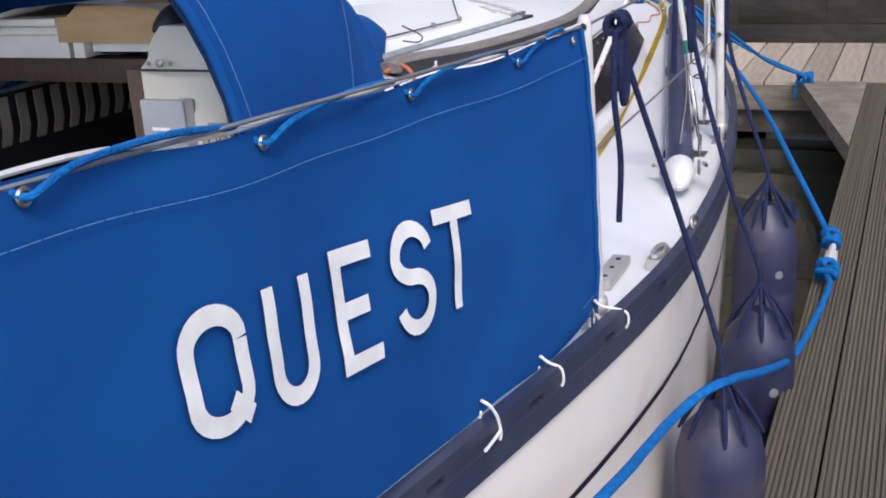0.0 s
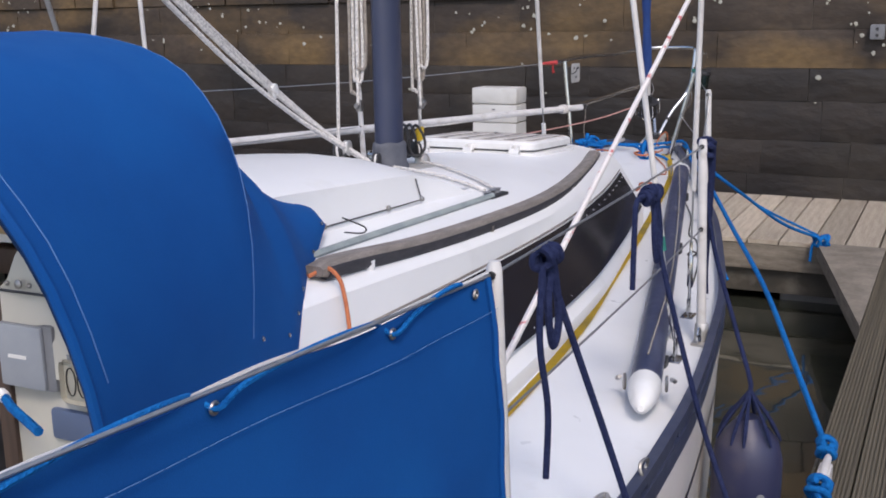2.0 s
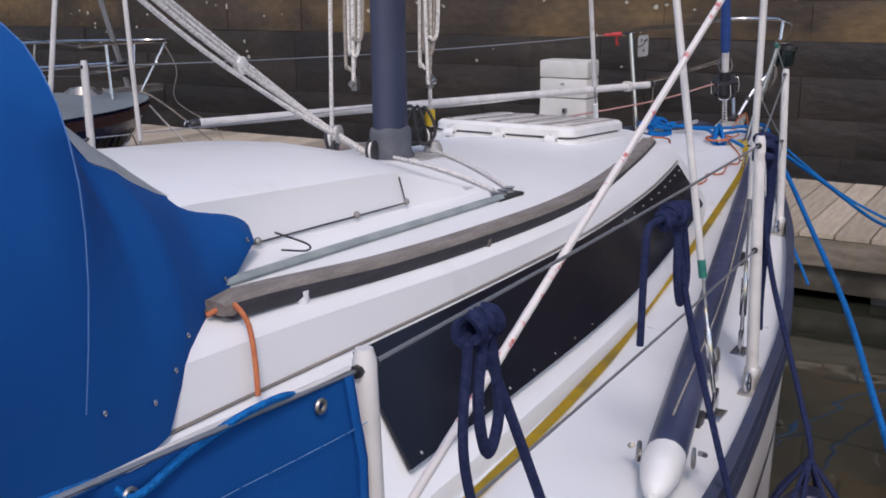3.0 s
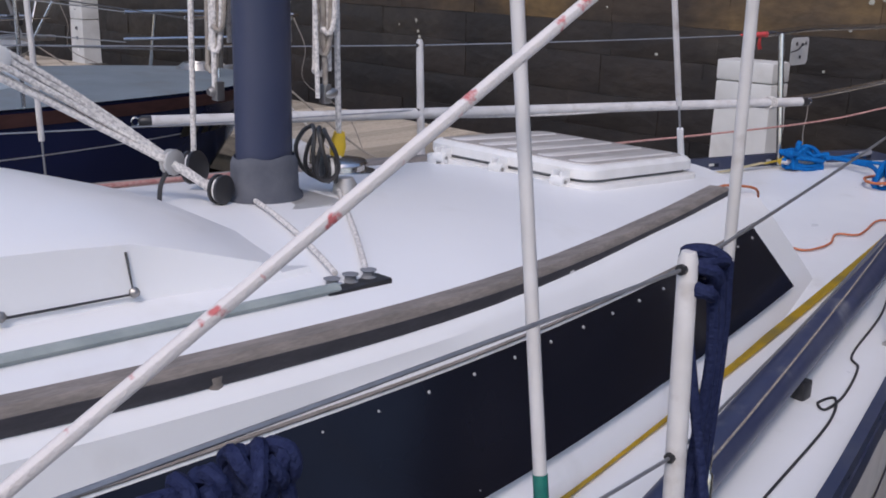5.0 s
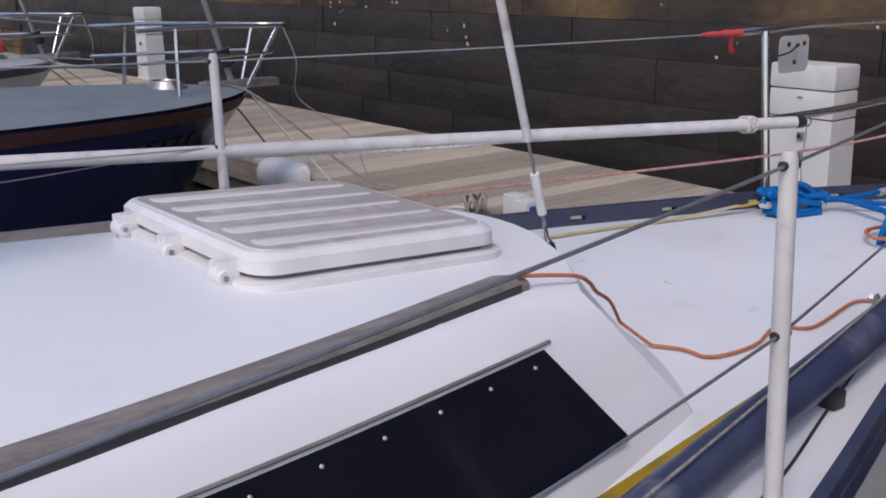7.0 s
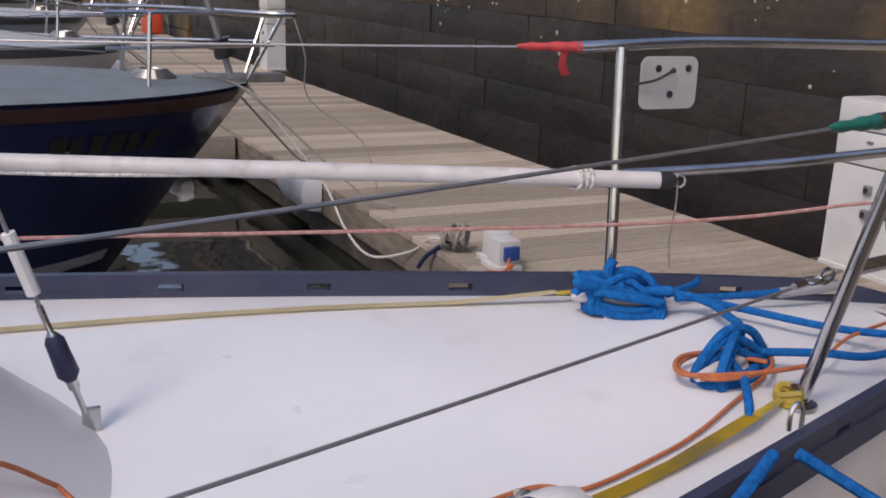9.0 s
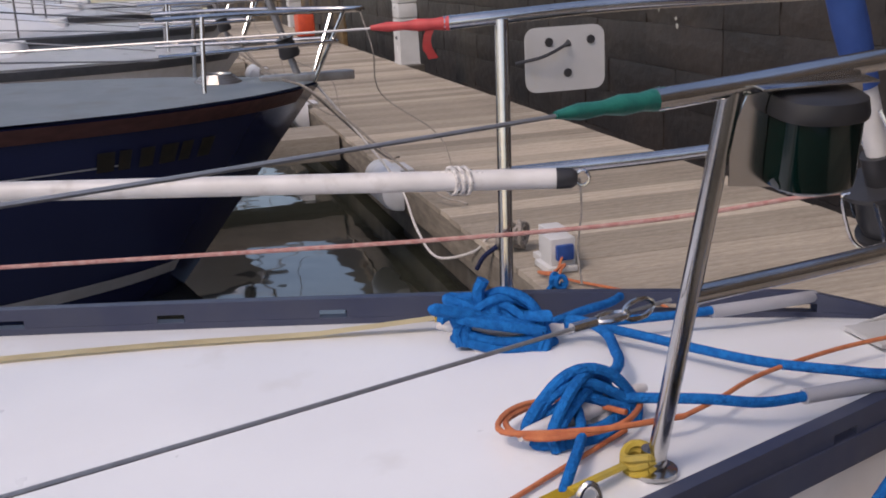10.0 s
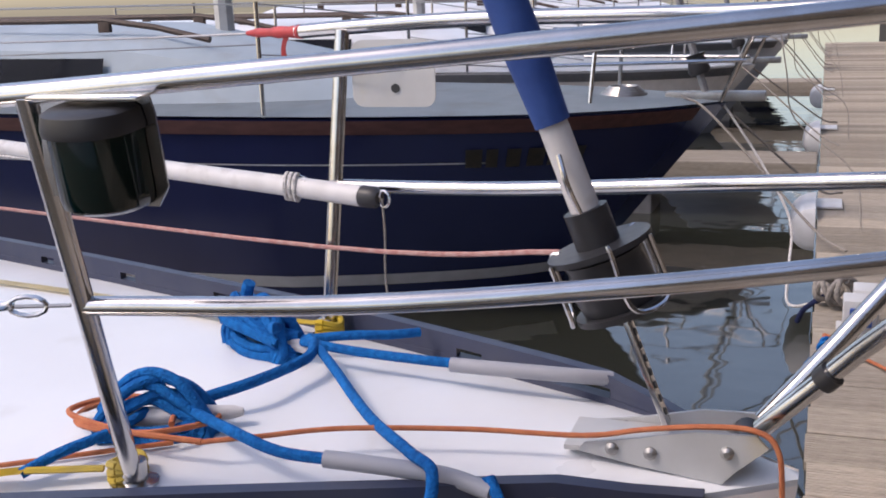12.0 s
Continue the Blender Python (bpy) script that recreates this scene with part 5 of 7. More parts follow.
tubes("hanging_cord", spline([Q1 + qd * 0.04, Q1 + Vector((0.012, 0.04, -0.06)), Q1 + Vector((0.006, 0.035, -0.13)), Q1 + Vector((0.01, 0.04, -0.20))], 5), 0.0022, GREYROPE, pp)

# ---- sprayhood ----
hood = thing("sprayhood", (0, -1.6, 0.95), "bright blue canvas sprayhood over the companionway", "sprayhood")
# y at base, y at top, half width, base z, top z
ARCH = [(-2.100, -2.250, 0.660, 0.800, 1.450, 0.700),
        (-1.900, -2.000, 0.650, 0.770, 1.463, 0.720),
        (-1.716, -1.517, 0.640, 0.765, 1.444, 0.761),
        (-1.535, -1.505, 0.620, 0.800, 1.360, 1.030),
        (-1.461, -1.397, 0.590, 0.872, 1.276, 0.995),
        (-1.312, -1.250, 0.510, 0.902, 1.175, 1.080),
        (-1.105, -1.190, 0.427, 0.980, 1.086, 1.060),
        (-1.037, -1.100, 0.347, 1.004, 1.066, 0.950)]
NA = 28


def arch(k, inset=0.0):
    i = min(int(k), len(ARCH) - 2)
    yb, yt, hw, zb, zt, e = [ARCH[i][j] + (ARCH[i + 1][j] - ARCH[i][j]) * (k - i) for j in range(6)]
    out = []
    for t in steps(0, math.pi, NA):
        c, s = math.cos(t), math.sin(t)
        x = math.copysign(abs(c) ** e, c) * (hw - inset)
        z = zb + (zt - zb - inset) * s ** e
        y = yb + (yt - yb) * s
        fold = 0.5 - abs(noise.noise(Vector((y * 3.2 + z * 1.8, z * 1.6 - y * 1.2, 3 + c))))
        wr = 0.016 * fold ** 2 * min(1.0, max(0.0, (-1.2 - y) * 3)) + min(1.0, max(0.15, (-1.12 - y) * 3)) * 0.008 * noise.noise(Vector((x * 4, y * 5, z * 4))) + 0.003 * noise.noise(Vector((x * 3 + z * 9, y * 8, z * 4))) + 0.010 * math.sin(t * 2) ** 2 * noise.noise(Vector((x * 1.5, y * 2, 7)))
        out.append(Vector((x + math.copysign(wr, c), y, z + wr)))
    return out


ks = steps(0, len(ARCH) - 1, 35)
PANES = ((0.27, 0.48), (0.53, 0.74))
bm = bmesh.new()
vs = grid(bm, [arch(k) for k in ks])
bm.faces.ensure_lookup_table()
bmesh.ops.delete(bm, geom=[bm.faces[i * NA + c] for i, k in enumerate(ks[:-1]) if 3.4 <= k < 5.8 for t0, t1 in PANES for c in range(int(t0 * NA), int(t1 * NA))], context="FACES")
bmesh.ops.recalc_face_normals(bm, faces=bm.faces)
bmesh.ops.solidify(bm, geom=bm.faces[:], thickness=-0.003)
part("canvas", bm, CANVAS, hood)
bm = bmesh.new()
tube(bm, [p + Vector((0, -0.004, 0)) for p in arch(0)], 0.009, 8)
part("aft_hem", bm, CANVAS, hood)
for k in (0.15, 2.0):
    bm = bmesh.new()
    tube(bm, [p * 1.0 + Vector((math.copysign(0.002, p.x), 0, 0.002)) for p in arch(k)[1:-1]], 0.0016, 4)
    part("stitched_seam", bm, material("pale_blue_thread", (0.08, 0.19, 0.42), 0.8), hood)
for t0, t1 in PANES:
    bm = bmesh.new()
    rows = []
    for k in steps(3.35, 5.85, 10):
        a = arch(k, -0.006)
        i0, i1 = int(t0 * NA), int(t1 * NA)
        rows.append(a[i0:i1 + 1])
    grid(bm, rows)
    bmesh.ops.solidify(bm, geom=bm.faces[:], thickness=0.002)
    part("window_pane", bm, PANE, hood, "milky clear vinyl window")
for k in (0.05, 2.0):
    tubes("frame_bow", [p - Vector((math.copysign(0.014, p.x), 0, 0.014)) for p in arch(k)], 0.010, CANVASIN, hood, "", 8)
for i in range(7):
    p = arch(2.2 + 0.62 * i)[1]
    bm = bmesh.new()
    lathe(bm, [(0.005, 0), (0.005, 0.002), (0.002, 0.004)], p + Vector((0.003, 0, 0.004)), 6, (1, 0.3, 0.3))
    part("press_stud", bm, STEEL, hood)
tubes("elastic_loop", spline([(0.47, -1.09, 1.00), (0.49, -1.02, 0.965), (0.47, -1.0, 0.945), (0.45, -1.05, 0.955)], 5), 0.002, BLACK, hood)
ot = thing("orange_lashing", (0.6, -1.3, 0.9), "short orange cord tied under the grab rail's end", "cord")
tubes("cord", spline([(0.545, -1.36, 0.925), (0.565, -1.325, 0.938), (0.590, -1.329, 0.933), (0.606, -1.328, 0.912), (0.618, -1.333, 0.880), (0.630, -1.342, 0.84), (0.640, -1.352, 0.80)], 5), 0.0048, ORANGELINE, ot)

# ---- weather cloth with the yacht's name ----
cloth = thing("weather_cloth", (1.12, -2.6, 0.6), "bright blue canvas weather cloth lettered in white, laced to the rail", "weather cloth")
TOPL = [(-4.1, 1.225), (-3.06, 1.150), (-2.75, 1.120), (-2.40, 1.101), (-2.06, 1.086), (-1.85, 1.092), (-1.795, 1.094)]
BOTL = [(-4.1, 0.74), (-3.0, 0.660), (-2.58, 0.612), (-2.39, 0.592), (-2.2, 0.572), (-2.0, 0.558), (-1.795, 0.556)]
TOPX = [(-4.1, 1.085), (-3.06, 1.105), (-2.40, 1.108), (-2.06, 1.130), (-1.795, 1.157)]
BOTX = [(-4.1, 1.06), (-3.0, 1.115), (-2.6, 1.125), (-2.3, 1.146), (-2.0, 1.174), (-1.795, 1.186)]


def cloth_point(y, v, out=0.0):
    zt, zb = smooth_table(TOPL, y)[0], smooth_table(BOTL, y)[0]
    xt, xb = smooth_table(TOPX, y)[0], smooth_table(BOTX, y)[0]
    x = xb + (xt - xb) * v + 0.014 * math.sin(math.pi * v) + 0.009 * noise.noise(Vector((y * 3, v * 2.5, 2))) + 0.003 * noise.noise(Vector((y * 7 + v * 5, v * 7 - y * 3, 5)))
    sag = -0.006 * (0.5 - 0.5 * math.cos(y * 19.0)) * v ** 6
    edge = 0.010 * noise.noise(Vector((y * 2, v * 6, 1))) if y > -1.82 else 0.0
    return Vector((x + out, y + edge, zb + (zt - zb) * v + sag))


bm = bmesh.new()
grid(bm, [[cloth_point(y, v) for v in steps(0, 1, 22)] for y in steps(-4.1, -1.795, 90)])
bmesh.ops.recalc_face_normals(bm, faces=bm.faces)
bmesh.ops.solidify(bm, geom=bm.faces[:], thickness=0.003)
part("canvas", bm, CANVAS, cloth)
thread = bpy.data.materials["pale_blue_thread"]
for v, y0, y1 in ((0.90, -4.0, -1.82), (0.075, -4.0, -1.82)):
    bm = bmesh.new()
    y = y0
    while y < y1:
        if noise.noise(Vector((y * 1.7, v * 30, 3))) > -0.12:
            tube(bm, [cloth_point(y, v, 0.0048), cloth_point(y + 0.03, v, 0.0048)], 0.0006, 4)
        y += 0.033
    part("stitched_seam", bm, thread, cloth)
bm = bmesh.new()
tube(bm, [cloth_point(-1.806, v, 0.003) for v in steps(0.0, 1, 12)], 0.006, 6)
part("edge_hem", bm, CANVAS, cloth)
EY = [-3.75, -3.36, -3.05, -2.745, -2.40, -2.06, -1.85]
for y in EY:
    bm = bmesh.new()
    c = cloth_point(y, 0.972, 0.004)
    tube(bm, [c + Vector((0.001, 0.006 * math.cos(a), 0.006 * math.sin(a))) for a in steps(0, 6.28, 12)], 0.0024, 6)
    part("eyelet", bm, DULLSTEEL, cloth)
bm = bmesh.new()
pts = []
for i, (y, y2) in enumerate(zip(EY, EY[1:])):
    c, c2 = cloth_point(y, 0.972), cloth_point(y2, 0.972)
    pts += [c + Vector((0.009, 0, 0.0)), c + Vector((0.010, 0.05, 0.012)), c.lerp(c2, 0.5) + Vector((0.008, 0, 0.026)), c2 + Vector((0.0, -0.05, 0.026)), c2 + Vector((-0.010, -0.01, 0.012))]
tube(bm, spline(pts, 4), 0.0036, 7)
part("lacing", bm, BLUEROPE, cloth, "bright blue lacing cord")
for y in (-2.30, -2.09, -1.81):
    c = cloth_point(y, 0.03, 0.006)
    w, z = smooth_table(LINES, y)
    bm = bmesh.new()
    tube(bm, spline([c + Vector((0, -0.01, 0.015)), c + Vector((0.012, 0.0, 0.0)), (w + 0.014, y + 0.012, z + 0.045), (w + 0.012, y + 0.015, z + 0.012), (w - 0.02, y + 0.01, z + 0.01), c + Vector((-0.006, 0.0, -0.01))], 5), 0.0027, 7)
    if y < -2.2:
        tube(bm, spline([(w + 0.016, y + 0.012, z + 0.03), (w + 0.018, y - 0.03, z + 0.032), (w + 0.02, y - 0.06, z + 0.036)], 4), 0.0027, 7)
    part("tie", bm, LETTER, cloth, "white cord tie")
# the name, letter by letter: strokes in a unit box, laid on the cloth
def arc(cx, cy, rx, ry, a0, a1, n=8):
    return [(cx + rx * math.cos(radians(a)), cy + ry * math.sin(radians(a))) for a in steps(a0, a1, n)]


STROKES = {
    "Q": [arc(0.5, 0.72, 0.5, 0.28, 0, 180, 12) + arc(0.5, 0.28, 0.5, 0.28, 180, 360, 12) + [(1.0, 0.71)], [(0.66, 0.20), (1.02, -0.02)]],
    "U": [[(0.0, 1.09), (0.0, 0.30)] + arc(0.5, 0.30, 0.5, 0.30, 180, 360, 14)[1:] + [(1.0, 1.09)]],
    "E": [[(1.06, 1.0), (0.0, 1.0), (0.0, 0.0), (1.06, 0.0)], [(0.06, 0.50), (0.86, 0.50)]],
    "S": [arc(0.5, 0.74, 0.5, 0.26, 10, 180, 10) + arc(0.5, 0.74, 0.5, 0.22, 190, 260, 5) + arc(0.5, 0.26, 0.5, 0.26, 80, -10, 6) + arc(0.5, 0.26, 0.5, 0.26, -20, -170, 10)],
    "T": [[(-0.12, 1.0), (1.12, 1.0)], [(0.5, 0.94), (0.5, -0.09)]],
}


def clean(pts):
    out = []
    for q in resample(pts, 0.012):
        if not out or (q - out[-1]).length > 0.002:
            out.append(q)
    return out


def resample(pts, d):
    out = [Vector(pts[0])]
    for q, r in zip(pts, pts[1:]):
        q, r = Vector(q), Vector(r)
        n_ = max(1, int((r - q).length / d))
        out += [q.lerp(r, i / n_) for i in range(1, n_ + 1)]
    return out


for ch, y0, y1, z0, h in (("Q", -2.924, -2.844, 0.859, 0.110), ("U", -2.789, -2.719, 0.827, 0.117), ("E", -2.652, -2.578, 0.808, 0.129), ("S", -2.521, -2.439, 0.7945, 0.131), ("T", -2.406, -2.313, 0.7855, 0.127)):
    bm = bmesh.new()
    half = 0.0106
    for line in STROKES[ch]:
        pts = clean([(y0 + (y1 - y0) * u, z0 + 0.012 + h * v) for u, v in line])
        rows = []
        for i, q in enumerate(pts):
            if i == 0 or i == len(pts) - 1:
                d0 = d1 = (pts[1] - pts[0]) if i == 0 else (pts[-1] - pts[-2])
            else:
                d0, d1 = q - pts[i - 1], pts[i + 1] - q
            n0, n1 = Vector((-d0.y, d0.x)).normalized(), Vector((-d1.y, d1.x)).normalized()
            m = (n0 + n1).normalized()
            m = m * half / max(0.5, m.dot(n0))
            row = []
            for e in (q + m, q, q - m):
                y, z = e.x, e.y - 0.155 * (e.x - y0)
                zt, zb = smooth_table(TOPL, y)[0], smooth_table(BOTL, y)[0]
                p_ = cloth_point(y, (z - zb) / (zt - zb), 0.0062)
                row.append(Vector((p_.x, y, z)))
            rows.append(row)
        grid(bm, rows)
    for f in bm.faces:
        f.normal_update()
        if f.normal.x < 0:
            f.normal_flip()
    part("letter", bm, LETTER, cloth, "white sewn-on letter " + ch, 30)

bm = bmesh.new()
tube(bm, [cloth_point(y, 1.0) + Vector((0.0, 0, 0.006)) for y in steps(-4.05, -1.80, 60)], 0.0028, 6)
part("top_wire", bm, WHITEPAINT, cloth, "white plastic covered top wire")

# ---- companionway, bulkhead and cockpit ----
cock = thing("cockpit", (0, -3, 0.1), "cream cockpit well with slatted seats behind the cabin bulkhead", "cockpit", kind="structure")
bm = bmesh.new()
box(bm, (-CX, -4.2, 0.06), (CX, CY, 0.09))
for s in (1, -1):
    box(bm, (s * CX - 0.012, -4.2, 0.06), (s * CX + 0.012, CY, 0.53))
    box(bm, (min(s * 0.30, s * 0.59), -4.2, 0.36), (max(s * 0.30, s * 0.59), CY - 0.02, 0.40), 0.008)
part("well", bm, CREAM, cock)
for s in (1, -1):
    bm = bmesh.new()
    box(bm, (min(s * 0.61, s * 0.67), -4.15, 0.50), (max(s * 0.61, s * 0.67), CY + 0.02, 0.74), 0.02)
    part("coaming", bm, GEL, cock)
bulk = thing("cabin_bulkhead", (0.5, -1.97, 0.9), "cream cabin bulkhead beside the companionway with instruments", "bulkhead", kind="structure")
OPEN = 0.305   # half width of the companionway to port
OPEN_S = 0.342   # and to starboard
for s in (1, -1):
    bm = bmesh.new()
    x0, x1 = (OPEN_S, 0.84) if s > 0 else (-0.84, -OPEN)
    rows = [[(x, CY - 0.012, z) for z in (0.06, 0.5, min(0.98, roof_z(min(abs(x), 0.54), -1.9)) if abs(x) < 0.56 else 0.755 - (abs(x) - 0.6) * 0.75)] for x in steps(x0, x1, 8)]
    grid(bm, rows)
    bmesh.ops.solidify(bm, geom=bm.faces[:], thickness=0.022)
    bmesh.ops.recalc_face_normals(bm, faces=bm.faces)
    part("panel", bm, CREAM, bulk)
    bm = bmesh.new()
    xo = OPEN_S + 0.008 if s > 0 else -OPEN
    box(bm, (xo - 0.018, CY - 0.045, 0.08), (xo + 0.018, CY + 0.02, 1.042 if s > 0 else 0.90), 0.006)
    part("companionway_trim", bm, DARKWOOD, bulk, "dark varnished companionway trim")
bm = bmesh.new()
box(bm, (0.366, -2.006, 0.10), (0.60, -1.984, 0.925), 0.003)
part("lower_panel", bm, CREAM, bulk)
# moulded box over the bulkhead
tur = thing("hatch_turret", (0.42, -1.95, 1.0), "cream moulded box on the cabin top with chrome screws", "deck moulding")
bm = bmesh.new()
rows = []
for y, k in ((-2.02, 0.0), (-2.0, 1.0), (-1.82, 1.0), (-1.76, 0.6)):
    rows.append([(0.372, y, 0.90), (0.374, y, 1.045), (0.384, y + 0.01, 1.045 + 0.050 * max(k, 0.3)), (0.404, y + 0.015, 1.045 + 0.074 * max(k, 0.25)), (0.50, y + 0.015, 1.045 + 0.074 * max(k, 0.25)), (0.535, y + 0.01, 1.04 + 0.04 * max(k, 0.3)), (0.56, y, 0.90)])
vs = grid(bm, rows)
bm.faces.new(vs[0]), bm.faces.new(vs[-1][::-1])
bmesh.ops.recalc_face_normals(bm, faces=bm.faces)
part("moulding", bm, CREAM, tur, "", 30)
for x, r in ((0.394, 0.0045), (0.419, 0.008), (0.444, 0.0045)):
    bm = bmesh.new()
    lathe(bm, [(r, 0), (r, 0.003), (r * 0.4, 0.006)], (x, -2.019, 1.055), 10, (0, -1, 0.1))
    part("screw", bm, DULLSTEEL, tur)
bm = bmesh.new()
tube(bm, [(0.375, -2.022, 1.043), (0.54, -2.022, 1.043)], 0.0025, 5)
part("joint", bm, BLACK, tur)
inst = thing("instrument_cover", (0.41, -2.0, 0.93), "grey plastic instrument cover with a faint mark", "instrument")
bm = bmesh.new()
box(bm, (0.366, -2.022, 0.875), (0.484, -1.985, 0.990), 0.008)
part("case", bm, GREYPL, inst)
bm = bmesh.new()
box(bm, (0.366, -2.030, 0.878), (0.466, -2.020, 0.988), 0.006)
c_ = part("cover", bm, material("pale_grey_cover", (0.30, 0.32, 0.35), 0.5, second=(0.26, 0.28, 0.31), scale=12), inst)
bm = bmesh.new()
box(bm, (0.390, -2.0315, 0.930), (0.430, -2.0295, 0.936))
part("mark", bm, WHITEPL, c_, "pale bar in place of a worn mark")
inst = thing("wind_instrument", (0.50, -2.0, 0.90), "square instrument with pale dial in a dark case", "instrument")
bm = bmesh.new()
box(bm, (0.490, -2.020, 0.858), (0.575, -1.985, 0.948), 0.010)
case = part("case", bm, GREYPL, inst)
bm = bmesh.new()
box(bm, (0.500, -2.024, 0.867), (0.565, -2.018, 0.938), 0.012)
face = part("dial", bm, material("pale_dial", (0.42, 0.40, 0.33), 0.3), inst)
for dx in (-0.012, 0.012):
    bm = bmesh.new()
    tube(bm, [(0.5325 + dx + 0.010 * math.cos(a), -2.0255, 0.903 + 0.024 * math.sin(a)) for a in steps(0, 6.28, 16)], 0.0012, 4)
    part("scale_ring", bm, BLACK, face)
inst = thing("compass", (0.47, -2.0, 0.83), "small blue-grey gauge below the instruments", "instrument")
bm = bmesh.new()
box(bm, (0.455, -2.016, 0.79), (0.56, -1.985, 0.845), 0.008)
part("case", bm, material("blue_grey_case", (0.10, 0.14, 0.24), 0.5), inst)
cd_ = thing("blue_cord_end", (0.44, -2.05, 0.86), "blue cord end with white whipping beside the bulkhead", "cord")
tubes("cord", spline([(0.405, -2.06, 0.872), (0.43, -2.07, 0.862), (0.47, -2.08, 0.85), (0.52, -2.10, 0.845)], 5), 0.008, BLUEROPE, cd_)
bm = bmesh.new()
tube(bm, [(0.392, -2.057, 0.876), (0.408, -2.061, 0.871)], 0.010, 8)
part("whipping", bm, LETTER, cd_)
# inside the companionway
slide = thing("sliding_hatch", (0, -1.7, 1.1), "pale varnished companionway hatch beam", "hatch")
bm = bmesh.new()
rows = []
for x in steps(-0.118, 0.40, 16):
    top = 1.136 - 0.075 * (x - 0.24) ** 2 - (0.022 if x < -0.08 else 0.0)
    rows.append([(x, -1.70, 1.046), (x, -1.70, top - 0.004), (x, -1.694, top), (x, -1.60, top), (x, -1.60, 1.046)])
vs = grid(bm, rows, True)
bm.faces.new(vs[0][::-1]), bm.faces.new(vs[-1])
bmesh.ops.recalc_face_normals(bm, faces=bm.faces)
part("beam", bm, BEIGEWOOD, slide)
bm = bmesh.new()
box(bm, (-0.079, -1.70, 1.010), (-0.046, -1.64, 1.046), 0.004)
box(bm, (-0.040, -1.68, 1.022), (0.40, -1.62, 1.044), 0.004)
part("runner", bm, WHITEPL, slide)
bm = bmesh.new()
box(bm, (-0.62, -1.67, 1.004), (-0.120, -1.60, 1.058), 0.006)
box(bm, (-0.62, -1.66, 1.058), (-0.150, -1.61, 1.078), 0.004)
box(bm, (-0.62, -1.68, 1.080), (-0.140, -1.60, 1.098), 0.006)
part("slide_rail", bm, WHITEPL, slide, "white moulded rail with a recessed groove")
bm = bmesh.new()
tube(bm, [(0.395, -1.94, 1.105), (0.395, -1.94, 1.118), (0.396, -1.937, 1.134), (0.397, -1.932, 1.145), (0.398, -1.928, 1.150)], [0.037, 0.033, 0.022, 0.012, 0.005], 12)
part("vent_cowl", bm, BLACK, slide)
cus = thing("striped_cushion", (-0.56, -1.2, 0.64), "black and tan striped settee back inside the dark cabin", "cushion")
bm = bmesh.new()
box(bm, (-0.590, -1.66, 0.62), (-0.550, -0.78, 0.872), 0.012)
part("pad", bm, BLACK, cus)
for k in range(13):
    y = -1.645 + 0.0655 * k
    bm = bmesh.new()
    rows = []
    for u in steps(0, 1, 10):
        z, lean = 0.868 - 0.17 * u, 0.016 * u + 0.006 * math.sin(u * 5.0)
        x = -0.546 + 0.012 * math.sin(math.pi * min(1.0, u * 1.1)) - 0.05 * max(0.0, u - 0.52)
        rows.append([(x, y - lean, z), (x, y - lean + 0.034, z)])
    grid(bm, rows)
    bmesh.ops.recalc_face_normals(bm, faces=bm.faces)
    bmesh.ops.solidify(bm, geom=bm.faces[:], thickness=0.004)
    part("stripe", bm, SLAT, cus)
bm = bmesh.new()
box(bm, (-0.62, -1.655, 0.945), (0.36, -1.60, 1.002), 0.004)
part("head_trim", bm, DARKWOOD, slide)
bm = bmesh.new()
box(bm, (-0.28, CY - 0.01, 0.08), (0.28, CY + 0.02, 0.60), 0.004)
solo("washboard", bm, DARKWOOD, "dark wooden washboard in the companionway", "washboard")
# black back and floor sheets, painting in the shade of the unlit cabin
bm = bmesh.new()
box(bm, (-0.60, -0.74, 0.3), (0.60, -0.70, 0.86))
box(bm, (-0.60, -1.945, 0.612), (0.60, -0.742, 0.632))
tagged(new("cabin_lining", finish(bm, "cabin_lining", BLACK)), "black sheets standing in for the unlit cabin interior", "interior", kind="structure")
port_co = thing("winch_plinth", (-0.66, -2.4, 0.6), "white port coaming with a moulded winch plinth", "deck moulding")
bm = bmesh.new()
box(bm, (-0.86, -2.6, 0.52), (-0.64, -1.75, 0.90), 0.03)
part("plinth", bm, GEL, port_co)

# ---- loose ropes on the rails ----
def wad(c, axis, r, size, seed, turns=6):
    """A half-hitched wad of rope about a point."""
    rnd = random.Random(seed)
    axis = Vector(axis).normalized()
    e1 = axis.orthogonal().normalized()
    e2 = axis.cross(e1)
    pts = []
    for i in range(turns * 6):
        a = 2 * math.pi * i / 6
        k = size * (0.55 + 0.35 * rnd.random())
        pts.append(Vector(c) + e1 * k * math.cos(a) + e2 * k * math.sin(a) + axis * (size * 0.9 * math.sin(i * 0.41) + rnd.uniform(-0.15, 0.15) * size))
    return tube(bmesh.new(), spline(pts, 4), r, 8)


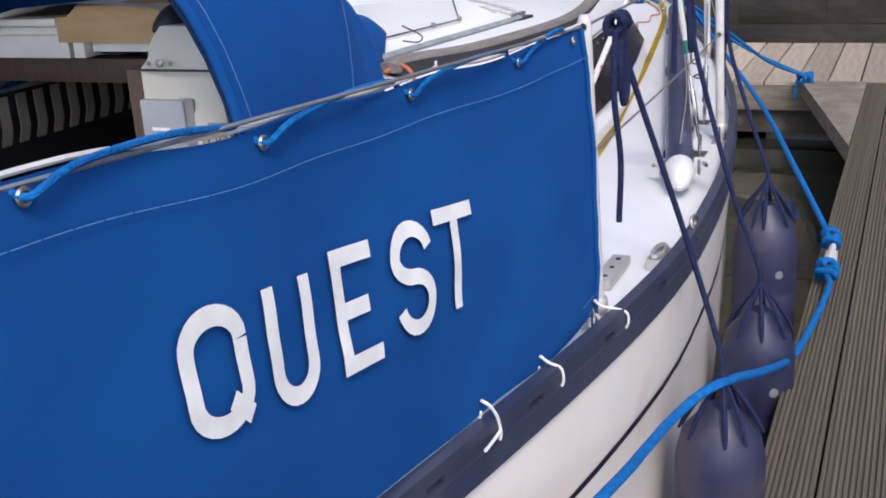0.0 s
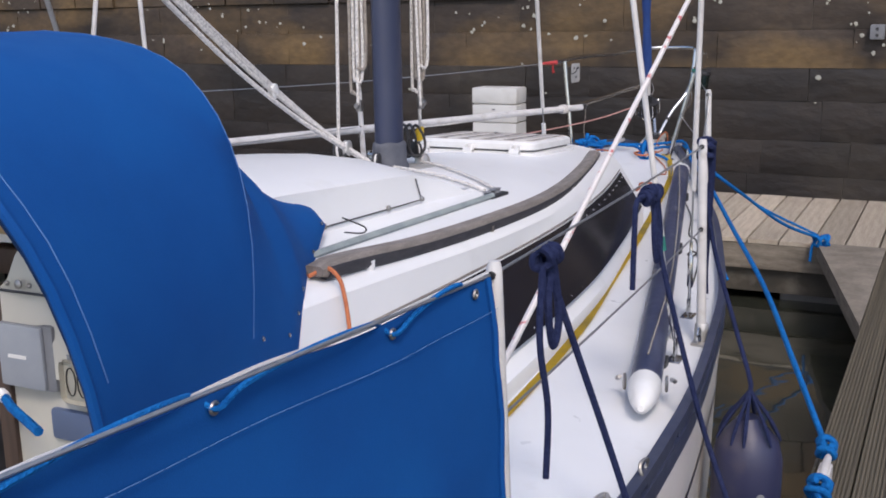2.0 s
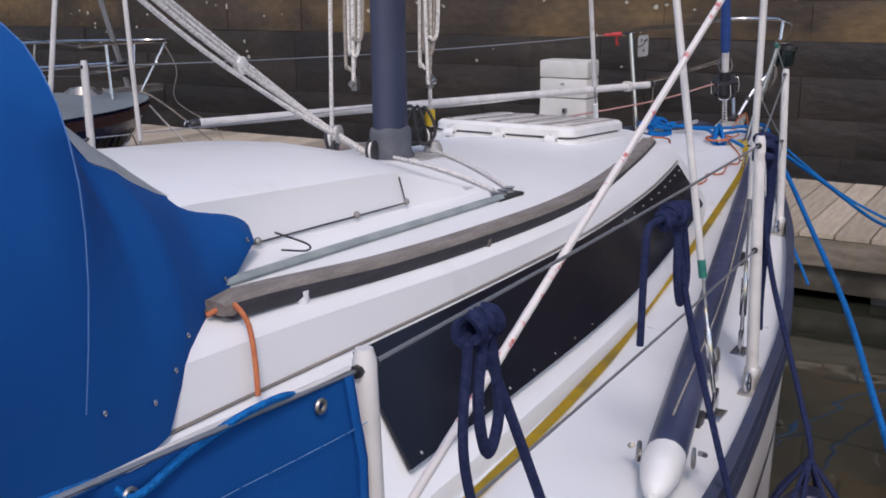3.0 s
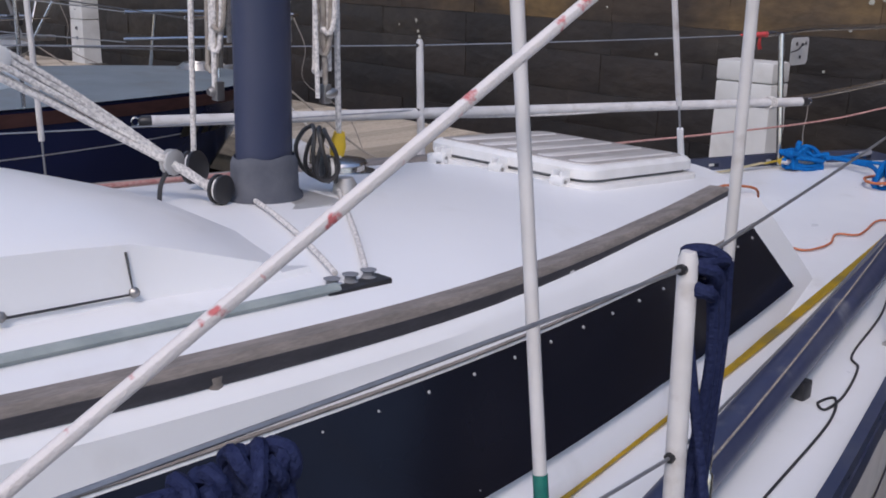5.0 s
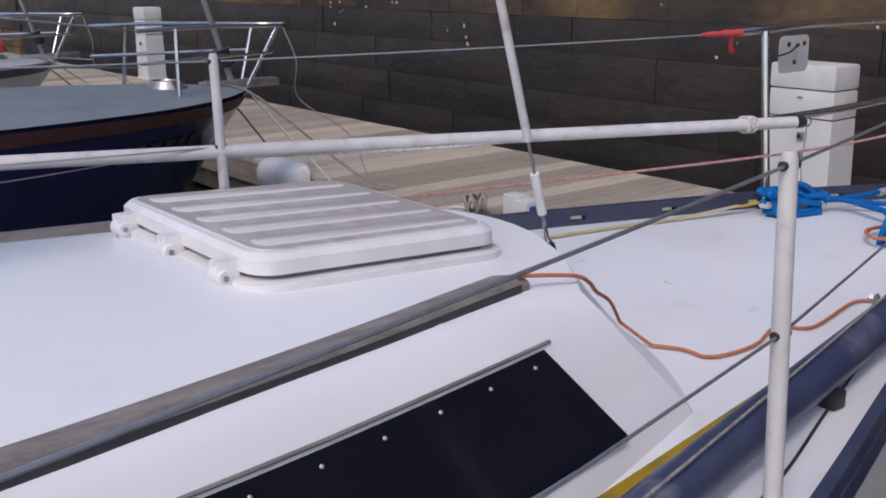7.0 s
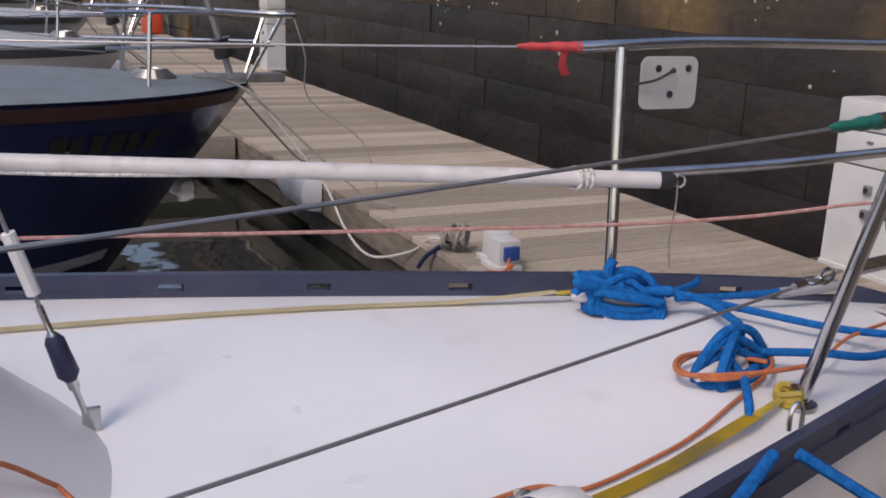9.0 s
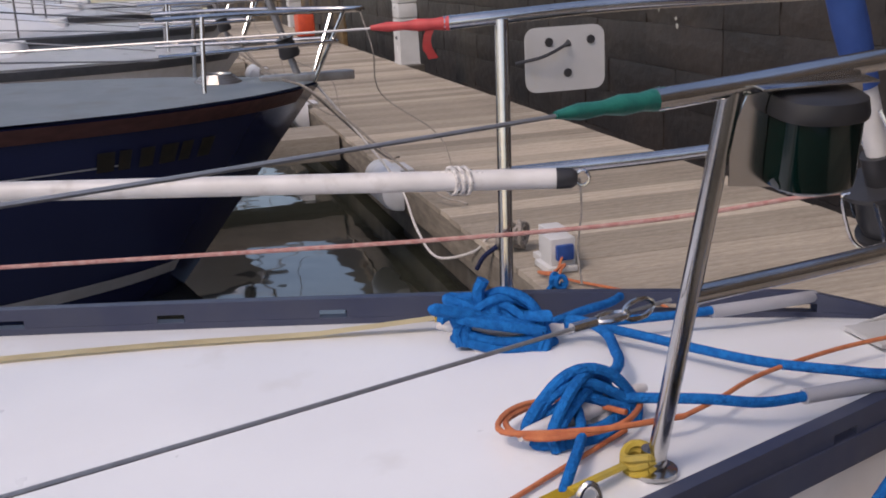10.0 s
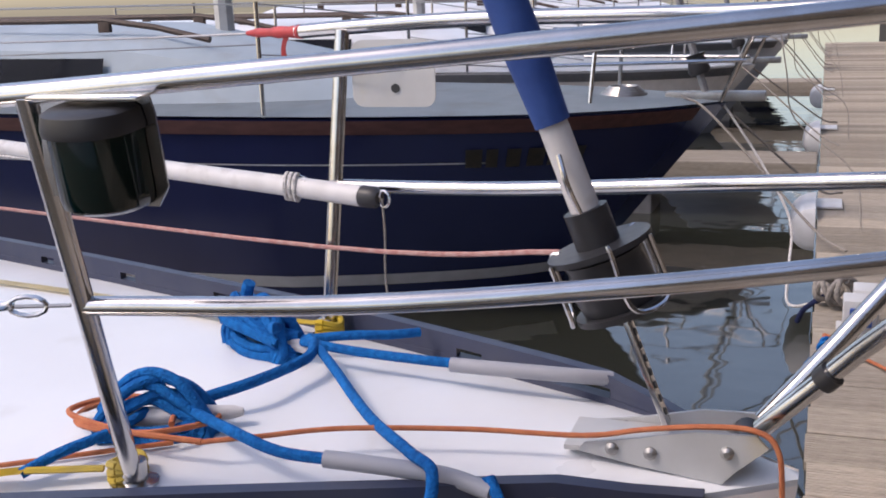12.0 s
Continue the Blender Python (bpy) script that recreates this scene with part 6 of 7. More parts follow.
def fender(at, z_top, length, line, label):
    f = thing("fender", (at[0], at[1], z_top - length), label, "fender", "navy fenders")
    bm = bmesh.new()
    R = 0.098
    prof = [(0.02, 0), (R * 0.55, 0.012), (R * 0.88, 0.05), (R, 0.10), (R, length * 0.55), (R * 0.985, length * 0.56), (R, length * 0.57), (R, length - 0.12), (R * 0.86, length - 0.06), (R * 0.5, length - 0.02), (0.028, length + 0.005)]
    lathe(bm, prof, (at[0], at[1], z_top - length), 24)
    body = part("body", bm, NAVYVINYL, f, "scuffed navy vinyl body")
    rnd = random.Random(int(at[1] * 100))
    for k in range(9):
        a = 2 * math.pi * k / 9 + rnd.uniform(-0.2, 0.2)
        e = Vector((math.cos(a), math.sin(a), 0))
        bm = bmesh.new()
        c = Vector((at[0], at[1], z_top))
        tube(bm, spline([c + e * R * 0.92 - Vector((0, 0, 0.055)), c + e * R * 0.62 + Vector((0, 0, 0.0)), c + e * 0.02 + Vector((0, 0, 0.055)), c + Vector((0, 0, 0.085))], 4), [0.003, 0.005, 0.006, 0.006, 0.006, 0.006, 0.005, 0.005, 0.005, 0.005, 0.005, 0.005, 0.005], 6)
        part("gathered_fold", bm, NAVYROPE, f)
    bm = bmesh.new()
    lathe(bm, [(0.013, 0), (0.013, 0.003), (0.005, 0.004)], (at[0] + R * 0.55, at[1] - R * 0.83, z_top - 0.20), 14, (0.55, -0.83, 0))
    part("valve", bm, GREYPL, body, "grey valve plug")
    tubes("line", spline(line, 6), 0.0068, NAVYROPE, f, "navy braided fender line", 8)
    return f


R1, R2 = Vector((1.160, -1.548, 1.064)), Vector((1.156, -0.838, 1.060))
fender((1.375, -1.50), 0.235, 0.62, [R1 + Vector((0, 0.01, -0.02)), (1.195, -1.50, 0.90), (1.285, -1.46, 0.60), (1.365, -1.48, 0.36), (1.375, -1.50, 0.30)], "navy vinyl fender hanging between hull and pontoon")
fender((1.370, -0.86), 0.205, 0.62, [R2 + Vector((0, 0, -0.02)), (1.19, -0.83, 0.86), (1.285, -0.83, 0.52), (1.36, -0.86, 0.34), (1.37, -0.86, 0.28)], "navy vinyl fender with a grey valve beside the finger pontoon")
fender((1.315, -0.33), 0.345, 0.62, [(1.135, -0.21, 1.03), (1.17, -0.19, 0.8), (1.25, -0.24, 0.58), (1.31, -0.32, 0.46), (1.315, -0.33, 0.42)], "navy vinyl fender close against the hull")
for c, seed, tail in ((R1, 4, [(0.005, -0.03, -0.01), (0.006, -0.045, -0.14), (0.012, -0.02, -0.27), (0.006, -0.012, -0.405)]), (R2, 7, [(0.0, -0.06, 0.004), (0.002, -0.14, 0.002), (0.004, -0.158, -0.05), (0.004, -0.165, -0.19)])):
    w_ = thing("rope_hitch", c, "navy rope hitched round the lifeline with a hanging tail", "rope", "rope hitches")
    part("hitch", wad(c, (0, 1, 0.05), 0.0072, 0.022, seed, 5), NAVYROPE, w_)
    tubes("tail", spline([c + Vector(t) for t in tail], 6), 0.0064, NAVYROPE, w_, "", 8)
    if c is R2:
        part("wrap", wad(c + Vector((0, -0.055, -0.002)), (0, 1, -0.05), 0.0072, 0.016, 12, 4), NAVYROPE, w_)
    tubes("bight", spline([c + Vector((0.004, 0.01, 0)), c + Vector((0.012, -0.02, -0.09)), c + Vector((0.014, 0.0, -0.16)), c + Vector((0.014, 0.028, -0.11)), c + Vector((0.006, 0.015, 0))], 6), 0.0072, NAVYROPE, w_, "", 8)
w_ = thing("rope_hitch", B_top, "navy rope looped over the stanchion's top", "rope", "rope hitches")
part("hitch", wad(B_top + Vector((0.004, 0.028, -0.01)), (0, 0.25, 1), 0.0085, 0.028, 9, 5), NAVYROPE, w_)
for k in range(3):
    o = 0.012 * k
    tubes("strand", spline([B_top + Vector((0.012 + o * 0.3, 0.035 + o, 0.0)), B_top + Vector((0.016, 0.045 + o, -0.12)), B_top + Vector((0.010, 0.035 + o, -0.25 - 0.05 * k)), B_top + Vector((0.018, 0.01 + o, -0.36 - 0.04 * k))], 6), 0.0072, NAVYROPE, w_, "", 8)

# rope with red flecks from the shroud down inside the cloth
rf = thing("flecked_sheet", (1.0, -1.9, 0.6), "white rope with red flecks led up past the shrouds", "rope")
s0, s1 = Vector((1.012, -1.907, 0.55)), Vector((1.088, 0.79, 2.0))
tubes("rope", [s0.lerp(s1, u) for u in steps(0.02, 1.9, 20)], 0.0070, REDFLECK, rf, "", 9)

# deck fittings on the starboard side
for nm, lab, lo_, hi_, m_ in (("track_end", "short aluminium sheet track on the side deck", (1.118, -1.60, 0.520), (1.158, -1.43, 0.540), ALU),):
    bm = bmesh.new()
    box(bm, lo_, hi_, 0.003)
    tk = solo(nm, bm, m_, lab, "deck fitting")
    for y in (-1.57, -1.515, -1.46):
        bm = bmesh.new()
        lathe(bm, [(0.006, 0), (0.006, 0.0015)], (1.138, y, 0.540), 8)
        part("hole", bm, BLACK, tk)
fl_ = thing("fairlead", (1.215, -1.40, 0.52), "small alloy fairlead at the toe rail", "deck fitting")
bm = bmesh.new()
tube(bm, [(1.215 + 0.012 * math.cos(a), -1.40 + 0.045 * math.sin(a), 0.545) for a in steps(0, 6.28, 14)], 0.006, 6)
part("ring", bm, ALU, fl_)
bm = bmesh.new()
box(bm, (1.195, -1.45, 0.505), (1.235, -1.35, 0.540), 0.006)
part("base", bm, ALU, fl_)
fl_ = thing("toe_rail_shackle", (1.262, -1.25, 0.56), "steel snap shackle clipped on the toe rail", "shackle")
bm = bmesh.new()
tube(bm, [(1.262 + 0.004 * math.sin(2 * a), -1.25 + 0.022 * math.cos(a), 0.565 + 0.020 * math.sin(a)) for a in steps(0, 6.28, 12)], 0.004, 6)
part("bow", bm, DULLSTEEL, fl_)
fl_ = thing("toe_rail_shackle", (0.42, 2.62, 0.66), "steel shackle standing on the toe rail near the bow", "shackle")
bm = bmesh.new()
yy = 2.70
bx_ = beam(yy)
tube(bm, spline([(bx_, yy - 0.012, 0.655), (bx_, yy - 0.012, 0.685), (bx_, yy, 0.698), (bx_, yy + 0.012, 0.685), (bx_, yy + 0.012, 0.655)], 4), 0.004, 6)
part("bow", bm, STEEL, fl_)

# ---- mooring to the finger ----
def pontoon_cleat(c, label):
    t_ = thing("pontoon_cleat", c, label, "cleat", "pontoon cleats")
    c = Vector(c)
    bm = bmesh.new()
    tube(bm, [c + Vector((0, u, 0.06)) for u in (-0.10, -0.08, 0, 0.08, 0.10)], [0.008, 0.012, 0.014, 0.012, 0.008], 10)
    part("horn_bar", bm, WHITEPAINT, t_)
    bm = bmesh.new()
    box(bm, c + Vector((-0.02, -0.045, 0.0)), c + Vector((0.02, 0.045, 0.06)), 0.006)
    part("foot", bm, WHITEPAINT, t_)


pontoon_cleat((1.490, 0.06, 0.004), "white painted pontoon cleat with blue rope on it")
mr = thing("mooring_rope", (1.45, 0, 0.05), "bright blue mooring rope knotted on the pontoon cleat", "rope", "blue mooring ropes")
part("knot", wad((1.487, -0.06, 0.05), (0, 1, 0.3), 0.011, 0.036, 21, 4), BLUEROPE, mr)
part("knot", wad((1.478, 0.19, 0.075), (0, 1, 0.4), 0.011, 0.032, 22, 4), BLUEROPE, mr)
tubes("spring", spline([(1.475, 0.20, 0.08), (1.30, 0.66, 0.21), (1.11, 1.17, 0.335), (0.86, 1.75, 0.46), (0.62, 2.30, 0.58), (0.46, 2.62, 0.645)], 6), 0.0105, BLUEROPE, mr, "", 9)
tubes("tail", spline([(1.482, -0.08, 0.04), (1.505, -0.20, 0.045), (1.483, -0.48, 0.03), (1.455, -0.79, 0.05), (1.432, -1.22, 0.20), (1.395, -1.47, 0.29), (1.350, -1.57, 0.30), (1.305, -1.66, 0.278), (1.288, -1.858, 0.303), (1.278, -2.083, 0.346), (1.17, -3.0, 0.46)], 6), 0.0105, BLUEROPE, mr, "", 9)
mr = thing("mooring_rope", (1.06, 3.62, 0.02), "bright blue bow rope tied off at the pontoon's corner", "rope", "blue mooring ropes")
part("knot", wad((1.06, 3.62, 0.035), (1, 0.3, 0), 0.011, 0.045, 31, 4), BLUEROPE, mr)
tubes("line", spline([(1.05, 3.62, 0.05), (0.86, 3.32, 0.19), (0.66, 3.0, 0.42), (0.47, 2.66, 0.645)], 6), 0.0095, BLUEROPE, mr, "", 9)
tubes("tail", spline([(1.04, 3.61, 0.05), (1.01, 3.62, 0.0), (1.0, 3.61, -0.10)], 6), 0.009, BLUEROPE, mr, "", 9)

# ---- on the main pontoon ----
def pedestal(x, y, w, d, h, label):
    p = thing("service_pedestal", (x, y, 0), label, "power pedestal", "service pedestals")
    bm = bmesh.new()
    rows = []
    for z, k in ((0.0, 1.04), (0.02, 1.04), (0.025, 1.0), (h * 0.35, 0.985), (h * 0.62, 0.965)):
        rows.append([(x - w / 2 * k, y - d / 2 * k, z), (x + w / 2 * k, y - d / 2 * k, z), (x + w / 2 * k, y + d / 2 * k, z), (x - w / 2 * k, y + d / 2 * k, z)])
    vs = grid(bm, rows, True)
    bm.faces.new(vs[0][::-1]), bm.faces.new(vs[-1])
    bmesh.ops.recalc_face_normals(bm, faces=bm.faces)
    body = part("cabinet", bm, PEDM, p, "", 20)
    bm = bmesh.new()
    box(bm, (x - w / 2 * 0.985, y - d / 2 * 0.99, h * 0.628), (x + w / 2 * 0.985, y + d / 2 * 0.99, h * 0.82), 0.012)
    part("upper_box", bm, PEDM, p)
    bm = bmesh.new()
    box(bm, (x - w / 2, y - d / 2 * 1.02, h * 0.826), (x + w / 2, y + d / 2, h), 0.018)
    part("cap", bm, PEDM, p)
    for zz in (h * 0.50, h * 0.36):
        bm = bmesh.new()
        box(bm, (x + w * 0.0, y - d / 2 - 0.018, zz - 0.022), (x + w * 0.09, y - d / 2 + 0.01, zz + 0.022), 0.006)
        sck = part("socket", bm, GREYPL, p)
        bm = bmesh.new()
        lathe(bm, [(0.014, 0), (0.014, 0.004)], (x + w * 0.045, y - d / 2 - 0.018, zz), 10, (0, -1, 0))
        part("socket_hole", bm, BLACK, sck)
    bm = bmesh.new()
    box(bm, (x, y - d / 2 - 0.004, h * 0.16), (x + w * 0.08, y - d / 2 + 0.003, h * 0.25))
    part("notice", bm, WHITEPL, p)
    bm = bmesh.new()
    box(bm, (x - w * 0.05, y - d / 2 - 0.006, h * 0.76), (x + w * 0.02, y - d / 2 + 0.003, h * 0.775))
    part("lock", bm, GREYPL, p)


pedestal(-1.925, 5.515, 0.43, 0.24, 0.81, "pale grey power pedestal on the pontoon's far edge")
pedestal(-11.62, 5.50, 0.34, 0.24, 0.90, "pale grey power pedestal further along the pontoon")
pedestal(-21.2, 5.50, 0.36, 0.26, 0.82, "pale grey power pedestal at the pontoon's far end")

sb = thing("socket_box", (-2.5, 4.0, 0), "pair of small grey socket boxes with a blue plug", "socket box")
for k, (x, y, w, d, h) in enumerate(((-2.645, 3.87, 0.12, 0.09, 0.155), (-2.53, 3.845, 0.12, 0.11, 0.145))):
    bm = bmesh.new()
    box(bm, (x - w / 2, y - d / 2, 0.03), (x + w / 2, y + d / 2, h), 0.008)
    part("box", bm, PEDM, sb)
    bm = bmesh.new()
    box(bm, (x - w / 2 - 0.02, y - d / 2 - 0.02, 0.004), (x + w / 2 + 0.02, y + d / 2, 0.03), 0.004)
    part("foot_plate", bm, PEDM, sb)
bm = bmesh.new()
box(bm, (-2.474, 3.81, 0.055), (-2.45, 3.885, 0.12), 0.006)
part("plug", bm, BLUEPL, sb, "blue plug")
oc = thing("orange_cable", (-2.4, 3.85, 0.03), "orange shore power cable tangled beside the socket box", "cable")
tubes("cable", spline([(-2.45, 3.83, 0.07), (-2.40, 3.78, 0.03), (-2.46, 3.73, 0.02), (-2.38, 3.75, 0.03), (-2.42, 3.83, 0.05), (-2.34, 3.79, 0.02), (-2.1, 3.95, 0.012), (-1.8, 4.0, 0.012), (-1.2, 3.9, 0.012), (-0.4, 3.83, 0.012), (0.02, 3.76, 0.01), (0.06, 3.72, 0.2), (0.07, 3.66, 0.5)], 6), 0.006, ORANGELINE, oc)
mr = thing("mooring_rope", (-1.9, 3.85, 0.02), "short bright blue rope tied to the pontoon edge", "rope", "blue mooring ropes")
part("knot", wad((-2.28, 3.74, 0.03), (1, 0.3, 0), 0.010, 0.03, 41, 3), BLUEROPE, mr)
tubes("line", spline([(-2.28, 3.73, 0.03), (-2.30, 3.665, -0.06), (-2.31, 3.65, -0.14)], 5), 0.010, BLUEROPE, mr)

cr = thing("coiled_rope", (-2.87, 3.76, 0.02), "small coil of grey rope on the pontoon edge", "rope")
bm = wad((-2.87, 3.76, 0.075), (0.6, 0.8, 0.1), 0.010, 0.065, 51, 6)
part("coil", bm, GREYROPE, cr)
tubes("tail", spline([(-2.88, 3.74, 0.05), (-3.03, 3.71, 0.03), (-3.2, 3.68, -0.08), (-3.5, 3.58, -0.17), (-3.85, 3.57, -0.10), (-4.15, 3.56, 0.08), (-4.35, 3.4, 0.34), (-4.46, 3.2, 0.62)], 6), 0.007, WHITEROPE, cr)
tubes("tail", spline([(-2.88, 3.74, 0.05), (-2.95, 3.66, -0.03), (-2.99, 3.63, -0.10)], 5), 0.011, NAVYROPE, cr)


def bumper(x, label):
    b_ = thing("corner_bumper", (x, 3.70, -0.05), label, "dock bumper", "dock bumpers")
    bm = bmesh.new()
    rows = []
    for u, k in ((-0.30, 0.55), (-0.26, 0.85), (-0.15, 1.0), (0.20, 1.0), (0.28, 0.9), (0.30, 0.7)):
        rows.append([(x + u, 3.68 - 0.14 * k * math.sin(a) ** 0.8 if 0 < a < math.pi else 3.68, -0.06 + 0.13 * k * math.cos(a)) for a in steps(0, math.pi, 10)])
    vs = grid(bm, rows, True)
    bm.faces.new(vs[0][::-1]), bm.faces.new(vs[-1])
    bmesh.ops.recalc_face_normals(bm, faces=bm.faces)
    part("roll", bm, WHITEPL, b_)
    bm = bmesh.new()
    box(bm, (x - 0.24, 3.665, 0.006), (x + 0.02, 3.82, 0.02), 0.004)
    part("flap", bm, WHITEPL, b_)


bumper(-4.85, "white plastic dock bumper fixed to the pontoon edge")
bumper(-8.4, "white plastic dock bumper further along the pontoon edge")
bumper(-12.2, "white plastic dock bumper near the far berths")
# plain box standing in for a wedge-shaped safety housing; its handle is added
bm = bmesh.new()
box(bm, (-18.2, 5.05, 0.004), (-17.7, 5.35, 0.42), 0.05)
jc = solo("jerry_can", bm, ORANGEPL, "orange-red plastic safety housing standing on the pontoon", "jerry can")
bm = bmesh.new()
tube(bm, spline([(-18.1, 5.2, 0.41), (-18.05, 5.2, 0.48), (-17.85, 5.2, 0.48), (-17.8, 5.2, 0.41)], 4), 0.02, 8)
part("handle", bm, ORANGEPL, jc)
bm = bmesh.new()
lathe(bm, [(0.10, -1.5), (0.10, 2.8), (0.09, 2.82)], (2.19, 5.60, 0), 18)
solo("mooring_pile", bm, CONC, "pale timber mooring pile at the pontoon's far edge", "pile")
bm = bmesh.new()
box(bm, (1.06, WALL_Y - 0.075, 1.19), (1.17, WALL_Y + 0.05, 1.31), 0.01)
wp = solo("wall_plate", bm, GREYPL, "small grey metal plate bolted to the quay wall", "plate")
for z_ in (1.225, 1.275):
    bm = bmesh.new()
    lathe(bm, [(0.014, 0), (0.014, 0.008)], (1.115, WALL_Y - 0.075, z_), 8, (0, -1, 0))
    part("bolt", bm, BLACK, wp)

# ---- neighbouring yachts ----
def neighbour(cx, tip, k, hull_mat, deck_mat, top, label, name_bars=False, stripe=True, cabin_z=0.42, seed=0):
    """A moored yacht, bow towards the main pontoon; tip is the bow's y, k its breadth factor, top the rail height."""
    L = [(-7.4, 0.85), (-5.5, 1.18), (-3.6, 1.30), (-2.0, 1.22), (-1.0, 0.98), (-0.5, 0.68), (-0.2, 0.36), (0.0, 0.03)]

    def hb(y):
        return smooth_table(L, y - tip)[0] * k

    def rz(y):
        u = (y - tip + 7.4) / 7.4
        return top + 0.10 * (1 - u) * 0.6 - 0.02 * u

    n_ = thing("moored_yacht", (cx, tip - 3.5, WATER_Z), label, "sailing boat", "neighbouring yachts")
    ys = [tip - 7.4 + 7.4 * (1 - (1 - u) ** 1.5) for u in steps(0, 1, 34)]
    rows = []
    for y in ys:
        w = hb(y)
        z = rz(y)
        f = max(0.0, (y - tip + 2.2) / 2.2)
        sec = []
        for v in (0.0, 0.25, 0.5, 0.75, 0.90, 1.0, 1.15):
            zz = z + (WATER_Z - z) * v
            sec.append((w * (1 - v * (0.12 + 0.55 * f) - 0.10 * v * v), y - 0.85 * v * f ** 2, zz))
        sec.append((0.0, y - 1.1 * f ** 2, WATER_Z - 0.4))
        rows.append([(cx + a, b, c) for a, b, c in sec] + [(cx - a, b, c) for a, b, c in sec[-2::-1]])
    bm = bmesh.new()
    vs = grid(bm, rows)
    bm.faces.new(vs[0])
    bmesh.ops.recalc_face_normals(bm, faces=bm.faces)
    part("hull", bm, hull_mat, n_, "", 30)

    def side_strip(v0, v1, out, mat, nm, y0=-7.3, y1=-0.05):
        for s in (1, -1):
            bm = bmesh.new()
            rr = []
            for y in [q for q in ys if tip + y0 <= q <= tip + y1]:
                w, z = hb(y), rz(y)
                f = max(0.0, (y - tip + 2.2) / 2.2)
                row = []
                for v in (v0, v1):
                    row.append((cx + s * (w * (1 - v * (0.12 + 0.55 * f) - 0.10 * v * v) + out), y - 0.85 * v * f ** 2, z + (WATER_Z - z) * v))
                rr.append(row)
            grid(bm, rr)
            bmesh.ops.solidify(bm, geom=bm.faces[:], thickness=0.01 if out > 0.01 else 0.003)
            bmesh.ops.recalc_face_normals(bm, faces=bm.faces)
            part(nm, bm, mat, n_)
    side_strip(0.005, 0.07, 0.014, NBSTRAKE if stripe else GREYPL, "rubbing_strake")
    side_strip(0.215, 0.222, 0.004, WHITEPL, "cove_line", -7.3, -0.9)
    side_strip(0.80, 0.86, 0.005, WHITEPL if stripe else GREYPL, "boot_stripe", -7.3, -0.3)
    bm = bmesh.new()
    rows = []
    for y in ys:
        w = max(0.01, hb(y) - 0.02)
        rows.append([(cx + w * u, y, rz(y) + 0.012 + 0.05 * (1 - u * u) * min(1, w)) for u in steps(-1, 1, 10)])
    grid(bm, rows)
    bmesh.ops.solidify(bm, geom=bm.faces[:], thickness=0.02)
    bmesh.ops.recalc_face_normals(bm, faces=bm.faces)
    part("deck", bm, deck_mat, n_)
    # cabin
    rows = []
    for y, w, h in ((-6.4, 0.72, 0.95), (-4.8, 0.82, 1.0), (-3.2, 0.80, 0.92), (-2.5, 0.68, 0.62), (-2.0, 0.50, 0.25), (-1.75, 0.36, 0.06), (-1.6, 0.25, 0.0)):
        z = rz(tip + y) + 0.01
        h *= cabin_z
        w *= k
        rows.append([(cx - w - 0.10, tip + y, z), (cx - w, tip + y, z + h * 0.8), (cx - w * 0.85, tip + y, z + h * 0.97), (cx, tip + y, z + h * 1.12 + 0.02), (cx + w * 0.85, tip + y, z + h * 0.97), (cx + w, tip + y, z + h * 0.8), (cx + w + 0.10, tip + y, z)])
    bm = bmesh.new()
    vs = grid(bm, rows)
    bm.faces.new(vs[0])
    bmesh.ops.recalc_face_normals(bm, faces=bm.faces)
    part("cabin", bm, deck_mat, n_, "", 35)
    for s in (1, -1):
        bm = bmesh.new()
        rr = []
        for y in steps(-5.9, -3.35, 6):
            z = rz(tip + y) + 0.01
            rr.append([(cx + s * (0.82 * k + 0.075), tip + y, z + cabin_z * 0.30), (cx + s * (0.82 * k + 0.03), tip + y, z + cabin_z * 0.66)])
        grid(bm, rr)
        bmesh.ops.solidify(bm, geom=bm.faces[:], thickness=0.012)
        bmesh.ops.recalc_face_normals(bm, faces=bm.faces)
        part("window", bm, TINT, n_)
        pts = [(cx + s * 0.58 * k, tip + y, rz(tip + y) + cabin_z * (1.03 if y < -3.2 else 0.95 - (y + 3.2) * 0.5) + 0.06) for y in steps(-5.6, -2.8, 8)]
        tubes("grab_rail", pts, 0.018, DARKWOOD, n_)
        for i in (0, 3, 6):
            bm = bmesh.new()
            box(bm, Vector(pts[i]) - Vector((0.015, 0.04, 0.07)), Vector(pts[i]) + Vector((0.015, 0.04, 0.0)), 0.005)
            part("rail_foot", bm, DARKWOOD, n_)
    bm = bmesh.new()
    zz = rz(tip - 1.95) + 0.06
    vs = grid(bm, [rounded(cx - 0.22, cx + 0.22, tip - 2.25, tip - 1.75, zz, 0.08), rounded(cx - 0.2, cx + 0.2, tip - 2.23, tip - 1.77, zz + 0.09, 0.08)], True)
    bm.faces.new(vs[-1])
    part("fore_hatch", bm, WHITEPL, n_)
    # pulpit, stanchions and lines
    z0 = rz(tip) + 0.01
    for s in (1, -1):
        tubes("pulpit_rail", spline([(cx + s * 0.42 * k, tip - 0.85, z0 + 0.40), (cx + s * 0.34 * k, tip - 0.4, z0 + 0.40), (cx + s * 0.16, tip + 0.15, z0 + 0.38), (cx, tip + 0.28, z0 + 0.38)], 5), 0.012, STEEL, n_)
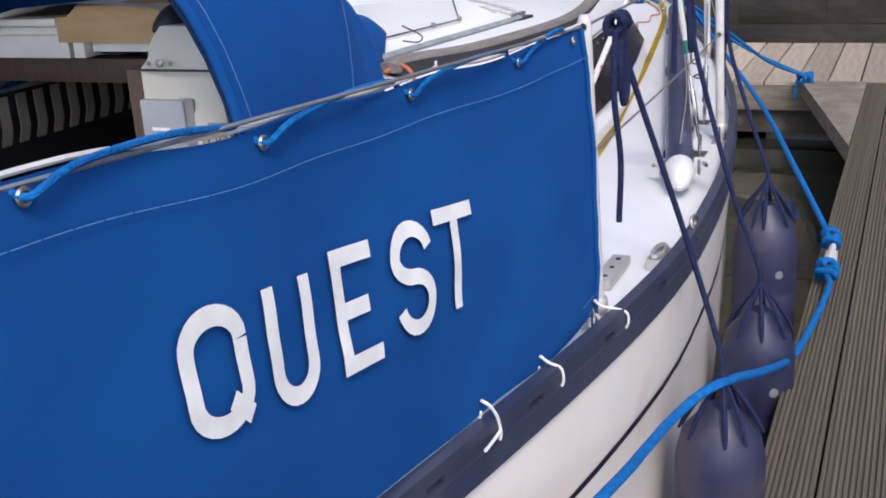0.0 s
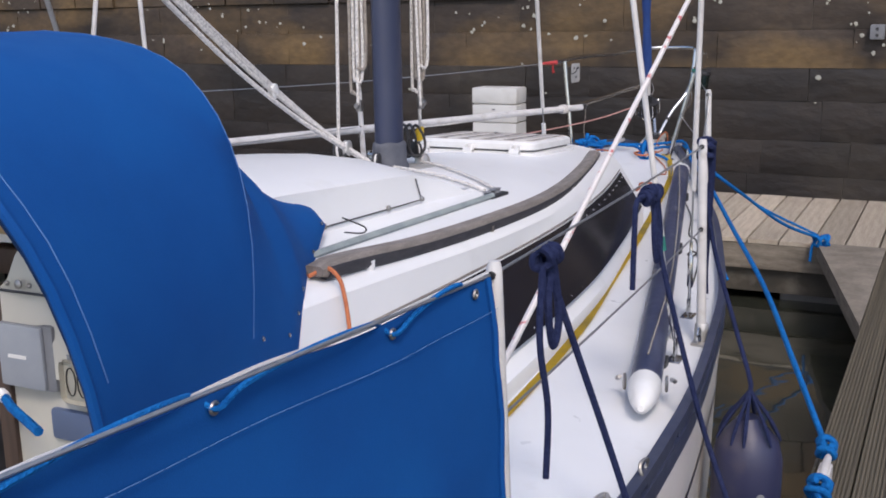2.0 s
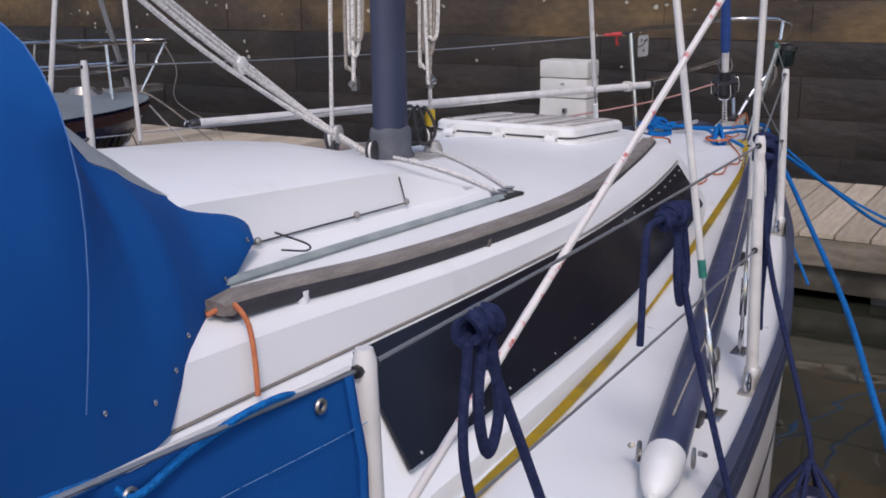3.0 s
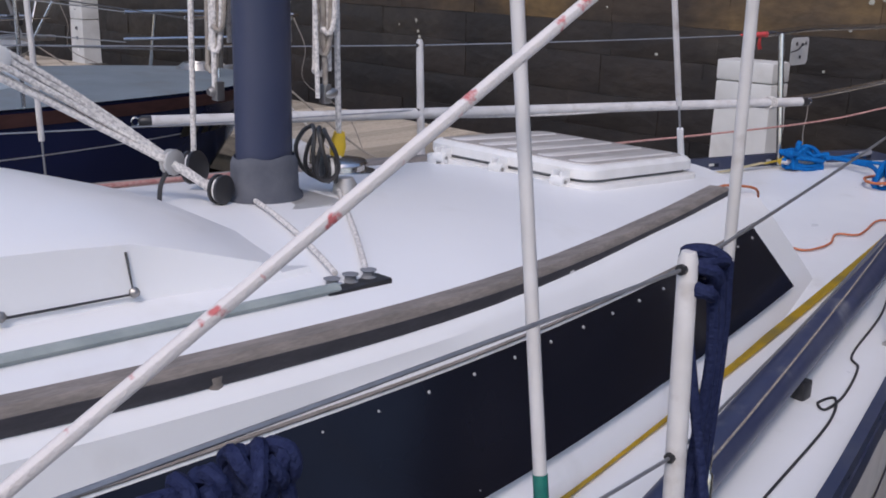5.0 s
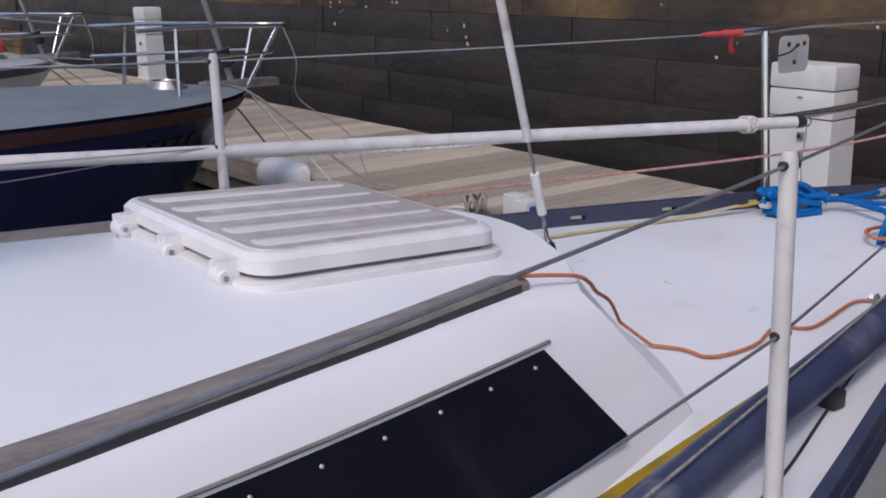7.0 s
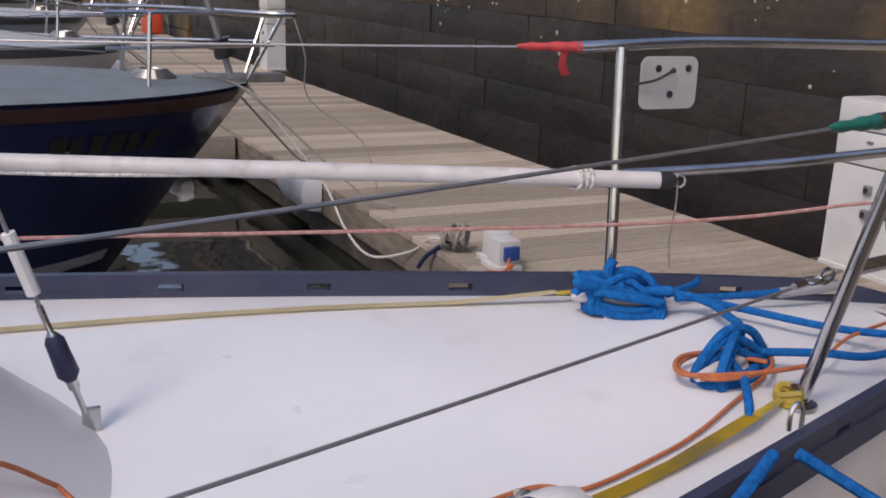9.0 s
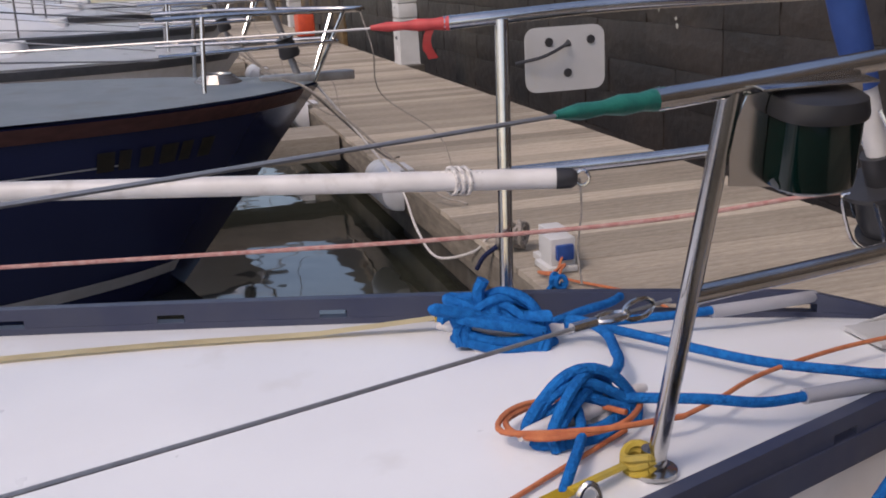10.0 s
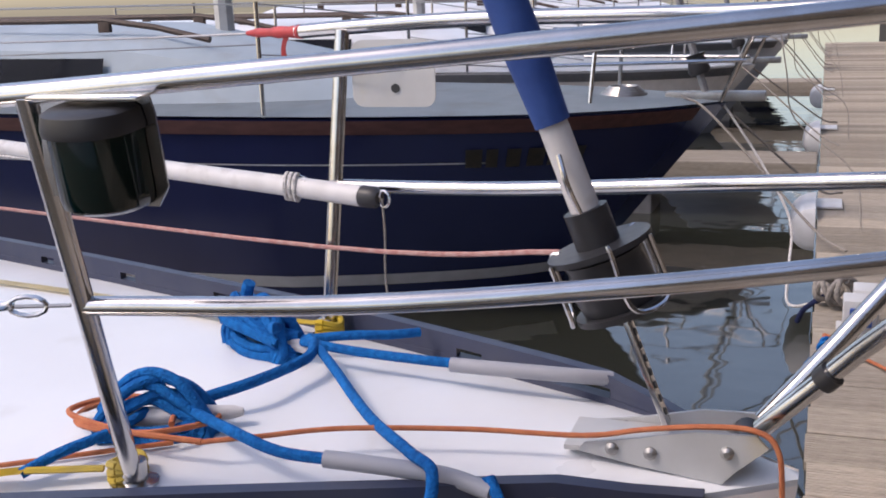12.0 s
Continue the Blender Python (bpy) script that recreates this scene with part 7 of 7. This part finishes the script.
        tubes("pulpit_rail", spline([(cx + s * 0.45 * k, tip - 0.85, z0 + 0.22), (cx + s * 0.30 * k, tip - 0.3, z0 + 0.22), (cx + s * 0.15, tip + 0.1, z0 + 0.22)], 5), 0.010, STEEL, n_)
        tubes("pulpit_leg", [(cx + s * 0.48 * k, tip - 0.65, z0), (cx + s * 0.42 * k, tip - 0.62, z0 + 0.40)], 0.012, STEEL, n_)
        tubes("pulpit_leg", [(cx + s * 0.04, tip - 0.03, z0), (cx + s * 0.17, tip + 0.14, z0 + 0.38)], 0.012, STEEL, n_)
        prev = Vector((cx + s * 0.42 * k, tip - 0.85, z0 + 0.40))
        for y in (-2.2, -3.9, -5.6):
            p = Vector((cx + s * (hb(tip + y) - 0.06), tip + y, rz(tip + y)))
            tubes("stanchion", [p, p + Vector((0, 0, 0.58))], 0.012, STEEL, n_)
            tubes("lifeline", [prev, p + Vector((0, 0, 0.57))], 0.004, WIRE, n_, "", 5)
            tubes("lifeline", [prev - Vector((0, 0, 0.2)), p + Vector((0, 0, 0.32))], 0.004, WIRE, n_, "", 5)
            prev = p + Vector((0, 0, 0.57))
    tubes("forestay", [(cx, tip - 0.1, z0), (cx, tip - 1.9, z0 + 6)], 0.02, WIRE, n_)
    bm = bmesh.new()
    lathe(bm, [(0.05, 0), (0.06, 0.02), (0.045, 0.09), (0.06, 0.11)], (cx, tip - 0.14, z0 + 0.14), 12, (0, -0.28, 0.96))
    part("furling_drum", bm, BLACK, n_)
    tubes("mast", [(cx, tip - 3.0, z0 + 0.3), (cx, tip - 3.1, z0 + 8)], 0.06, ALU, n_)
    bm = bmesh.new()
    box(bm, (cx - 0.05, tip - 0.32, z0 + 0.0), (cx + 0.05, tip + 0.20, z0 + 0.05), 0.01)
    part("bow_roller", bm, DULLSTEEL, n_)
    bm = bmesh.new()
    for q in range(4):
        tube(bm, [(cx + 0.14 * math.cos(a) * (1 - q * 0.12), tip - 0.55 + 0.12 * math.sin(a) * (1 - q * 0.12), z0 + 0.035 + q * 0.012) for a in steps(0, 6.28, 14)], 0.012, 6)
    part("anchor_chain", bm, DULLSTEEL, n_)
    for s in (1, -1):
        tubes("mooring_line", spline([(cx + s * 0.16, tip - 0.22, z0 + 0.04), (cx + s * 0.25, tip - 0.05, z0 - 0.05), (cx + s * 0.55, 3.66, 0.10), (cx + s * 0.75, 3.82, 0.03)], 5), 0.007, GREYROPE, n_, "old mooring line")
    tubes("slack_line", spline([(cx + 0.02, tip + 0.26, z0 + 0.36), (cx + 0.10, tip + 0.30, z0 + 0.15), (cx + 0.02, tip + 0.35, z0 - 0.1), (cx + 0.15, 3.85, 0.3), (cx + 0.3, 3.9, 0.02)], 5), 0.004, GREYROPE, n_)
    if name_bars:
        for q, wd in enumerate((0.085, 0.06, 0.07, 0.085, 0.06, 0.07)):
            y0 = tip - 1.15 + q * 0.105
            bm = bmesh.new()
            rr = []
            for y in (y0, y0 + wd):
                w, z = hb(y), rz(y)
                f = max(0.0, (y - tip + 2.2) / 2.2)
                row = []
                for v in (0.15, 0.24):
                    row.append((cx + w * (1 - v * (0.12 + 0.55 * f) - 0.10 * v * v) + 0.008, y - 0.85 * v * f ** 2, z + (WATER_Z - z) * v))
                rr.append(row)
            grid(bm, rr)
            bmesh.ops.solidify(bm, geom=bm.faces[:], thickness=0.003)
            bmesh.ops.recalc_face_normals(bm, faces=bm.faces)
            part("name_bar", bm, GOLD, n_, "dull gold bar of worn lettering")
    return n_


neighbour(-4.47, 3.21, 0.88, NBNAVY, NBDECK, 0.655, "dark navy yacht with pale blue deck and red-brown strake", True)
LGREY = material("pale_grey_hull", (0.42, 0.45, 0.50), 0.3, second=(0.36, 0.39, 0.44), scale=2)
neighbour(-8.0, 3.15, 0.9, WHITEPL, DECK, 0.62, "white yacht with pale grey hull bands moored further along", stripe=False, cabin_z=0.40)
neighbour(-11.5, 3.30, 0.9, LGREY, DECK, 0.66, "pale grey yacht moored in the next berth", stripe=False, cabin_z=0.45)
neighbour(-15.6, 3.30, 0.95, WHITEPL, DECK, 0.70, "white yacht moored in a far berth", stripe=False, cabin_z=0.42)
neighbour(-19.2, 3.30, 0.95, NBNAVY, GEL, 0.70, "dark navy yacht with a white deck moored far along", stripe=False, cabin_z=0.42)
# finger between the neighbours
fb = thing("pontoon_finger_far", (-6.9, -1, -0.3), "narrow far finger pontoon between the moored yachts", "pontoon", kind="structure")
for x in (-6.85, -13.9):
    bm = bmesh.new()
    box(bm, (x - 0.3, -6, -0.20), (x + 0.3, NEAR_Y - 0.02, -0.005), 0.01)
    part("deck_boards", bm, PLANK, fb)
    bm = bmesh.new()
    box(bm, (x - 0.25, -5, -0.7), (x + 0.25, 2.5, -0.21), 0.02)
    part("float", bm, GREYPL, fb)

# ---- boards and stones, piece by piece ----
def grooved(w, length, t, n, depth):
    """A board along y with grooves in its top, from x=0 and y=0."""
    prof = [(0.0, -t), (0.0, -0.004), (0.003, 0.0)]
    g = (w - 0.012) / n
    for i in range(n):
        x = 0.006 + i * g
        prof += [(x + g * 0.30, 0.0), (x + g * 0.38, -depth), (x + g * 0.62, -depth), (x + g * 0.70, 0.0)]
    prof += [(w - 0.003, 0.0), (w, -0.004), (w, -t)]
    bm = bmesh.new()
    vs = grid(bm, [[(x, y, z) for x, z in prof] for y in (0.0, length)], True)
    bm.faces.new(vs[0]), bm.faces.new(vs[1][::-1])
    bmesh.ops.recalc_face_normals(bm, faces=bm.faces)
    return bm


rnd = random.Random(5)
x = FX0
first = True
me_a = finish(grooved(0.129, 1.0, 0.026, 9, 0.007), "board", FINGERBOARD, 20)
me_b = finish(grooved(0.183, 1.0, 0.026, 13, 0.007), "board", FINGERBOARD, 20)
while x < FX1 - 0.02:
    me, w = (me_a, 0.135) if first else (me_b, 0.190)
    first = False
    y = -7.0
    cuts = [-7.0, -3.35 + rnd.uniform(-0.9, 0.5), NEAR_Y - 0.012]
    for a, b in zip(cuts, cuts[1:]):
        ob = new("board", me)
        ob.parent = finger
        ob.matrix_parent_inverse = Matrix.Translation(-finger.location)
        ob.location, ob.scale = (x, a, rnd.uniform(-0.0015, 0.0015)), (1, b - a - 0.006, 1)
    x += w
me_p = finish(grooved(0.187, FAR_Y - NEAR_Y, 0.028, 12, 0.0045), "plank", PLANK, 20)
x = PX0
while x < PX1:
    ob = new("plank", me_p)
    ob.parent = pontoon
    ob.matrix_parent_inverse = Matrix.Translation(-pontoon.location)
    ob.location = (x, NEAR_Y + rnd.uniform(-0.006, 0.006), rnd.uniform(-0.002, 0.002))
    x += 0.2
# quay wall courses
shapes, tide = [], []
for k in range(5):
    bm = bmesh.new()
    box(bm, (-0.5, 0.0, -0.5), (0.5, 0.16, 0.5))
    bmesh.ops.subdivide_edges(bm, edges=bm.edges[:], cuts=2, use_grid_fill=True)
    for v in bm.verts:
        q = v.co * 3 + Vector((k * 7.1, 0, 0))
        if v.co.y < 0.05:
            edge = max(abs(v.co.x), abs(v.co.z)) > 0.49
            v.co.y += (0.010 if edge else 0.0) + 0.012 * noise.noise(q)
        v.co.x += 0.005 * noise.noise(q + Vector((3, 1, 0)))
        v.co.z += 0.008 * noise.noise(q + Vector((0, 5, 2)))
    low = bm.copy()
    shapes.append(finish(bm, "stone", STONE, 60))
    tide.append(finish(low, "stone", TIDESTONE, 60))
count = 0
z = -0.75
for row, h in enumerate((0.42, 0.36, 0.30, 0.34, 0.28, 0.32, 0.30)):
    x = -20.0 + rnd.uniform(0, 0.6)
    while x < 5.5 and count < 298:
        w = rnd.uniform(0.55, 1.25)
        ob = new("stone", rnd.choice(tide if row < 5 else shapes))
        ob.parent = quay
        ob.matrix_parent_inverse = Matrix.Translation(-quay.location)
        ob.location = (x + w / 2, WALL_Y + rnd.uniform(-0.004, 0.004), z + h / 2)
        ob.scale = (w - 0.003, 1, h - 0.003)
        x += w
        count += 1
    z += h
rest = []
for row in range(16):
    h = 0.33
    zz = (z + row * h) if row < 8 else (-0.75 + (row - 8) * h)
    x = -20.0 if row < 8 else -45.0
    end = 9.0 if row < 8 else -20.0
    while x < end:
        w = rnd.uniform(0.5, 1.1)
        rest.append((x, min(w, end - x), zz, h))
        x += w
bm = bmesh.new()
for x, w, zz, h in rest:
    d = rnd.uniform(-0.03, 0.015)
    f = [bm.verts.new((a, WALL_Y + d, c)) for a, c in ((x + 0.01, zz + 0.01), (x + w - 0.01, zz + 0.01), (x + w - 0.01, zz + h - 0.01), (x + 0.01, zz + h - 0.01))]
    g = [bm.verts.new((v.co.x, WALL_Y + 0.08, v.co.z)) for v in f]
    bm.faces.new(f)
    for i in range(4):
        bm.faces.new((f[i], g[i], g[(i + 1) % 4], f[(i + 1) % 4]))
bmesh.ops.recalc_face_normals(bm, faces=bm.faces)
tagged(part("stones", bm, STONE, quay), kind="stuff")
bm = bmesh.new()
for k in range(420):
    x, zz = rnd.uniform(-9, 3), rnd.triangular(0.55, 2.2, 1.7)
    if noise.noise(Vector((x * 1.2, zz * 1.6, 4))) < 0.02:
        continue
    r = rnd.uniform(0.006, 0.022)
    c = bm.verts.new((x, WALL_Y - 0.036, zz))
    ring = [bm.verts.new((x + r * rnd.uniform(0.6, 1.3) * math.cos(a), WALL_Y - 0.030, zz + r * rnd.uniform(0.6, 1.3) * math.sin(a))) for a in (6.283 * i / 7 for i in range(7))]
    for i in range(7):
        bm.faces.new((c, ring[i], ring[(i + 1) % 7]))
bmesh.ops.recalc_face_normals(bm, faces=bm.faces)
tagged(part("lichen_spots", bm, LICHEN, quay, "pale lichen and barnacle spots"), kind="stuff")
